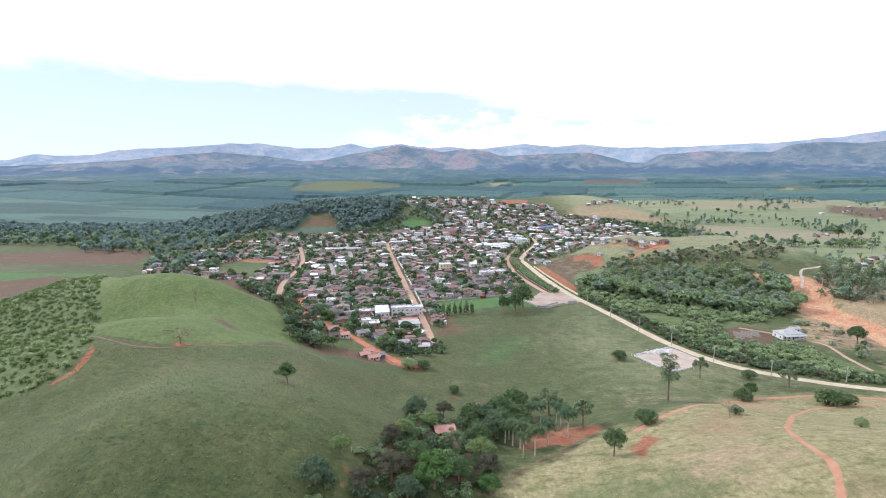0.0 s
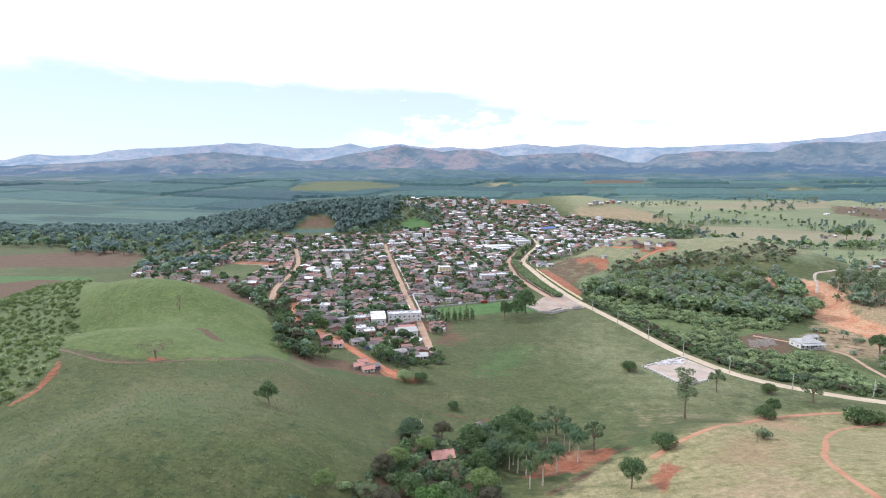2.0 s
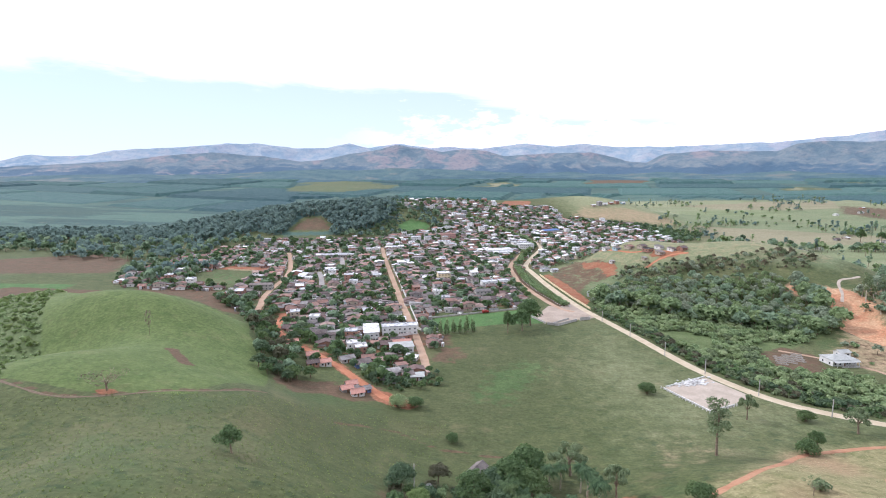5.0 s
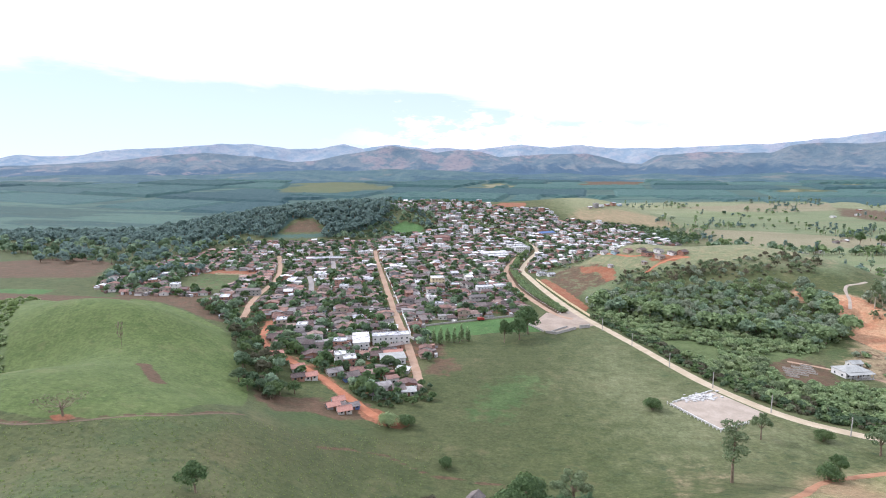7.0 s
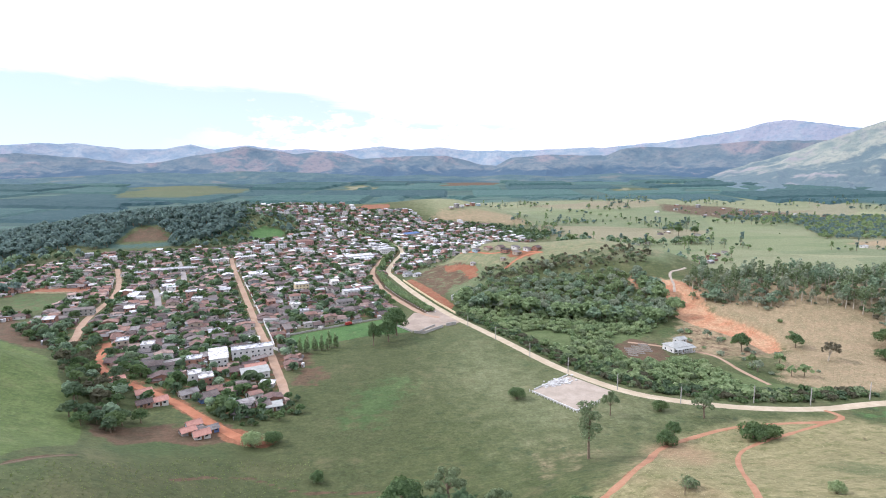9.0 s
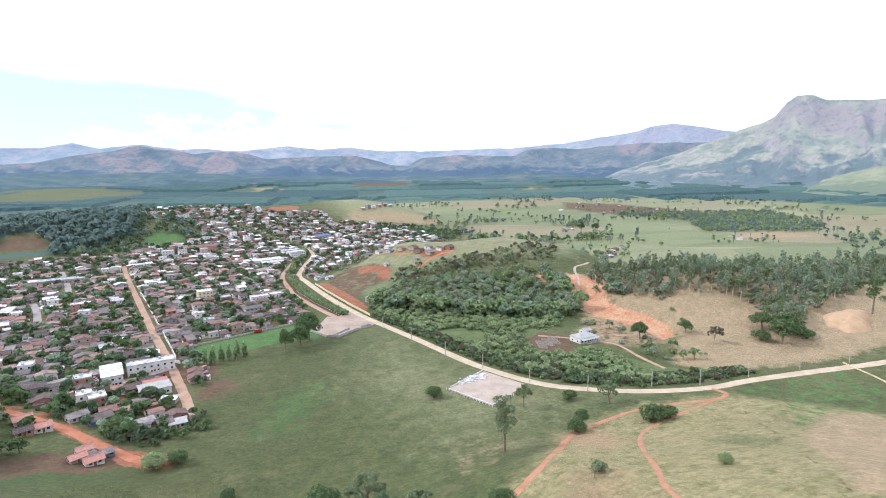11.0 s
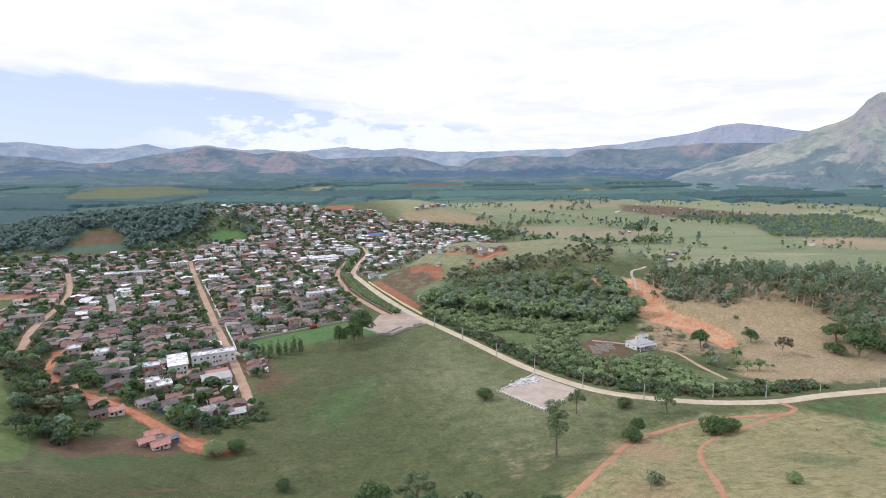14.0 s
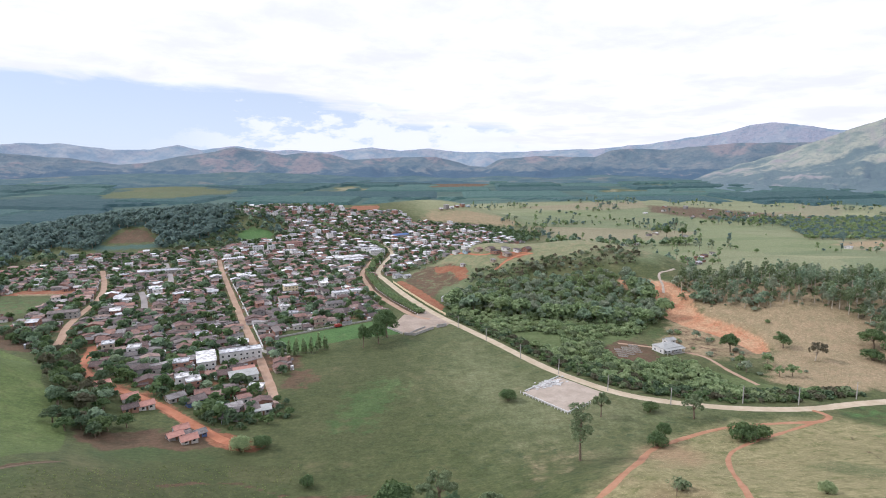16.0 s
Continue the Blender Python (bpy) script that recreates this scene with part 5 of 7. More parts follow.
# wings by kind of house: side, length, width, height
WINGS = {0: (1, 5.5, 2.6, 2.3), 1: (-1, 6.0, 2.2, 2.2), 2: (1, 4.5, 3.0, 2.4), 3: (-1, 5.5, 2.4, 2.3), 5: (1, 7.0, 2.4, 2.3), 9: (1, 7.0, 2.8, 2.7), 11: (-1, 4.8, 2.4, 2.2), 13: (1, 6.5, 2.6, 2.4), 16: (-1, 7.0, 2.2, 2.2), 10: (1, 5.0, 2.6, 2.4)}
ODDS = np.array([9, 9, 8, 6, 7, 6, 4, 7, 2.5, 3, 3, 9, 4, 6, 7, 6, 9, 4, 0.6, 1.2, 1], float)
ODDS /= ODDS.sum()
# the upper town has more tall and white houses
ODDS_HIGH = ODDS * np.array([1, 1, 1, 1, 1, 1, 1, 1, 4, 2.5, 3, 1, 1.5, 1, 1, 1, 1, 1, 7, 6, 6])
ODDS_HIGH /= ODDS_HIGH.sum()
ROOF_NEAR = {"clay": M_CLAY, "fibre": M_FIBRE, "white": M_WHITE}
ROOF_FAR = {"clay": 1, "fibre": 2, "white": 3}
ROOF_WORDS = {"clay": "weathered clay-tile", "fibre": "grey fibre-sheet", "white": "pale metal"}
FORM_WORDS = {"gable": "gable", "hip": "hipped", "shed": "lean-to", "flat": "flat"}


def house_thing(shapes, name, label, wall, roof, group="", category="house"):
    top = new(name)
    top.empty_display_size = 0.5
    part("wall", shapes["walls"].make("wall", wall), top)
    part("roof", shapes["roof"].make("roof", roof), top)
    part("door", shapes["door"].make("door", M_DOOR), top)
    for s in shapes["window"]:
        part("window", s.make("window", M_WINDOW), top)
    return tagged(top, label, category, group)


def ground_pose(x, y, turn, sink=0.0):
    return Matrix.Translation((x, y, hz(x, y) - sink)) @ Matrix.Rotation(radians(turn), 4, "Z")


def town_plots():
    """Plots along the streets: x, y, turn, kind."""
    rng = np.random.default_rng(5)
    u, v = np.array((-0.215, 0.977)), np.array((0.977, 0.215))
    o = np.array((-42.0, 470.0))
    plots, cells = [], {}

    def free(p, gap):
        k = (int(p[0] // 12), int(p[1] // 12))
        for i in (-1, 0, 1):
            for j in (-1, 0, 1):
                for q in cells.get((k[0] + i, k[1] + j), ()):
                    if (p[0] - q[0]) ** 2 + (p[1] - q[1]) ** 2 < gap * gap:
                        return False
        return True

    def put(p, turn, gap):
        if not free(p, gap):
            return
        kind = int(rng.choice(len(HOUSE_KINDS), p=ODDS_HIGH if p[1] > 780 and p[0] > -140 else ODDS))
        plots.append((float(p[0]), float(p[1]), turn, kind))
        cells.setdefault((int(p[0] // 12), int(p[1] // 12)), []).append(p)

    for x, y, r in RESERVED:
        cells.setdefault((int(x // 12), int(y // 12)), []).append(np.array((x, y)))
        for a in range(0, 360, 45):
            if r > 8:
                q = np.array((x + (r - 5) * math.cos(radians(a)), y + (r - 5) * math.sin(radians(a))))
                cells.setdefault((int(q[0] // 12), int(q[1] // 12)), []).append(q)
    base = math.degrees(math.atan2(v[1], v[0]))
    spots = []
    for i in range(-7, 9):
        for off, keep in ((9.0, 0.97), (-9.0, 0.97), (17.5, 0.85), (-17.5, 0.85), (25, 0.8), (-25, 0.5)):
            for s in np.arange(-140, 960, 7.2):
                p = o + v * (i * 60 + off + rng.normal(0, 2.0)) + u * (s + rng.normal(0, 1.8))
                if rng.random() < keep:
                    spots.append((p, base + (90 if abs(off) < 12 else 0) + (180 if off < 0 else 0) + rng.normal(0, 5.0)))
    P = np.array([p for p, a in spots])
    ok = inside(P[:, 0], P[:, 1], TOWN, 1) > 0.5
    ok &= ~on_roads(P[:, 0], P[:, 1], 8.5)
    for q in (GREEN_FIELD, PAVED, PITCH, RED_FACE, WOOD_HILL, BANANAS, RED_LOT):
        ok &= inside(P[:, 0], P[:, 1], q, 3) < 0.1
    ok &= ~((H(P[:, 0], P[:, 1]) > 9) & (P[:, 1] < 620))
    # cross streets
    along = (P - o) @ u
    ok &= np.abs((along + 20) % 96 - 48) > 4.5
    # the edge of town near the pasture is loose and green
    loose = (P[:, 1] < 450) & (rng.random(len(P)) < 0.55)
    ok &= ~loose
    for (p, a), k in zip(spots, ok):
        if k:
            put(p, a, 6.6)
    return plots


# special buildings: x, y, turn, shape, wall, roof, name, label
BASE = 12.4
SPECIAL = [
    (-75, 457, BASE, (11.0, 24.0, 7.0, "gable", 1.6, 2), M_WHITEWASH, M_WHITE, "hall", "tall white school hall with a white sheet roof"),
    (-55, 468, BASE, (27.0, 9.0, 6.6, "flat", 0, 2), M_WHITEWASH, M_WHITE, "school_building", "long white two-storey school block with dark windows"),
    (-50, 437, BASE + 4, (14.0, 8.0, 3.4, "gable", 1.7, 1), M_WHITEWASH, M_ORANGE, "house", "low white house with an orange tile roof"),
    (-48, 426, BASE + 4, (16.0, 9.0, 4.2, "shed", 1.6, 1), M_WHITEWASH, M_FARM_ROOF, "house", "white house with a pale sheet roof beside the street"),
    (-39, 409, BASE - 25, (8.0, 5.0, 2.4, "shed", 1.0, 1), M_CONCRETE, M_WHITE, "shed", "small shed with a pale patched sheet roof"),
    (-69, 392, 35, (10.0, 7.5, 3.0, "gable", 1.8, 1), M_BLUE, M_CLAY, "house", "blue house with a weathered tile roof"),
    (-80, 397, 35, (9.0, 6.5, 2.8, "gable", 1.4, 1), M_CONCRETE, M_FIBRE, "house", "plain house with a grey weathered roof"),
    (-59, 399, 30, (7.0, 6.0, 2.6, "shed", 1.0, 1), M_WALL, M_CLAY, "house", "little house with a brown tile roof"),
    (-32, 375, 10, (8.0, 5.5, 2.6, "shed", 1.2, 1), M_CONCRETE, M_FARM_ROOF, "shed", "pale-roofed shed among dark bushes"),
    (-47, 381, 20, (8.0, 5.5, 2.6, "shed", 1.1, 1), M_CONCRETE, M_FIBRE, "shed", "small grey-roofed shed beside the street"),
    (-68, 356, 30, (6.4, 5.0, 2.3, "gable", 1.4, 1), M_WALL, M_ORANGE, "house", "small house with a faded red tile roof"),
    (-62, 344, 26, (7.0, 5.2, 2.3, "gable", 1.4, 1), M_WALL, M_ORANGE, "house", "faded red-roofed house at the pasture edge"),
    (-69, 348, 34, (6.4, 5.0, 2.2, "gable", 1.2, 1), M_WALL, M_ORANGE, "house", "small house with a pinkish tile roof"),
    (-59, 351, 30, (5.8, 4.6, 2.2, "gable", 1.1, 1), M_BLUE, M_FIBRE, "house", "small blue-grey house with a dull sheet roof"),
    (-64, 350, 120, (4.6, 3.8, 2.1, "shed", 0.9, 1), M_WALL, M_CLAY, "house", "low brown-roofed shed between the cottages"),
    (-101, 392, 28, (7.6, 5.8, 2.9, "gable", 1.5, 1), M_WALL, M_ORANGE, "house", "red-roofed house on the red dirt street"),
    (-91, 384, 28, (7.4, 5.6, 2.8, "gable", 1.4, 1), M_WALL, M_ORANGE, "house", "red-roofed cottage on the red dirt street"),
    (-97, 379, 28, (7.0, 5.5, 2.6, "gable", 1.3, 1), M_WALL, M_CLAY, "house", "old cottage with a pinkish-brown tile roof"),
    (-119, 407, 28, (7.5, 6.0, 2.6, "gable", 1.3, 1), M_WALL, M_ORANGE, "house", "little red-roofed house among trees"),
    (-126, 437, 28, (10.0, 7.0, 2.8, "gable", 1.4, 1), M_WALL, M_CLAY, "house", "low house with a brown tile roof among trees"),
    (-31, 672, BASE, (14.0, 13.0, 9.2, "flat", 0, 3), M_CREAM, M_WHITE, "apartment_house", "cream three-storey house with a flat roof"),
    (84, 908, BASE + 10, (24.0, 14.0, 9.5, "flat", 0, 3), M_WHITEWASH, M_WHITE, "white_block", "white three-storey block beside the avenue"),
    (-40, 1003, BASE, (26.0, 16.0, 8.0, "hip", 2.6, 2), M_PINK, M_CLAY, "church_hall", "large rose-coloured hall with a clay roof"),
    (-93, 974, BASE, (16.0, 12.0, 8.8, "flat", 0, 3), M_WHITEWASH, M_WHITE, "apartment_house", "white three-storey house with balconies"),
    (-72, 958, BASE, (11.0, 12.0, 11.8, "flat", 0, 4), M_WHITEWASH, M_WHITE, "apartment_house", "narrow white four-storey house"),
    (-196, 831, BASE, (36.0, 11.0, 4.4, "gable", 1.6, 1), M_CONCRETE, M_WHITE, "warehouse", "long low warehouse with a white roof"),
    (-197, 678, BASE - 8, (9.0, 22.0, 4.0, "shed", 1.6, 1), M_CONCRETE, M_WHITE, "shed", "long shed with a bright white roof"),
    (-222, 618, BASE - 4, (23.0, 9.0, 6.0, "gable", 1.3, 2), M_CONCRETE, M_FIBRE, "school_building", "grey two-storey building with a row of windows"),
    (-73, 800, BASE, (15.0, 12.0, 6.2, "flat", 0, 2), M_CONCRETE, M_FIBRE, "house", "grey two-storey house with a flat roof"),
    (145, 1072, BASE + 20, (34.0, 18.0, 5.0, "gable", 2.2, 1), M_CONCRETE, M_BLUE, "warehouse", "warehouse with a blue sheet roof"),
    (40, 880, BASE + 6, (40.0, 15.0, 5.0, "gable", 2.0, 1), M_WHITEWASH, M_WHITE, "warehouse", "wide white-roofed market hall"),
    (46, 860, BASE + 6, (30.0, 11.0, 4.6, "gable", 1.6, 1), M_CONCRETE, M_WHITE, "warehouse", "store building with a pale sheet roof"),
    (20, 640, BASE, (17.0, 10.0, 6.2, "flat", 0, 2), M_WHITEWASH, M_WHITE, "house", "white two-storey house with a flat roof"),
    (36, 646, BASE, (12.0, 10.0, 6.2, "flat", 0, 2), M_WHITEWASH, M_WHITE, "house", "white two-storey house near the avenue"),
    (12, 596, BASE, (15.0, 9.0, 6.0, "gable", 1.6, 2), M_CONCRETE, M_FIBRE, "house", "grey two-storey house beside trees"),
    (91, 724, 20, (11.0, 6.0, 3.2, "flat", 0, 1), M_WHITEWASH, M_WHITE, "house", "low white house beside the avenue"),
    (101, 716, 20, (8.0, 6.0, 3.0, "gable", 1.2, 1), M_WHITEWASH, M_WHITE, "house", "small white house below the red bank"),
    (118, 594, 70, (7.0, 5.0, 3.0, "flat", 0, 1), M_WHITEWASH, M_WHITE, "kiosk", "small white kiosk at the foot of the bank"),
]
RESERVED = [(s[0], s[1], max(s[3][0], s[3][1]) * 0.5 + 1) for s in SPECIAL] + [(29, 471, 5), (41, 478, 6), (22, 468, 5)]


def special_buildings():
    for x, y, turn, shape, wall, roof, name, label in SPECIAL:
        w, d, h, form, rise, storeys = shape
        ob = house_thing(house_shapes(w, d, h, form, rise, storeys), name, label, wall, roof, category="building" if storeys > 1 else "house")
        ob.matrix_world = ground_pose(x, y, turn)


special_buildings()
PLOTS = town_plots()
PLOTS.sort(key=lambda p: math.hypot(p[0], p[1] - 86))
NEAR_COUNT = 290


def town():
    made = {}
    for x, y, turn, kind in PLOTS[:NEAR_COUNT]:
        w, d, h, form, rise, storeys, roof = HOUSE_KINDS[kind]
        if kind not in made:
            label = ("two-storey" if storeys > 1 else "low") + " rendered house with a " + ROOF_WORDS[roof] + " " + FORM_WORDS[form] + " roof"
            made[kind] = house_thing(house_shapes(w, d, h, form, rise, storeys, WINGS.get(kind)), "house", label, M_WALL, ROOF_NEAR[roof], "houses of the town")
            made[kind].matrix_world = ground_pose(x, y, turn)
        else:
            copy_thing(made[kind], ground_pose(x, y, turn))
    # the rest of the town
    forms = []
    for kind, (w, d, h, form, rise, storeys, roof) in enumerate(HOUSE_KINDS):
        s = house_shapes(w, d, h, form, rise, storeys, WINGS.get(kind))
        V, Q, T, iq, it = [], [], [], [], []
        for shape, m in [(s["walls"], 0), (s["roof"], ROOF_FAR[roof]), (s["door"], 4)] + [(q, 4) for q in s["window"]]:
            n = len(V)
            V += shape.V
            Q += [[k + n for k in f] for f in shape.Q]
            T += [[k + n for k in f] for f in shape.T]
            iq += [m] * len(shape.Q)
            it += [m] * len(shape.T)
        forms.append((np.array(V), np.array(Q), np.array(T).reshape(-1, 3), iq, it))
    Vs, Qs, Ts, iq, it, n = [], [], [], [], [], 0
    for x, y, turn, kind in PLOTS[NEAR_COUNT:]:
        V, Q, T, a, b = forms[kind]
        c, s = math.cos(radians(turn)), math.sin(radians(turn))
        Vs.append(V @ np.array([[c, s, 0], [-s, c, 0], [0, 0, 1]]) + (x, y, hz(x, y)))
        Qs.append(Q + n), Ts.append(T + n)
        iq += a
        it += b
        n += len(V)
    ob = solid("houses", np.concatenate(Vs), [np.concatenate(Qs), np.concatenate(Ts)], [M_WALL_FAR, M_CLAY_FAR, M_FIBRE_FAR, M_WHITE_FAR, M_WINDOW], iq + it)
    tagged(ob, "crowded low houses of the town with brown and pale roofs", "houses", kind="stuff")


town()


def yard_clutter():
    """Yard walls, lean-tos and stacked sheets between the houses."""
    rng = np.random.default_rng(77)
    unit_box = np.array([(-0.5, -0.5, 0), (0.5, -0.5, 0), (0.5, 0.5, 0), (-0.5, 0.5, 0), (-0.5, -0.5, 1), (0.5, -0.5, 1), (0.5, 0.5, 1), (-0.5, 0.5, 1)])
    faces = np.array([(4, 5, 6, 7), (0, 1, 5, 4), (1, 2, 6, 5), (2, 3, 7, 6), (3, 0, 4, 7)])
    kinds = {"yard_walls": ([], [], M_WALL_FAR, "low block walls between the house yards", "walls"), "lean_tos": ([], [], M_FIBRE_FAR, "small sheet-roofed lean-tos in the house yards", "sheds"),
             "white_lean_tos": ([], [], M_WHITE_FAR, "small pale-roofed sheds and water tanks in the house yards", "sheds"), "rust_lean_tos": ([], [], M_CLAY_FAR, "small brown-roofed lean-tos in the house yards", "sheds")}

    def put(kind, x, y, turn, w, d, h, tilt=0.0):
        V, F = kinds[kind][:2]
        B = unit_box * (w, d, h) - (0, 0, 0.3)
        B[4:6, 2] += tilt
        c, s = math.cos(radians(turn)), math.sin(radians(turn))
        F.append(faces + 8 * len(V))
        V.append(B @ np.array([[c, s, 0], [-s, c, 0], [0, 0, 1]]) + (x, y, hz(x, y)))

    for x, y, turn, kind in PLOTS:
        c, s = math.cos(radians(turn)), math.sin(radians(turn))
        for k in range(5):
            u, v = rng.uniform(-6.5, 6.5), rng.choice([-1, 1]) * rng.uniform(4.4, 7.2)
            px, py = x + u * c - v * s, y + u * s + v * c
            if on_roads(px, py, 6.0):
                continue
            q = rng.random()
            if q < 0.4:
                put("yard_walls", px, py, turn + rng.choice([0, 90]), rng.uniform(4, 9), 0.22, rng.uniform(1.5, 2.3))
            elif q < 0.5:
                put("white_lean_tos", px, py, turn + rng.normal(0, 6), rng.uniform(1.2, 3.4), rng.uniform(1.2, 2.6), rng.uniform(2.2, 3.4), 0.3)
            elif q < 0.72:
                put("lean_tos", px, py, turn + rng.normal(0, 6), rng.uniform(2.2, 4.2), rng.uniform(2.0, 3.6), rng.uniform(2.1, 2.8), 0.5)
            else:
                put("rust_lean_tos", px, py, turn + rng.normal(0, 6), rng.uniform(2.2, 4.4), rng.uniform(2.0, 3.8), rng.uniform(2.1, 2.8), 0.6)
    for name, (V, F, mat, label, cat) in kinds.items():
        tagged(solid(name, np.concatenate(V), [np.concatenate(F)], [mat]), label, cat, kind="stuff")


yard_clutter()


def farmhouse():
    top = new("farmhouse")
    s = house_shapes(17.0, 11.0, 4.2, "hip", 2.3, 1)
    part("wall", s["walls"].make("wall", M_WHITEWASH), top)
    part("roof", s["roof"].make("roof", M_FARM_ROOF), top, "pale sheet-metal hipped roof")
    part("door", s["door"].make("door", M_DOOR), top)
    for q in s["window"]:
        part("window", q.make("window", M_WINDOW), top)
    for i in range(5):
        x = -7.6 + i * 3.8
        part("verandah_post", Shape().box(x - 0.14, -8.4, -0.3, x + 0.14, -8.12, 3.3).make("verandah_post", M_WHITEWASH), top)
    part("verandah_roof", Shape().slab((-9.0, -8.7, 3.35), (9.0, -8.7, 3.35), (9.0, -5.7, 4.0), (-9.0, -5.7, 4.0), 0.12).make("verandah_roof", M_FARM_ROOF), top)
    part("verandah_floor", Shape().box(-8.6, -8.6, -0.6, 8.6, -5.54, 0.12).make("verandah_floor", M_CONCRETE), top)
    top.matrix_world = ground_pose(241, 417, 10)
    annex = new("outbuilding")
    q = house_shapes(8.0, 5.5, 3.0, "gable", 1.2, 1)
    part("wall", q["walls"].make("wall", M_WHITEWASH), annex)
    part("roof", q["roof"].make("roof", M_FARM_ROOF), annex)
    part("door", q["door"].make("door", M_DOOR), annex)
    for w in q["window"]:
        part("window", w.make("window", M_WINDOW), annex)
    annex.matrix_world = ground_pose(254, 433, 10)
    tagged(annex, "small white outbuilding behind the farmhouse", "outbuilding")
    return tagged(top, "white farmhouse with a pale grey hipped metal roof and verandah", "house")


farmhouse()
HILL_HOUSES = [(188, 712, 20, 1), (200, 702, 25, 0), (203, 690, 30, 12), (176, 722, 20, 11), (168, 740, 15, 4), (216, 692, 30, 4), (226, 680, 30, 7), (212, 676, 20, 4), (236, 676, 30, 2), (160, 762, 15, 4), (152, 776, 10, 11), (181, 742, 15, 10), (194, 672, 20, 14), (140, 770, 20, 1), (128, 784, 20, 4), (163, 690, 20, 14)]
PLAIN_HOUSES = [(273, 1292, 10, 10), (288, 1301, 20, 18), (302, 1310, 10, 10), (318, 1322, 15, 10), (334, 1332, 10, 19), (351, 1344, 15, 10), (505, 725, 10, 10), (490, 716, 30, 4), (524, 742, 20, 5), (512, 760, 50, 1), (540, 765, 10, 10), (640, 1040, 10, 0), (668, 1060, 30, 10), (700, 1010, 60, 5), (505, 905, 10, 4), (540, 925, 40, 10), (960, 1330, 20, 10), (1000, 1345, 10, 0), (1090, 1290, 30, 10), (1210, 1210, 15, 5), (560, 780, 10, 0), (590, 800, 40, 7),
                (1048, 1575, 10, 10), (1075, 1510, 20, 18), (1102, 1440, 10, 10), (1127, 1397, 30, 5), (1150, 1330, 10, 10), (1175, 1265, 15, 10), (1414, 1169, 20, 10), (1432, 1110, 10, 5), (1450, 1063, 30, 10), (850, 800, 30, 10), (1250, 960, 20, 0), (900, 1450, 5, 10), (980, 1480, 15, 10), (420, 700, 10, 7), (-560, 870, 20, 10), (-470, 905, 40, 10), (-620, 930, 10, 4), (-430, 840, 15, 5)]
for hx, hy, turn, kind in HILL_HOUSES + PLAIN_HOUSES:
    w, d, h, form, rise, storeys, roof = HOUSE_KINDS[kind]
    place = "unfinished brick house on the red hilltop" if hy < 790 and hx < 300 else "lone farm dwelling with a " + ROOF_WORDS[roof] + " roof"
    hob = house_thing(house_shapes(w, d, h, form, rise, storeys), "house", place, M_WALL, ROOF_NEAR[roof])
    hob.matrix_world = ground_pose(hx, hy, turn)
# farm buildings in the hollow
for hx, hy, turn, w, d, roof, label in [(-10, 224, 15, 8, 6, M_ORANGE, "small farm cottage with an orange tile roof among trees"), (3, 268, 60, 9, 5, M_FIBRE, "low farm shed with a pale roof under trees")]:
    hob = house_thing(house_shapes(w, d, 2.7, "gable", 1.5, 1), "farm_cottage", label, M_WALL, roof)
    hob.matrix_world = ground_pose(hx, hy, turn)


# ---- walls, poles and small built things ----
def garden_wall(line, height, label, thick=0.3, material=None):
    top = new("garden_wall")
    for (ax, ay), (bx, by) in zip(line, line[1:]):
        L = math.hypot(bx - ax, by - ay)
        n = max(1, int(L / 6))
        dx, dy = (bx - ax) / L, (by - ay) / L
        for i in range(n):
            p = (ax + (bx - ax) * (i + 0.5) / n, ay + (by - ay) * (i + 0.5) / n)
            s = Shape().box(-L / n / 2, -thick / 2, -0.6, L / n / 2, thick / 2, height).box(-L / n / 2, -thick / 2 - 0.04, height, L / n / 2, thick / 2 + 0.04, height + 0.08)
            ob = part("wall_panel", s.make("wall_panel", material or M_WHITEWASH), top)
            ob.matrix_world = Matrix.Translation((p[0], p[1], hz(*p))) @ Matrix.Rotation(math.atan2(dy, dx), 4, "Z")
    return tagged(top, label, "wall")


garden_wall([(-42, 486), (-50, 524), (-61, 572), (-83, 672), (-101, 750)], 2.3, "long pale rendered wall along the street")
garden_wall([(-47, 486), (-30, 466)], 1.8, "short pale wall across the end of the field")
garden_wall([(112, 367.5), (125.5, 337.5), (142, 346)], 0.8, "low whitewashed wall round the gravel yard")
garden_wall([(114, 370), (143, 387)], 0.6, "low block wall at the back of the yard")
garden_wall([(108, 545), (99, 588), (89, 648), (82, 700)], 1.8, "cream retaining wall below the red bank", material=M_CREAM)
garden_wall([(63, 497), (71, 493.5), (80, 501), (89, 508)], 2.0, "ruined grey wall of a roofless building", 0.4, M_CONCRETE)
garden_wall([(92, 510), (101, 513)], 2.6, "broken stub of a roofless building", 0.4, M_CONCRETE)
garden_wall([(52, 520), (62, 499)], 1.5, "low grey wall beside the paved lot", 0.35, M_CONCRETE)
garden_wall([(68, 499), (76, 507), (83, 513)], 1.3, "inner wall stub of a roofless building", 0.35, M_CONCRETE)
garden_wall([(-36, 511), (-10, 523), (46, 547)], 1.2, "low pale wall behind the green field", material=M_CONCRETE)
garden_wall([(-308, 727), (-268, 720), (-253, 712)], 1.6, "pale wall below the red cut bank", material=M_CREAM)
garden_wall([(367, 310), (360, 287), (350, 265)], 0.7, "low pale wall between roadside fields", material=M_CREAM)
garden_wall([(455, 330), (500, 318), (560, 300)], 1.4, "long white roadside wall", material=M_WHITEWASH)


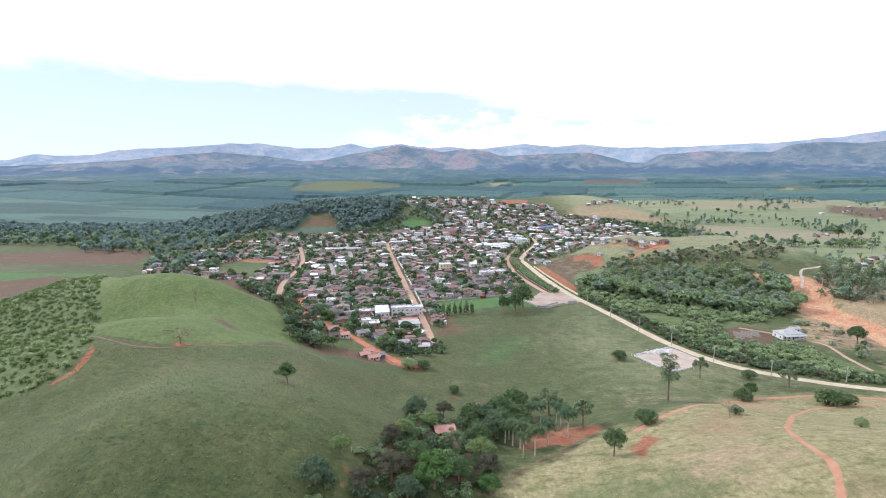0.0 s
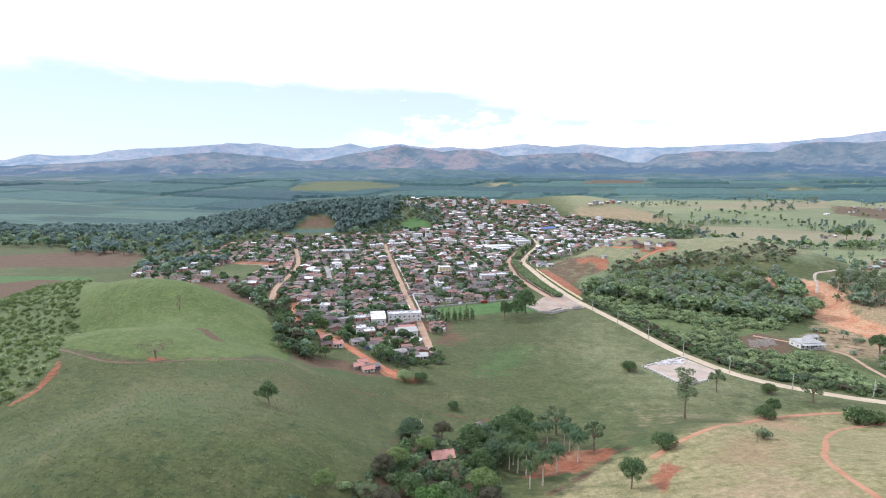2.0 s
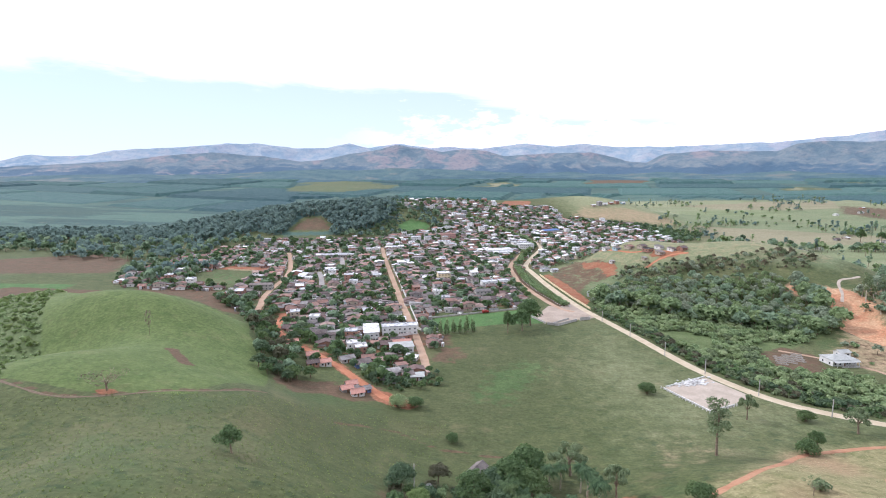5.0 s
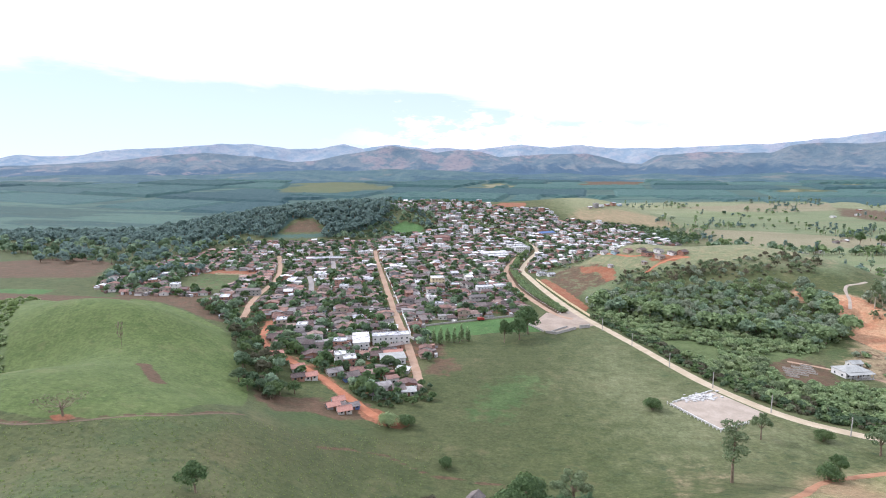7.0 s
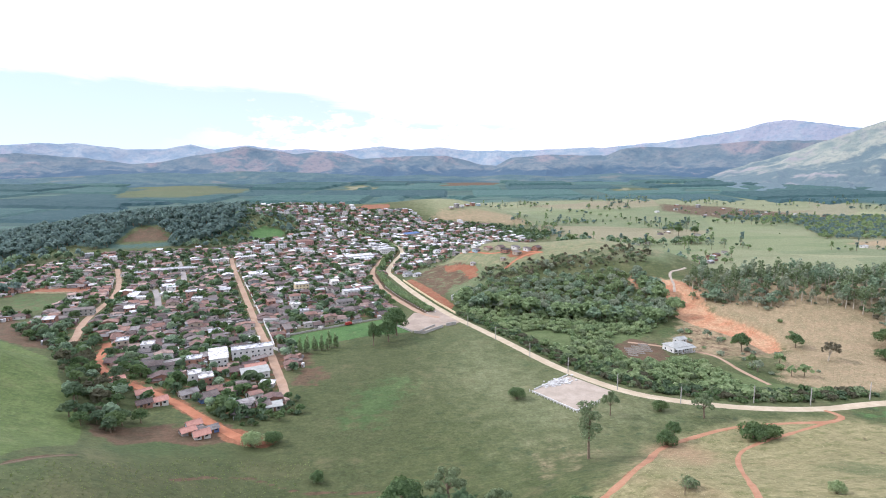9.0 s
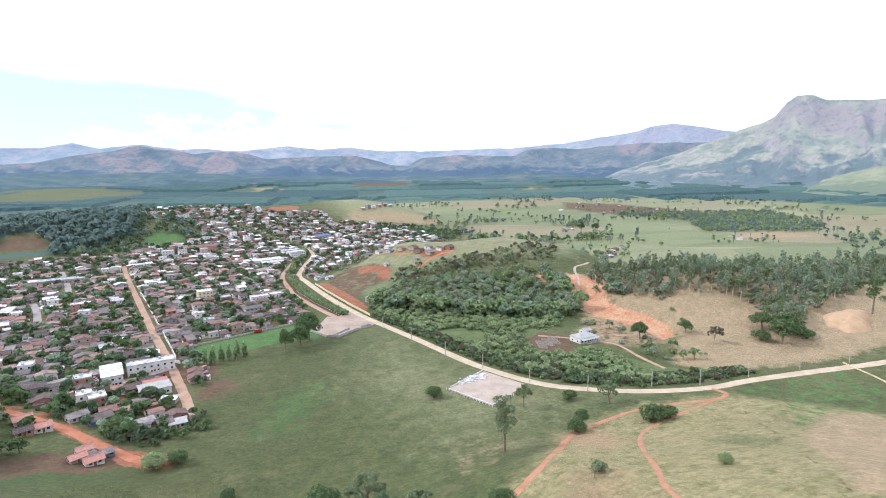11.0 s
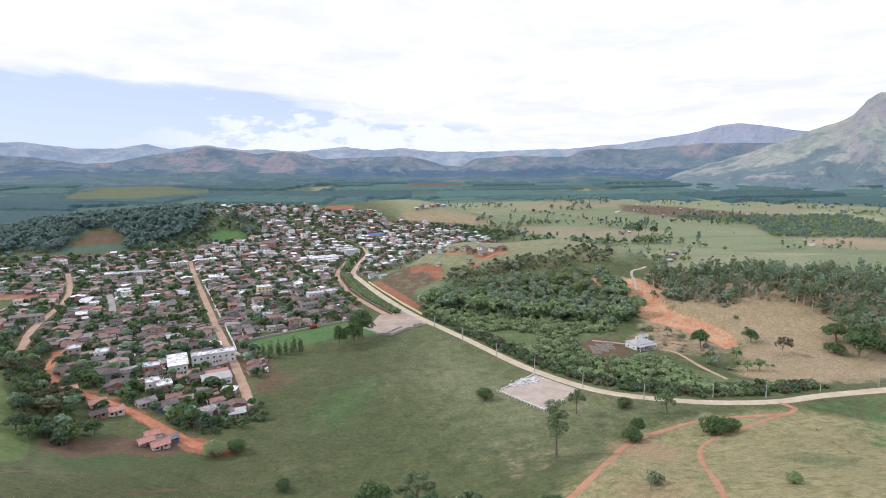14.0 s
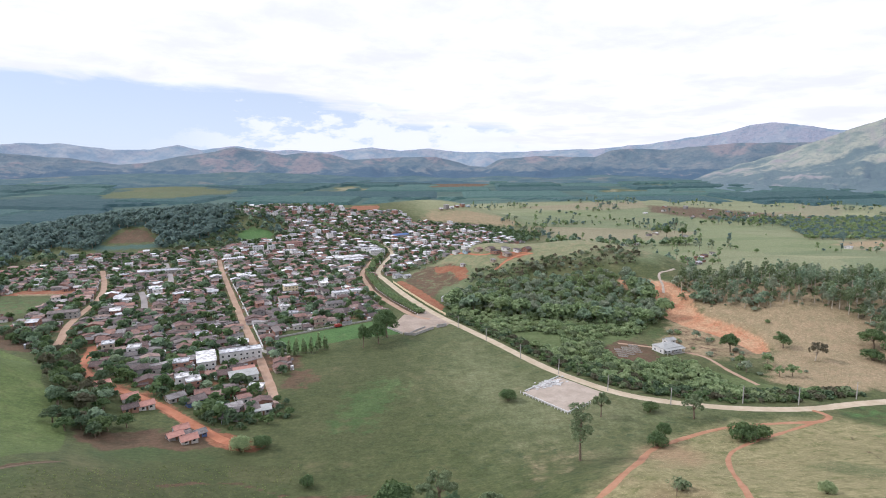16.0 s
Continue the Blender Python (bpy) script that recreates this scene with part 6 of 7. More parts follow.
def utility_pole():
    top = new("utility_pole")
    part("pole", Shape().tube([(0, 0, -0.8), (0, 0, 5), (0, 0, 9.9)], [0.3, 0.24, 0.17], 8).make("pole", M_CONCRETE, True), top)
    part("crossarm", Shape().box(-1.0, -0.07, 8.9, 1.0, 0.07, 9.05).make("crossarm", M_BARK), top)
    for x in (-0.9, 0, 0.9):
        part("insulator", Shape().tube([(x, 0, 9.05), (x, 0, 9.25)], [0.06, 0.05], 6).make("insulator", M_CONCRETE), top)
    return tagged(top, "pale concrete utility pole with a wooden crossarm", "utility pole", "poles along the road")


POLES = [(145, 391), (161, 359), (184, 333), (250, 315.5), (289, 315.5), (330, 312.5), (371, 308.5), (132, 424), (121, 467), (109, 505), (223, 325), (418, 304), (470, 297)]
first_pole = utility_pole()
first_pole.matrix_world = ground_pose(*POLES[0], 60)
for k, (px, py) in enumerate(POLES[1:]):
    copy_thing(first_pole, ground_pose(px, py, 60 - 5 * k))


def post_fence(line, gap):
    """White concrete posts with a rail along the front of the yard."""
    top = new("post_fence")
    post = Shape().box(-0.16, -0.16, -0.4, 0.16, 0.16, 1.5).box(-0.22, -0.22, 1.5, 0.22, 0.22, 1.62).make("post", M_WHITEWASH)
    for (ax, ay), (bx, by) in zip(line, line[1:]):
        n = int(math.hypot(bx - ax, by - ay) / gap)
        turn = math.atan2(by - ay, bx - ax)
        for i in range(n + 1):
            px, py = ax + (bx - ax) * i / n, ay + (by - ay) * i / n
            part("post", post, top).matrix_world = Matrix.Translation((px, py, hz(px, py))) @ Matrix.Rotation(turn, 4, "Z")
            if i < n:
                qx, qy = px + (bx - ax) / n / 2, py + (by - ay) / n / 2
                rail = Shape().box(-gap / 2 + 0.16, -0.06, 0.85, gap / 2 - 0.16, 0.06, 1.05).make("rail", M_CONCRETE)
                part("rail", rail, top).matrix_world = Matrix.Translation((qx, qy, hz(qx, qy))) @ Matrix.Rotation(turn, 4, "Z")
    return tagged(top, "row of white concrete posts round the gravel yard", "fence")


post_fence([(110.6, 368), (124.6, 335.8), (142.5, 345)], 2.2)


def rubble():
    rng = np.random.default_rng(3)
    s = Shape()
    for i in range(160):
        x, y = rng.normal(0, 5.5), rng.normal(0, 2.0)
        q = rng.uniform(0.25, 0.9)
        z = max(0, 1.3 - 0.16 * abs(x) - 0.4 * abs(y)) * rng.uniform(0.3, 1)
        s.box(x - q, y - q * 0.7, z - 0.5, x + q, y + q * 0.7, z + q * 0.6)
    ob = new("rubble_heap", s.make("rubble_heap", M_RUBBLE))
    ob.matrix_world = ground_pose(132, 377, 28)
    return tagged(ob, "heap of white rubble and blocks in the yard", "rubble", kind="stuff")


rubble()


def seed_beds():
    """Raised beds of a nursery beside the farmhouse."""
    for i in range(3):
        for j in range(4):
            ob = new("seed_bed")
            part("soil", Shape().box(-3.3, -0.88, -0.3, 3.3, 0.88, 0.5).make("soil", M_SOIL), ob)
            part("kerb", Shape().box(-3.4, -1.05, -0.3, 3.4, -0.9, 0.6).box(-3.4, 0.9, -0.3, 3.4, 1.05, 0.6).make("kerb", M_CONCRETE), ob)
            ob.matrix_world = ground_pose(203 + i * 7.4 + j * 1.6, 412 + j * 4.4 + i * 3.0, -32)
            tagged(ob, "pale concrete nursery bed with dark soil", "seed bed", "nursery beds")


seed_beds()


def truck():
    """A small red lorry parked beside the field wall."""
    top = new("truck")
    red = plain("red_paint", (150, 58, 50), (136, 50, 44), 1.0, 0.4)
    part("cargo_box", Shape().box(-2.6, -1.1, 0.9, 1.4, 1.1, 2.9).make("cargo_box", red), top)
    cab = part("cab", Shape().add([(1.5, -1.05, 0.7), (3.3, -1.05, 0.7), (3.3, 1.05, 0.7), (1.5, 1.05, 0.7), (1.5, -1.0, 2.5), (2.7, -0.95, 2.5), (2.7, 0.95, 2.5), (1.5, 1.0, 2.5), (3.3, -1.05, 1.5), (3.3, 1.05, 1.5)],
                                  [(0, 3, 2, 1), (4, 5, 6, 7), (5, 8, 9, 6), (8, 1, 2, 9), (0, 4, 7, 3)], []).add([(1.5, -1.05, 0.7), (3.3, -1.05, 0.7), (3.3, -1.05, 1.5), (2.7, -0.95, 2.5), (1.5, -1.0, 2.5)], [(0, 1, 2, 3)], [(0, 3, 4)])
               .add([(1.5, 1.05, 0.7), (3.3, 1.05, 0.7), (3.3, 1.05, 1.5), (2.7, 0.95, 2.5), (1.5, 1.0, 2.5)], [(3, 2, 1, 0)], [(4, 3, 0)]).make("cab", red), top)
    part("windscreen", Shape().slab((2.78, -0.85, 2.42), (3.3, -0.9, 1.55), (3.3, 0.9, 1.55), (2.78, 0.85, 2.42), 0.04).make("windscreen", M_WINDOW), cab)
    part("chassis", Shape().box(-2.6, -0.5, 0.55, 3.2, 0.5, 0.85).make("chassis", M_WINDOW), top)
    for x in (-1.7, 2.3):
        for y in (-0.95, 0.95):
            ring = [(0.45 * math.cos(a), 0.45 * math.sin(a)) for a in np.linspace(0, 2 * math.pi, 13)[:-1]]
            V = [(x + p, y - 0.14, 0.45 + q) for p, q in ring] + [(x + p, y + 0.14, 0.45 + q) for p, q in ring] + [(x, y - 0.14, 0.45), (x, y + 0.14, 0.45)]
            Q = [(k, (k + 1) % 12, 12 + (k + 1) % 12, 12 + k) for k in range(12)]
            T = [(24, (k + 1) % 12, k) for k in range(12)] + [(25, 12 + k, 12 + (k + 1) % 12) for k in range(12)]
            part("wheel", Shape().add(V, Q, T).make("wheel", M_WINDOW), top)
    top.matrix_world = ground_pose(13, 531, 24)
    return tagged(top, "small red lorry parked beside the field wall", "truck")


truck()
AVENUE_Y, AVENUE_X = [556, 577, 614, 669, 707, 760], [88, 82.5, 73, 63.5, 61, 60]
stone_mesh = Shape().tube([(0, 0, -0.2), (0, 0, 0.35), (0, 0, 0.62), (0, 0, 0.7)], [0.55, 0.55, 0.38, 0.1], 10).make("bollard", M_WHITEWASH, True)
for k in range(26):
    t = k / 25
    for side in (-1, 1):
        bollard = new("bollard", stone_mesh)
        by = 556 + 120 * t
        bx = float(np.interp(by, AVENUE_Y, AVENUE_X)) + side * 3.6
        bollard.location = (bx, by, hz(bx, by))
        tagged(bollard, "whitewashed round stone along the avenue", "bollard", "stones along the avenue")


# ---- vegetation ----
grove("woodland", "dense dark green woodland on the hill", scatter(WOOD_HILL, 5.6, 1, 0.5, 1.25), [("dark", 1, 420), ("broad", 2, 380), ("dark", 3, 420), ("sparse", 4, 300), ("bush", 5, 220)], [M_LEAF_DARK, M_LEAF, M_LEAF_DARK, M_LEAF_EUC, M_LEAF_EUC, M_LEAF], M_BARK)
UPPER_WOOD = [(150, 640), (171, 668), (200, 652), (240, 640), (280, 632), (320, 640), (345, 612), (318, 585), (296, 590), (240, 600), (190, 615)]
grove("hill_scrub", "thin grey-green scrub below the hill crest", scatter(UPPER_WOOD, 4.8, 71, 0.35, 0.85, 0.75, lambda x, y: on_roads(x, y, 5)), [("sparse", 72, 130), ("bush", 73, 120), ("broad", 74, 130)], [M_LEAF_EUC, M_LEAF_OLIVE, M_LEAF_DRY, M_LEAF_BROWN, M_LEAF_OLIVE], M_BARK)
grove("bank_bushes", "bushes and small trees above the red bank", scatter([(104, 745), (120, 735), (150, 748), (185, 735), (200, 760), (150, 805), (110, 795)], 7.0, 79, 0.4, 1.0, 0.55, lambda x, y: on_roads(x, y, 5)), [("bush", 76, 120), ("broad", 78, 130)], [M_LEAF, M_LEAF_EUC, M_LEAF_DARK], M_BARK)
grove("wood_edge", "mixed shrubs along the foot of the wood", scatter([(113, 566), (150, 540), (186, 508), (228, 480), (262, 472), (288, 484), (302, 545), (290, 548), (280, 492), (240, 488), (195, 516), (160, 548), (124, 580)], 4.0, 75, 0.7, 2.0, 0.85), [("bush", 76, 120), ("bush", 77, 120), ("broad", 78, 150)], [M_LEAF_DARK, M_LEAF, M_LEAF], M_BARK)
grove("banana_grove", "green banana plants and shrubs beside the road", scatter(BANANAS, 4.0, 2, 0.5, 1.6, 0.9, lambda x, y: on_roads(x, y, 16) | (inside(x, y, BEDS, 1) > 0.5) | (inside(x, y, [(141, 480), (165, 480), (180, 464), (174, 441), (155, 441), (138, 464)], 1) > 0.5)),
      [("bush", 5, 120), ("bush", 6, 120), ("scrub", 7, 90), ("scrub", 8, 90)], [M_LEAF, M_LEAF_BRIGHT, M_LEAF_OLIVE, M_LEAF, M_LEAF_BRIGHT], M_BARK)
grove("roadside_scrub", "low dark scrub on the bank beside the road", scatter([(108, 545), (120, 500), (132, 450), (146, 408), (158, 382), (171, 360), (188, 344), (219, 326), (262, 317), (300, 318), (300, 330), (262, 334), (226, 344), (198, 362), (180, 388), (160, 420), (146, 470), (124, 540)], 2.8, 46, 0.6, 1.25, 0.9, lambda x, y: on_roads(x, y, 6.0)), [("scrub", 47, 70), ("bush", 48, 80), ("scrub", 49, 70)], [M_LEAF_OLIVE, M_LEAF_NEAR, M_LEAF_TOWN, M_LEAF_BROWN], M_BARK)
grove("eucalyptus_wood", "open grey-green eucalyptus wood on the spur", scatter(RIGHT_WOOD, 7.2, 3, 0.6, 1.4, 0.85), [("euc", 8, 240), ("euc", 9, 240), ("broad", 10, 220), ("euc", 11, 240), ("sparse", 12, 200), ("broad", 13, 220)],
      [M_LEAF_EUC, M_LEAF_OLIVE, M_LEAF_EUC, M_LEAF_OLIVE, M_LEAF_DARK], M_BARK_PALE)
grove("scrub", "yellow-green thicket on the hillside", scatter(BRUSH, 4.0, 4, 0.4, 1.05, 0.88, lambda x, y: near_line(x, y, [(-178, 246), (-174, 228), (-178, 221)], 3, 0.5) > 0.5), [("scrub", 13, 55), ("bush", 14, 90), ("scrub", 15, 55), ("scrub", 16, 55)], [M_LEAF_SOFT, M_LEAF_SOFT, M_LEAF_SOFT, M_LEAF_BRIGHT], M_BARK)
grove("undergrowth", "grey-green shrubs under the eucalyptus", scatter(RIGHT_WOOD, 6.6, 33, 0.5, 1.3, 0.6), [("bush", 134, 110), ("scrub", 135, 80)],
      [M_LEAF_EUC, M_LEAF_OLIVE, M_LEAF_DRY], M_BARK)
FAR_WOOD = [(-1150, 1150), (-980, 1060), (-650, 990), (-480, 985), (-400, 1040), (-345, 1005), (-230, 1015), (-150, 1100), (-175, 1330), (-300, 1400), (-500, 1330), (-620, 1110)]
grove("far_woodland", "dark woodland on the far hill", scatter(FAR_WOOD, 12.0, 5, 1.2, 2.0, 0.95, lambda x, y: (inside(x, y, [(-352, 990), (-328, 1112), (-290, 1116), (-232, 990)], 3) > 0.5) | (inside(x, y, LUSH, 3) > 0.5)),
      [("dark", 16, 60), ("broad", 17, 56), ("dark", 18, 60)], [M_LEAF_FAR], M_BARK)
SIDE_WOOD = [(-150, 1000), (-240, 1010), (-170, 1100), (-175, 1290), (-140, 1330), (-150, 1200), (-72, 1165), (-50, 1120), (-72, 1064), (-112, 1050)]
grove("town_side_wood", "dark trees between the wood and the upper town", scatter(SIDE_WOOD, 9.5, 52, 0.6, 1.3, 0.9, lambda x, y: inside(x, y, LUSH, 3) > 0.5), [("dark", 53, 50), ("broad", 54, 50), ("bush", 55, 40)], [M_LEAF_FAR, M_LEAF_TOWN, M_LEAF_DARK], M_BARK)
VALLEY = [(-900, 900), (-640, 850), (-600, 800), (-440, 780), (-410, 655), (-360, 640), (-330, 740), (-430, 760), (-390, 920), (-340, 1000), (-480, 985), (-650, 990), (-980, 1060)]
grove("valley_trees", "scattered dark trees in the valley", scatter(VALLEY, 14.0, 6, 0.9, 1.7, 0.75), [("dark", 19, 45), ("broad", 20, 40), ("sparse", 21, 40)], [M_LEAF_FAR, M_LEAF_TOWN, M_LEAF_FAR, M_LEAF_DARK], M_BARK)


def town_trees():
    P = np.array([(p[0], p[1]) for p in PLOTS] + [(s[0], s[1]) for s in SPECIAL])

    def blocked(x, y):
        hit = on_roads(x, y, 6.5)
        for q in (GREEN_FIELD, PAVED, PITCH, RED_FACE, RED_LOT):
            hit |= inside(x, y, q, 1) > 0.4
        for i in range(len(x)):
            if not hit[i] and ((P[:, 0] - x[i]) ** 2 + (P[:, 1] - y[i]) ** 2).min() < 19:
                hit[i] = True
        for s in SPECIAL:
            hit |= np.hypot(x - s[0], y - s[1]) < max(s[3][0], s[3][1]) * 0.55
        return hit
    near = scatter(TOWN, 4.9, 7, 0.3, 0.95, 0.9, blocked)
    near = [p for p in near if noise.noise((p[0] * 0.03, p[1] * 0.03, 2.0)) + 0.6 * noise.noise((p[0] * 0.11, p[1] * 0.11, 5.0)) > -0.45 - 0.5 * max(0.0, min(1.0, (540 - p[1]) / 100))]
    grove("town_trees", "dark garden trees and shrubs between the houses", near, [("broad", 22, 38), ("dark", 23, 38), ("bush", 24, 28), ("broad", 25, 38), ("bush", 26, 28)], [M_LEAF_TOWN, M_LEAF_NEAR, M_LEAF_TOWN, M_LEAF_NEAR, M_LEAF_DARK], M_BARK)


town_trees()
TREE_LINE = [(955, 1284), (1119, 1235), (1345, 1140), (1215, 890), (1102, 835), (890, 915), (1034, 1103)]
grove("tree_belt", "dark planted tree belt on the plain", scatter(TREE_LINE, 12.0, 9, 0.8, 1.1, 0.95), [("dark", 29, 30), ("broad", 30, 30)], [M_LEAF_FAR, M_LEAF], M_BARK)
PLAIN = [(420, 860), (330, 1150), (420, 1700), (900, 2000), (1600, 1500), (1500, 700), (900, 560), (560, 720)]


def tree_line(line, gap, seed, lo, hi):
    """Places along a field edge."""
    rng = np.random.default_rng(seed)
    out = []
    for (ax, ay), (bx, by) in zip(line, line[1:]):
        n = int(math.hypot(bx - ax, by - ay) / gap)
        for i in range(n):
            t = (i + rng.uniform(-0.4, 0.4)) / n
            if rng.random() < 0.85:
                out.append((ax + (bx - ax) * t + rng.normal(0, 5), ay + (by - ay) * t + rng.normal(0, 5), rng.uniform(lo, hi)))
    return out


FIELD_EDGES = tree_line([(952, 1437), (1023, 1321), (1056, 1184)], 13, 201, 0.5, 1.1) + tree_line([(1023, 761), (963, 654), (934, 585)], 11, 202, 0.6, 1.3) + tree_line([(420, 1118), (480, 1000), (558, 892)], 12, 203, 0.6, 1.4)
FIELD_EDGES += tree_line([(699, 997), (650, 880), (681, 753)], 13, 204, 0.5, 1.1) + tree_line([(677, 1562), (743, 1316), (760, 1200)], 15, 205, 0.6, 1.2) + tree_line([(899, 1214), (1003, 1109)], 8, 206, 0.8, 1.1) + tree_line([(1425, 1469), (1629, 1221)], 16, 207, 0.6, 1.2)
grove("field_edge_trees", "rows of trees along the field edges of the plain", FIELD_EDGES, [("broad", 208, 60), ("dark", 209, 60), ("euc", 210, 60)], [M_LEAF_FAR, M_LEAF, M_LEAF_TOWN], M_BARK)


def clustered(places, seed):
    """Leaves the open stretches bare."""
    return [p for p in places if noise.noise((p[0] * 0.006, p[1] * 0.006, seed)) + 0.35 * noise.noise((p[0] * 0.03, p[1] * 0.03, seed + 3.0)) > 0.19]


grove("pasture_trees", "single trees and clumps over the far pasture", clustered(scatter(PLAIN, 17.0, 10, 0.4, 1.25, 0.6), 4.0), [("broad", 31, 60), ("euc", 32, 60), ("dark", 33, 60)], [M_LEAF_FAR, M_LEAF, M_LEAF_EUC], M_BARK)
HEDGE_ROW = [(380, 960), (520, 905), (640, 900), (640, 925), (520, 930), (400, 990)]
CLUMPS = scatter([(980, 690), (1060, 765), (1200, 730), (1100, 630)], 15, 91, 0.7, 1.4, 0.6) + scatter([(470, 700), (540, 700), (575, 790), (480, 790)], 13, 92, 0.5, 1.1, 0.55) + scatter([(870, 850), (1040, 880), (1020, 800), (900, 790)], 20, 93, 0.4, 0.9, 0.5) + scatter([(700, 1090), (860, 1230), (840, 1250), (680, 1110)], 13, 94, 0.6, 1.3, 0.7) + scatter([(480, 1180), (640, 1300), (630, 1330), (470, 1215)], 14, 95, 0.5, 1.2, 0.6)
grove("tree_clumps", "clumps of trees round the hamlets on the plain", CLUMPS, [("broad", 96, 60), ("dark", 97, 60), ("euc", 98, 60)], [M_LEAF_FAR, M_LEAF, M_LEAF_DARK], M_BARK)
grove("tree_row", "row of dark trees behind the hill", scatter(HEDGE_ROW, 12.0, 11, 0.9, 1.9, 0.75), [("broad", 34, 60), ("dark", 35, 60)], [M_LEAF_DARK, M_LEAF], M_BARK)
grove("slope_bushes", "low bushes round the cut bank", scatter([(262, 452), (288, 470), (290, 400), (330, 395), (345, 440), (330, 500), (352, 470), (300, 350), (250, 350)], 9, 12, 0.5, 1.2, 0.42, lambda x, y: on_roads(x, y, 5) | (inside(x, y, CUT, 1) > 0.5) | (np.hypot(x - 243, y - 418) < 17) | (inside(x, y, BEDS, 1) > 0.5)),
      [("bush", 36, 110), ("sparse", 37, 110), ("bush", 38, 110)], [M_LEAF, M_LEAF_EUC], M_BARK)
EDGE_TREES = [(-104, 357), (-98, 352), (-92, 358), (-108, 350), (-99, 345), (-120, 352), (-104, 356), (-126, 372), (-112, 392), (-136, 404), (-108, 376), (-120, 412), (-146, 440), (-142, 424), (-156, 460), (-170, 478), (-112, 344), (-215, 540), (-228, 545), (-240, 560),
              (-252, 575), (-200, 520)]
for k, (tx, ty) in enumerate(EDGE_TREES):
    plant(("dark", "broad")[k % 2], 40 + k % 3, (M_LEAF_NEAR, M_LEAF_TOWN)[k % 2], M_BARK, "dark leafy tree at the edge of town", tx, ty, 0.75 + 0.4 * ((k * 37) % 10) / 10, 1.2, group="trees at the edge of town", cards=900)

EDGE_BAND = [(-98, 340), (-112, 348), (-134, 384), (-160, 436), (-185, 492), (-215, 530), (-250, 572), (-246, 590), (-205, 548), (-170, 500), (-140, 440), (-112, 396), (-106, 366)]
grove("edge_thicket", "tangled trees and shrubs along the edge of town", scatter(EDGE_BAND, 4.6, 81, 0.4, 1.1, 0.8, lambda x, y: on_roads(x, y, 4.5) | (inside(x, y, [(-112, 372), (-100, 396), (-60, 404), (-60, 336), (-90, 334)], 1) > 0.5)), [("bush", 82, 120), ("broad", 83, 150), ("dark", 84, 150), ("scrub", 85, 80)], [M_LEAF_TOWN, M_LEAF_DARK, M_LEAF_NEAR, M_LEAF_BROWN], M_BARK)
grove("street_end_thicket", "dark shrubs and gardens at the end of the street", scatter([(-62, 356), (-45, 352), (-16, 366), (-20, 384), (-36, 392), (-60, 384), (-72, 372)], 4.2, 86, 0.4, 0.95, 0.8, lambda x, y: on_roads(x, y, 4.5) | (np.hypot(x + 32, y - 375) < 5.5) | (np.hypot((x + 64) / 12, (y - 350) / 12) < 1) | (np.hypot(x + 47, y - 381) < 5.5)), [("bush", 87, 120), ("broad", 88, 140), ("bush", 89, 120)], [M_LEAF_NEAR, M_LEAF_TOWN, M_LEAF_TOWN, M_LEAF_NEAR], M_BARK)
# single trees
plant("dark", 51, M_LEAF_NEAR, M_BARK, "lone round-crowned tree in the pasture", -75, 219, 1.08)
plant("bare", 52, M_LEAF_DRY, M_BARK, "half-bare spreading tree over red soil", -140, 255, 1.7, 1.35, cards=320)
plant("bare", 53, M_LEAF_DRY, M_BARK, "thin dead tree standing in the pasture", -184, 355, 2.9, 0.22, cards=24)
plant("bare", 54, M_LEAF_OLIVE, M_BARK, "small spindly tree in the pasture", -206, 470, 1.5, 0.6, cards=100)
plant("euc", 55, M_LEAF_OLIVE, M_BARK, "tall eucalyptus with a bare lower trunk", 105, 284, 1.55, 1.3, cards=2200)
plant("sparse", 56, M_LEAF_OLIVE, M_BARK, "thin grey-green tree beside the gravel yard", 140, 329, 1.75, 0.7)
plant("bush", 57, M_LEAF_NEAR, M_BARK, "dense dark bush beside the red track", 146, 290, 2.2, 0.95, category="bush", name="bush")
plant("broad", 58, M_LEAF_NEAR, M_BARK, "small leafy tree leaning over the track", 153, 294, 1.2, 0.8)
plant("bush", 59, M_LEAF_NEAR, M_BARK, "wide green bush on the dry hill", 187, 285, 2.8, 1.0, category="bush", name="bush", cards=1800)
plant("bush", 60, M_LEAF_NEAR, M_BARK, "second lobe of green bush on the dry hill", 195, 284, 2.2, 1.0, category="bush", name="bush", cards=700)
plant("sparse", 61, M_LEAF_OLIVE, M_BARK, "light open tree beside the road", 184, 314, 1.6, 1.05)
plant("bush", 62, M_LEAF_NEAR, M_BARK, "dark low bush beside the road", 168, 328, 1.9, category="bush", name="bush")
plant("bush", 63, M_LEAF_NEAR, M_BARK, "round dark bush at the track's end", 77, 233, 2.2, 0.95, category="bush", name="bush")
plant("broad", 64, M_LEAF_NEAR, M_BARK, "spreading tree on the dry slope", 55, 201, 1.35, 0.85)
plant("bare", 65, M_LEAF_OLIVE, M_BARK, "thin sapling on the dry hill", 109, 227, 1.3, 0.7, cards=160)
plant("bush", 66, M_LEAF_BRIGHT, M_BARK, "bright green bush on the dry hill", 152, 213, 1.35, 0.85, category="bush", name="bush")
plant("bush", 67, M_LEAF_OLIVE, M_BARK, "pale scrubby bush on the dry hill", 113, 230, 1.3, 0.9, category="bush", name="bush", cards=260)
plant("bush", 68, M_LEAF_NEAR, M_BARK, "dark bush in the meadow", 100, 360, 2.2, 1.0, category="bush", name="bush")
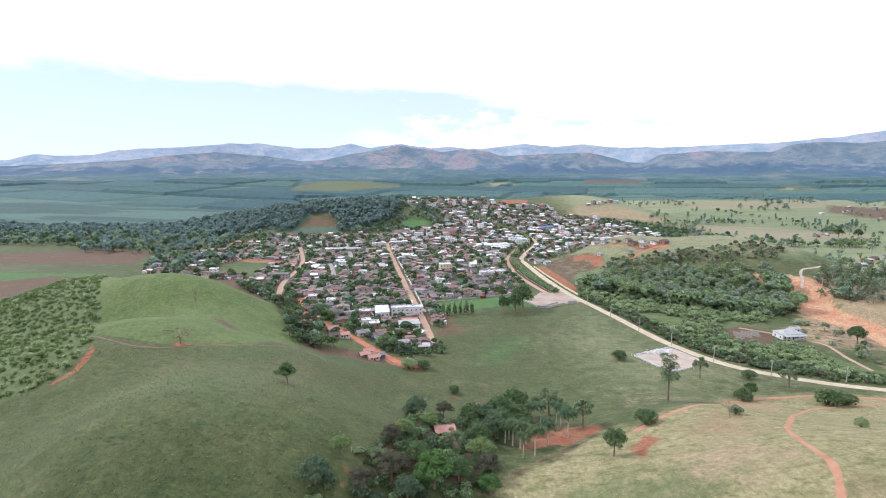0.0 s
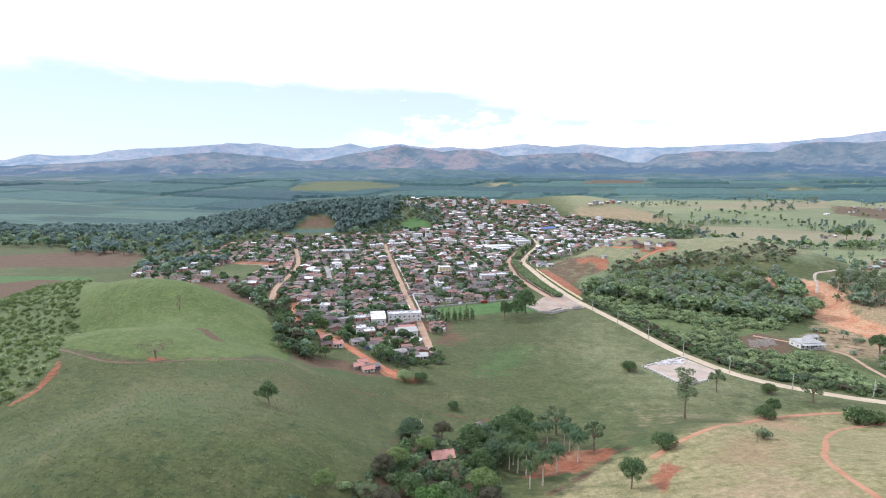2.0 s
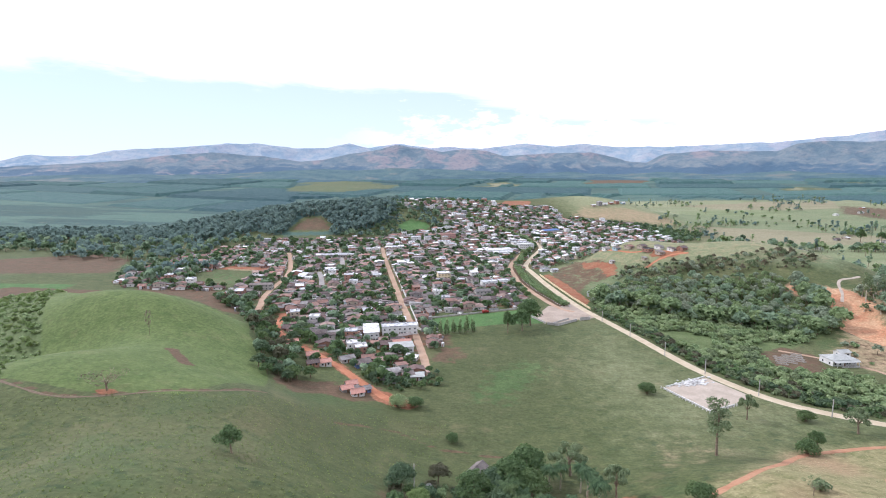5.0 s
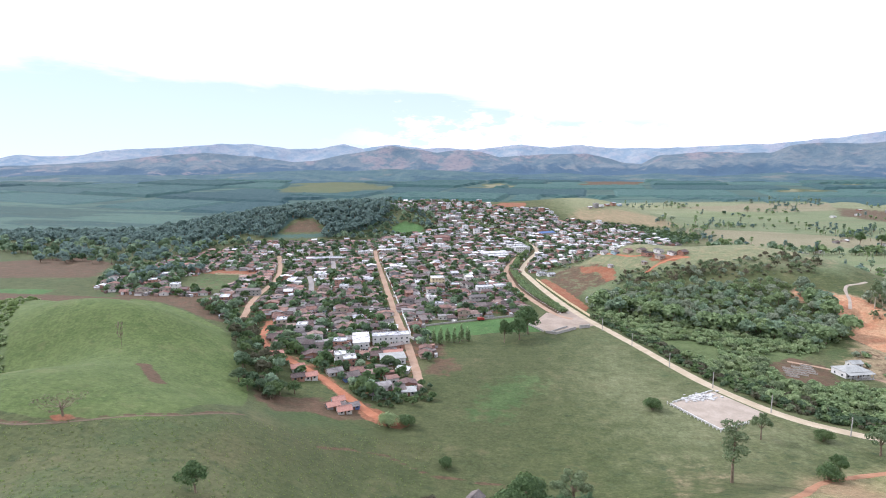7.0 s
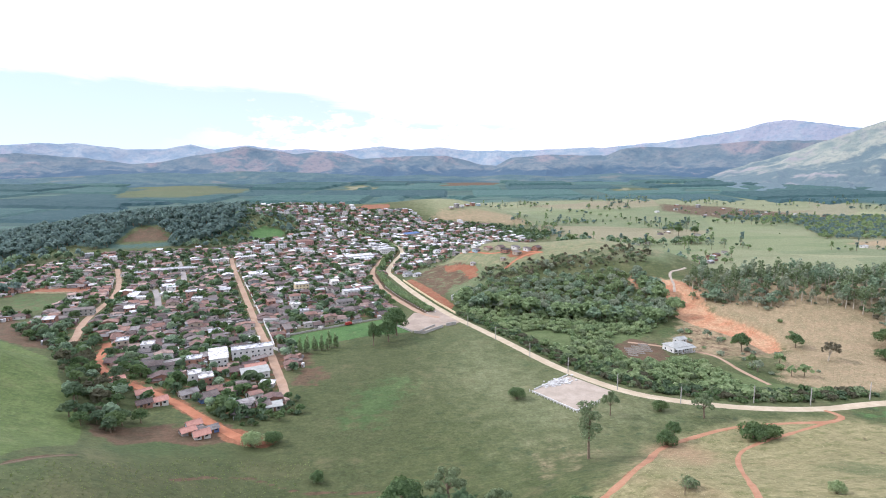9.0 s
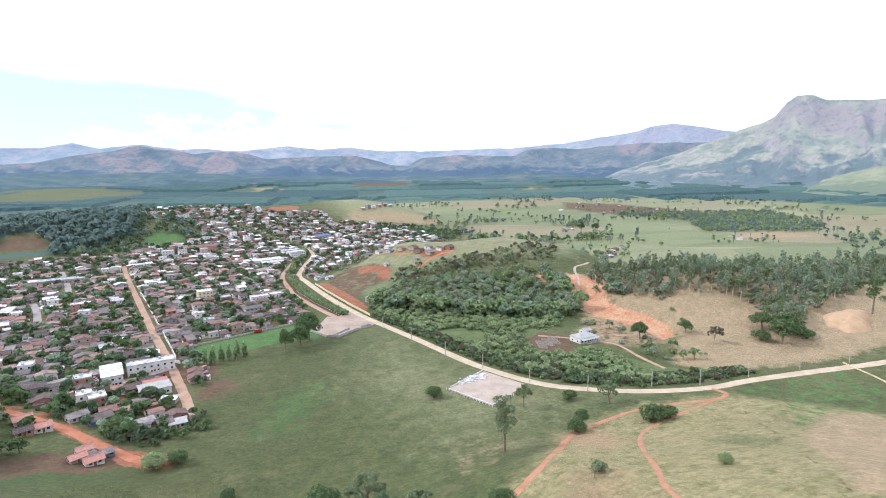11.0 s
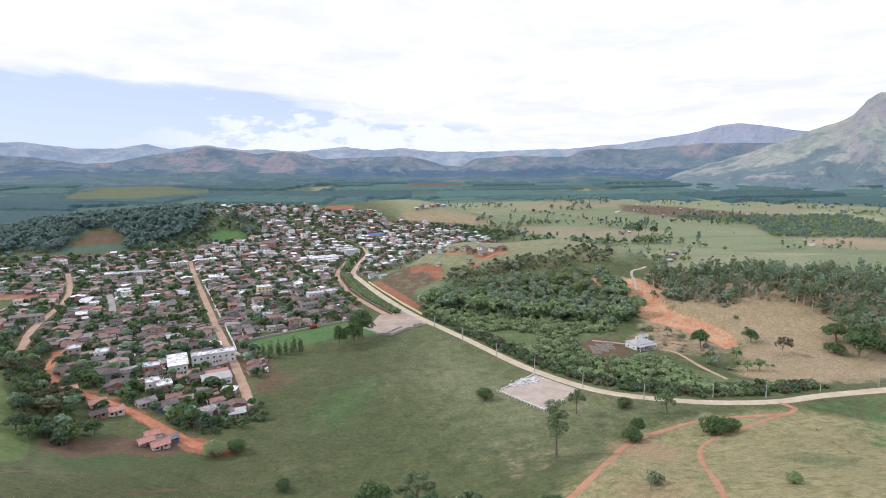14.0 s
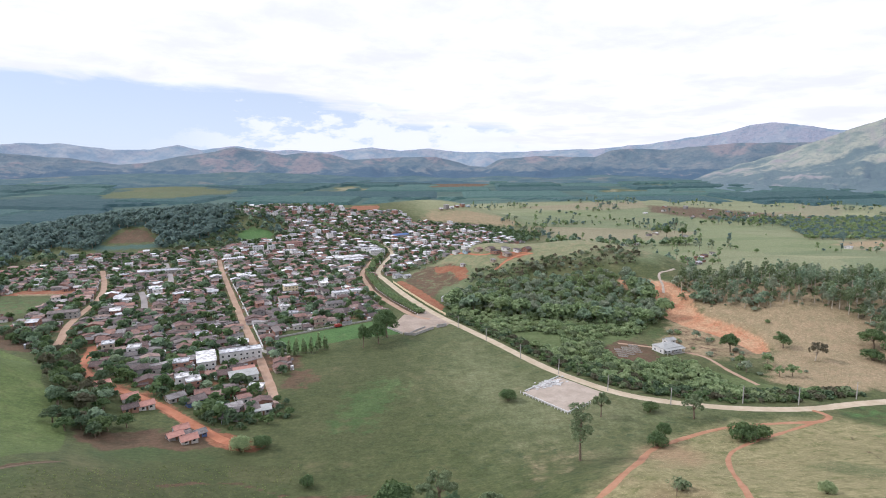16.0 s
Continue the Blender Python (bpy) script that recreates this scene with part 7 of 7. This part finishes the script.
plant("sparse", 71, M_LEAF_OLIVE, M_BARK, "tall light-crowned tree beside the farm", 53, 246, 1.75, 0.8, cards=900)
plant("bush", 72, M_LEAF_NEAR, M_BARK, "dark clump beside the ditch", -8, 297, 1.6, 0.8, category="bush", name="bush")
plant("broad", 73, M_LEAF_NEAR, M_BARK, "tall dark tree beside the green field", 29, 472, 2.1, 0.62, cards=2200)
plant("dark", 74, M_LEAF_NEAR, M_BARK, "tall dark tree beside the green field", 41, 479, 2.1, 0.9, cards=2400)
plant("dark", 75, M_LEAF_NEAR, M_BARK, "broad dark tree above the paved lot", 49, 494, 2.7, 1.0, cards=2600)
plant("sparse", 76, M_LEAF_DRY, M_BARK_PALE, "pale leafless tree below the cut", 322, 372, 1.7, 0.9, cards=160)
plant("dark", 77, M_LEAF_NEAR, M_BARK, "round tree beside the cut bank", 322, 398, 1.3, 1.1)
plant("dark", 78, M_LEAF_NEAR, M_BARK, "dark tree below the cut bank", 283, 404, 1.6, 1.1)
plant("dark", 79, M_LEAF_NEAR, M_BARK, "large dark tree at the foot of the spur", 366, 352, 2.3, 1.2, cards=2200)
plant("dark", 80, M_LEAF_NEAR, M_BARK, "large dark tree at the foot of the spur", 384, 364, 2.1, 1.2, cards=2200)
plant("dark", 86, M_LEAF_NEAR, M_BARK, "round leafy tree at the foot of the spur", 376, 376, 1.8, 1.2)
plant("bush", 87, M_LEAF_NEAR, M_BARK, "dense bush at the foot of the spur", 358, 362, 2.6, 1.1, category="bush", name="bush")
plant("bush", 88, M_LEAF_NEAR, M_BARK, "dense leafy bush at the foot of the spur", 392, 352, 2.4, 1.1, category="bush", name="bush")
plant("sparse", 89, M_LEAF_OLIVE, M_BARK, "open grey-green tree above the spur foot", 398, 384, 2.0, 1.0)
plant("euc", 81, M_LEAF_NEAR, M_BARK, "dark columnar tree beside the sand bank", 500, 372, 1.9, 1.2, cards=1800)
plant("dark", 82, M_LEAF_NEAR, M_BARK, "dark tree standing alone on the plain", 666, 1020, 2.6, 0.8)
plant("dark", 83, M_LEAF_NEAR, M_BARK, "dark tree standing alone on the plain", 692, 1008, 2.5, 0.8)
plant("bush", 84, M_LEAF_BRIGHT, M_BARK, "bright bush in the middle of the red turning place", -38, 333, 2.3, 1.0, category="bush", name="bush")
plant("bush", 85, M_LEAF_NEAR, M_BARK, "green and brown bush beside the red dirt", -29, 335, 2.0, 1.0, category="bush", name="bush")

# slender row beside the green field
for k in range(11):
    plant("poplar", 90 + k % 2, M_LEAF, M_BARK, "slender columnar tree in a row", -27 + 3.0 * k + ((k * 7) % 5) * 0.5, 461 + 1.2 * k + ((k * 5) % 7) * 0.9, 1.0 + 0.12 * ((k * 3) % 5), 1.6, group="slender trees beside the field", cards=260)

M_LEAF_PALM = leaf_material("palm_fronds", (58, 80, 56), (92, 116, 78))
# the farm in the hollow: dense trees and palms
FARM_TREES = [(-47, 160, 0.95, 0), (-33, 163, 0.8, 4), (-25, 172, 0.9, 4), (-11, 175, 1.25, 3), (-3, 182, 0.8, 1), (4, 199, 0.95, 5), (-24, 200, 0.75, 5), (-24, 237, 0.95, 0), (1, 239, 1.2, 1), (23, 262, 1.9, 1), (15, 250, 1.4, 1), (22, 246, 1.2, 1),
              (41, 270, 1.75, 2), (-17, 184, 0.8, 1), (-42, 175, 0.65, 5), (8, 188, 0.8, 4), (-12, 255, 0.8, 4), (8, 247, 1.1, 0), (-28, 190, 0.7, 4), (5, 219, 0.9, 1), (-19, 166, 0.8, 0), (-6, 206, 0.8, 2), (-30, 176, 0.7, 2), (12, 232, 1.1, 0), (-17, 226, 0.7, 5), (8, 177, 0.7, 3)]
FARM_LEAF = [M_LEAF_TOWN, M_LEAF_NEAR, M_LEAF_OLIVE, M_LEAF_FARM, M_LEAF_BROWN, M_LEAF_SOFT]
FARM_WORDS = ["dark leafy tree in the farm hollow", "dense dark tree among the palms", "grey-green open tree in the farm hollow", "bright green mango-like tree in the farm hollow", "grey-brown half-bare tree in the farm hollow", "yellow-green leafy tree in the farm hollow"]
for tx, ty, size, k in FARM_TREES:
    plant(("dark", "dark", "sparse", "broad", "broad", "broad")[k], 100 + k, FARM_LEAF[k], M_BARK, FARM_WORDS[k], tx, ty, size * (1.0 if ty > 255 else 1.32), 1.15, group="trees of the farm", cards=3200)
for k, (px, py) in enumerate([(16, 228), (19, 225), (22, 222), (27, 212), (22, 209), (34, 225), (43, 248), (44, 235), (35, 258), (42, 255), (30, 252), (13, 234), (18, 234), (25, 228)]):
    plant("palm", 110 + k % 3, M_LEAF_PALM, M_BARK_PALE, "slim palm with a pale trunk and drooping fronds", px, py, 1.25 + 0.1 * (k % 4), name="palm_tree", category="palm", group="palms of the farm")

grove("thicket", "tangled dark undergrowth of the farm hollow", scatter([(-52, 148), (-44, 170), (-32, 186), (-26, 202), (-25, 236), (-14, 252), (0, 258), (18, 248), (10, 226), (10, 200), (10, 184), (-4, 150)], 3.8, 31, 0.5, 1.35, 0.9, lambda x, y: (np.hypot((x + 9) / 7, (y - 220) / 11) < 1) | (np.hypot((x + 38) / 6, (y - 168) / 10) < 1)), [("bush", 131, 300), ("scrub", 132, 160), ("bush", 133, 300)],
      [M_LEAF_NEAR, M_LEAF_TOWN, M_LEAF_NEAR, M_LEAF_BROWN, M_LEAF_TOWN, M_LEAF], M_BARK, limbs=True)
# clipped trees down the avenue
for k in range(42):
    ay = 558 + 4.8 * k
    ax = float(np.interp(ay, AVENUE_Y, AVENUE_X))
    for side in (-1, 1):
        plant("bush", 120, M_LEAF, M_BARK, "small clipped avenue tree", ax + side * 1.9, ay, 1.3 + 0.08 * ((k * 7 + side) % 5), 0.8, group="clipped trees of the avenue", cards=150)
UPPER_AVENUE = [(62, 775), (76, 846), (100, 926), (96, 995), (74, 1040), (46, 1092), (24, 1124), (-6, 1160)]
for k in range(44):
    t = k / 43 * (len(UPPER_AVENUE) - 1)
    i = min(int(t), len(UPPER_AVENUE) - 2)
    (ax, ay), (bx, by) = UPPER_AVENUE[i], UPPER_AVENUE[i + 1]
    plant(("dark", "broad")[k % 2], 121 + k % 2, M_LEAF, M_BARK, "leafy street tree of the upper avenue", ax + (bx - ax) * (t - i) + ((k * 13) % 7 - 3) * 0.8, ay + (by - ay) * (t - i), 0.75 + 0.07 * ((k * 5) % 6), 1.15, group="trees of the upper avenue", cards=200)


def tussocks(name, label, poly, gap, lo, hi, material, seed):
    """Rough grass: bent blades in small tufts."""
    rng = np.random.default_rng(seed)
    P = np.array(scatter(poly, gap, seed, lo, hi, 0.9))
    n, k = len(P), 5
    z = H(P[:, 0], P[:, 1])
    base = np.repeat(np.stack([P[:, 0], P[:, 1], z], 1), k, 0)
    s = np.repeat(P[:, 2], k)
    a = rng.uniform(0, 2 * math.pi, n * k)
    out = np.stack([np.cos(a), np.sin(a), np.zeros(n * k)], 1)
    side = np.stack([-np.sin(a), np.cos(a), np.zeros(n * k)], 1) * (0.3 * s)[:, None]
    foot = base + out * (rng.uniform(0, 0.3, n * k) * s)[:, None] - (0, 0, 0.05)
    tip = foot + out * (rng.uniform(0.3, 0.8, n * k) * s)[:, None]
    tip[:, 2] += rng.uniform(0.35, 0.8, n * k) * s
    V = np.stack([foot - side, foot + side, tip], 1).reshape(-1, 3)
    i = np.arange(n * k) * 3
    return tagged(solid(name, V, [np.stack([i, i + 1, i + 2], 1)], [material]), label, "grass", kind="stuff")


M_TUFT_DRY = leaf_material("straw_tufts", (150, 144, 112), (176, 166, 134), (136, 132, 100), 0.5)
tussocks("grass_tussocks", "dry straw-coloured grass in tufts", [(45, 140), (48, 205), (72, 230), (102, 250), (142, 290), (195, 298), (250, 290), (290, 240), (230, 140)], 1.6, 0.15, 0.4, M_TUFT_DRY, 62)
tussocks("grass_tussocks", "tall dry grass on the tan slope", TAN_SLOPE, 2.0, 0.3, 0.8, M_TUFT_DRY, 63)
M_TUFT_GREEN = leaf_material("grass_tufts", (104, 120, 68), (134, 148, 92), (128, 132, 84), 0.5)
tussocks("grass_tussocks", "rough green grass in tufts on the hillside", [(-215, 130), (-186, 240), (-100, 262), (-60, 320), (-10, 320), (-20, 262), (-34, 240), (-40, 200), (-60, 130)], 1.9, 0.25, 0.75, M_TUFT_GREEN, 64)


def satellite_dish():
    """A white bowl on a short post behind the farm cottage."""
    top = new("satellite_dish")
    V = [(0.0, 0.25, 2.0)]
    T, Q = [], []
    for r in range(1, 5):
        q = r / 4
        for k in range(14):
            a = 2 * math.pi * k / 14
            V.append((1.2 * q * math.cos(a), 0.25 - 0.35 * q * q, 2.0 + 1.2 * q * math.sin(a)))
    T = [(0, 1 + k, 1 + (k + 1) % 14) for k in range(14)]
    Q = [(1 + r * 14 + k, 15 + r * 14 + k, 15 + r * 14 + (k + 1) % 14, 1 + r * 14 + (k + 1) % 14) for r in range(3) for k in range(14)]
    part("bowl", Shape().add(V, Q, T).make("bowl", M_WHITEWASH, True), top)
    part("post", Shape().tube([(0, 0.35, -0.4), (0, 0.35, 2.0)], [0.09, 0.07], 8).make("post", M_CONCRETE, True), top)
    top.matrix_world = ground_pose(-15, 246, 20)
    return tagged(top, "white satellite dish on a post behind the cottage", "satellite dish")


satellite_dish()
copy_thing(first_pole, ground_pose(-20, 244, 30))
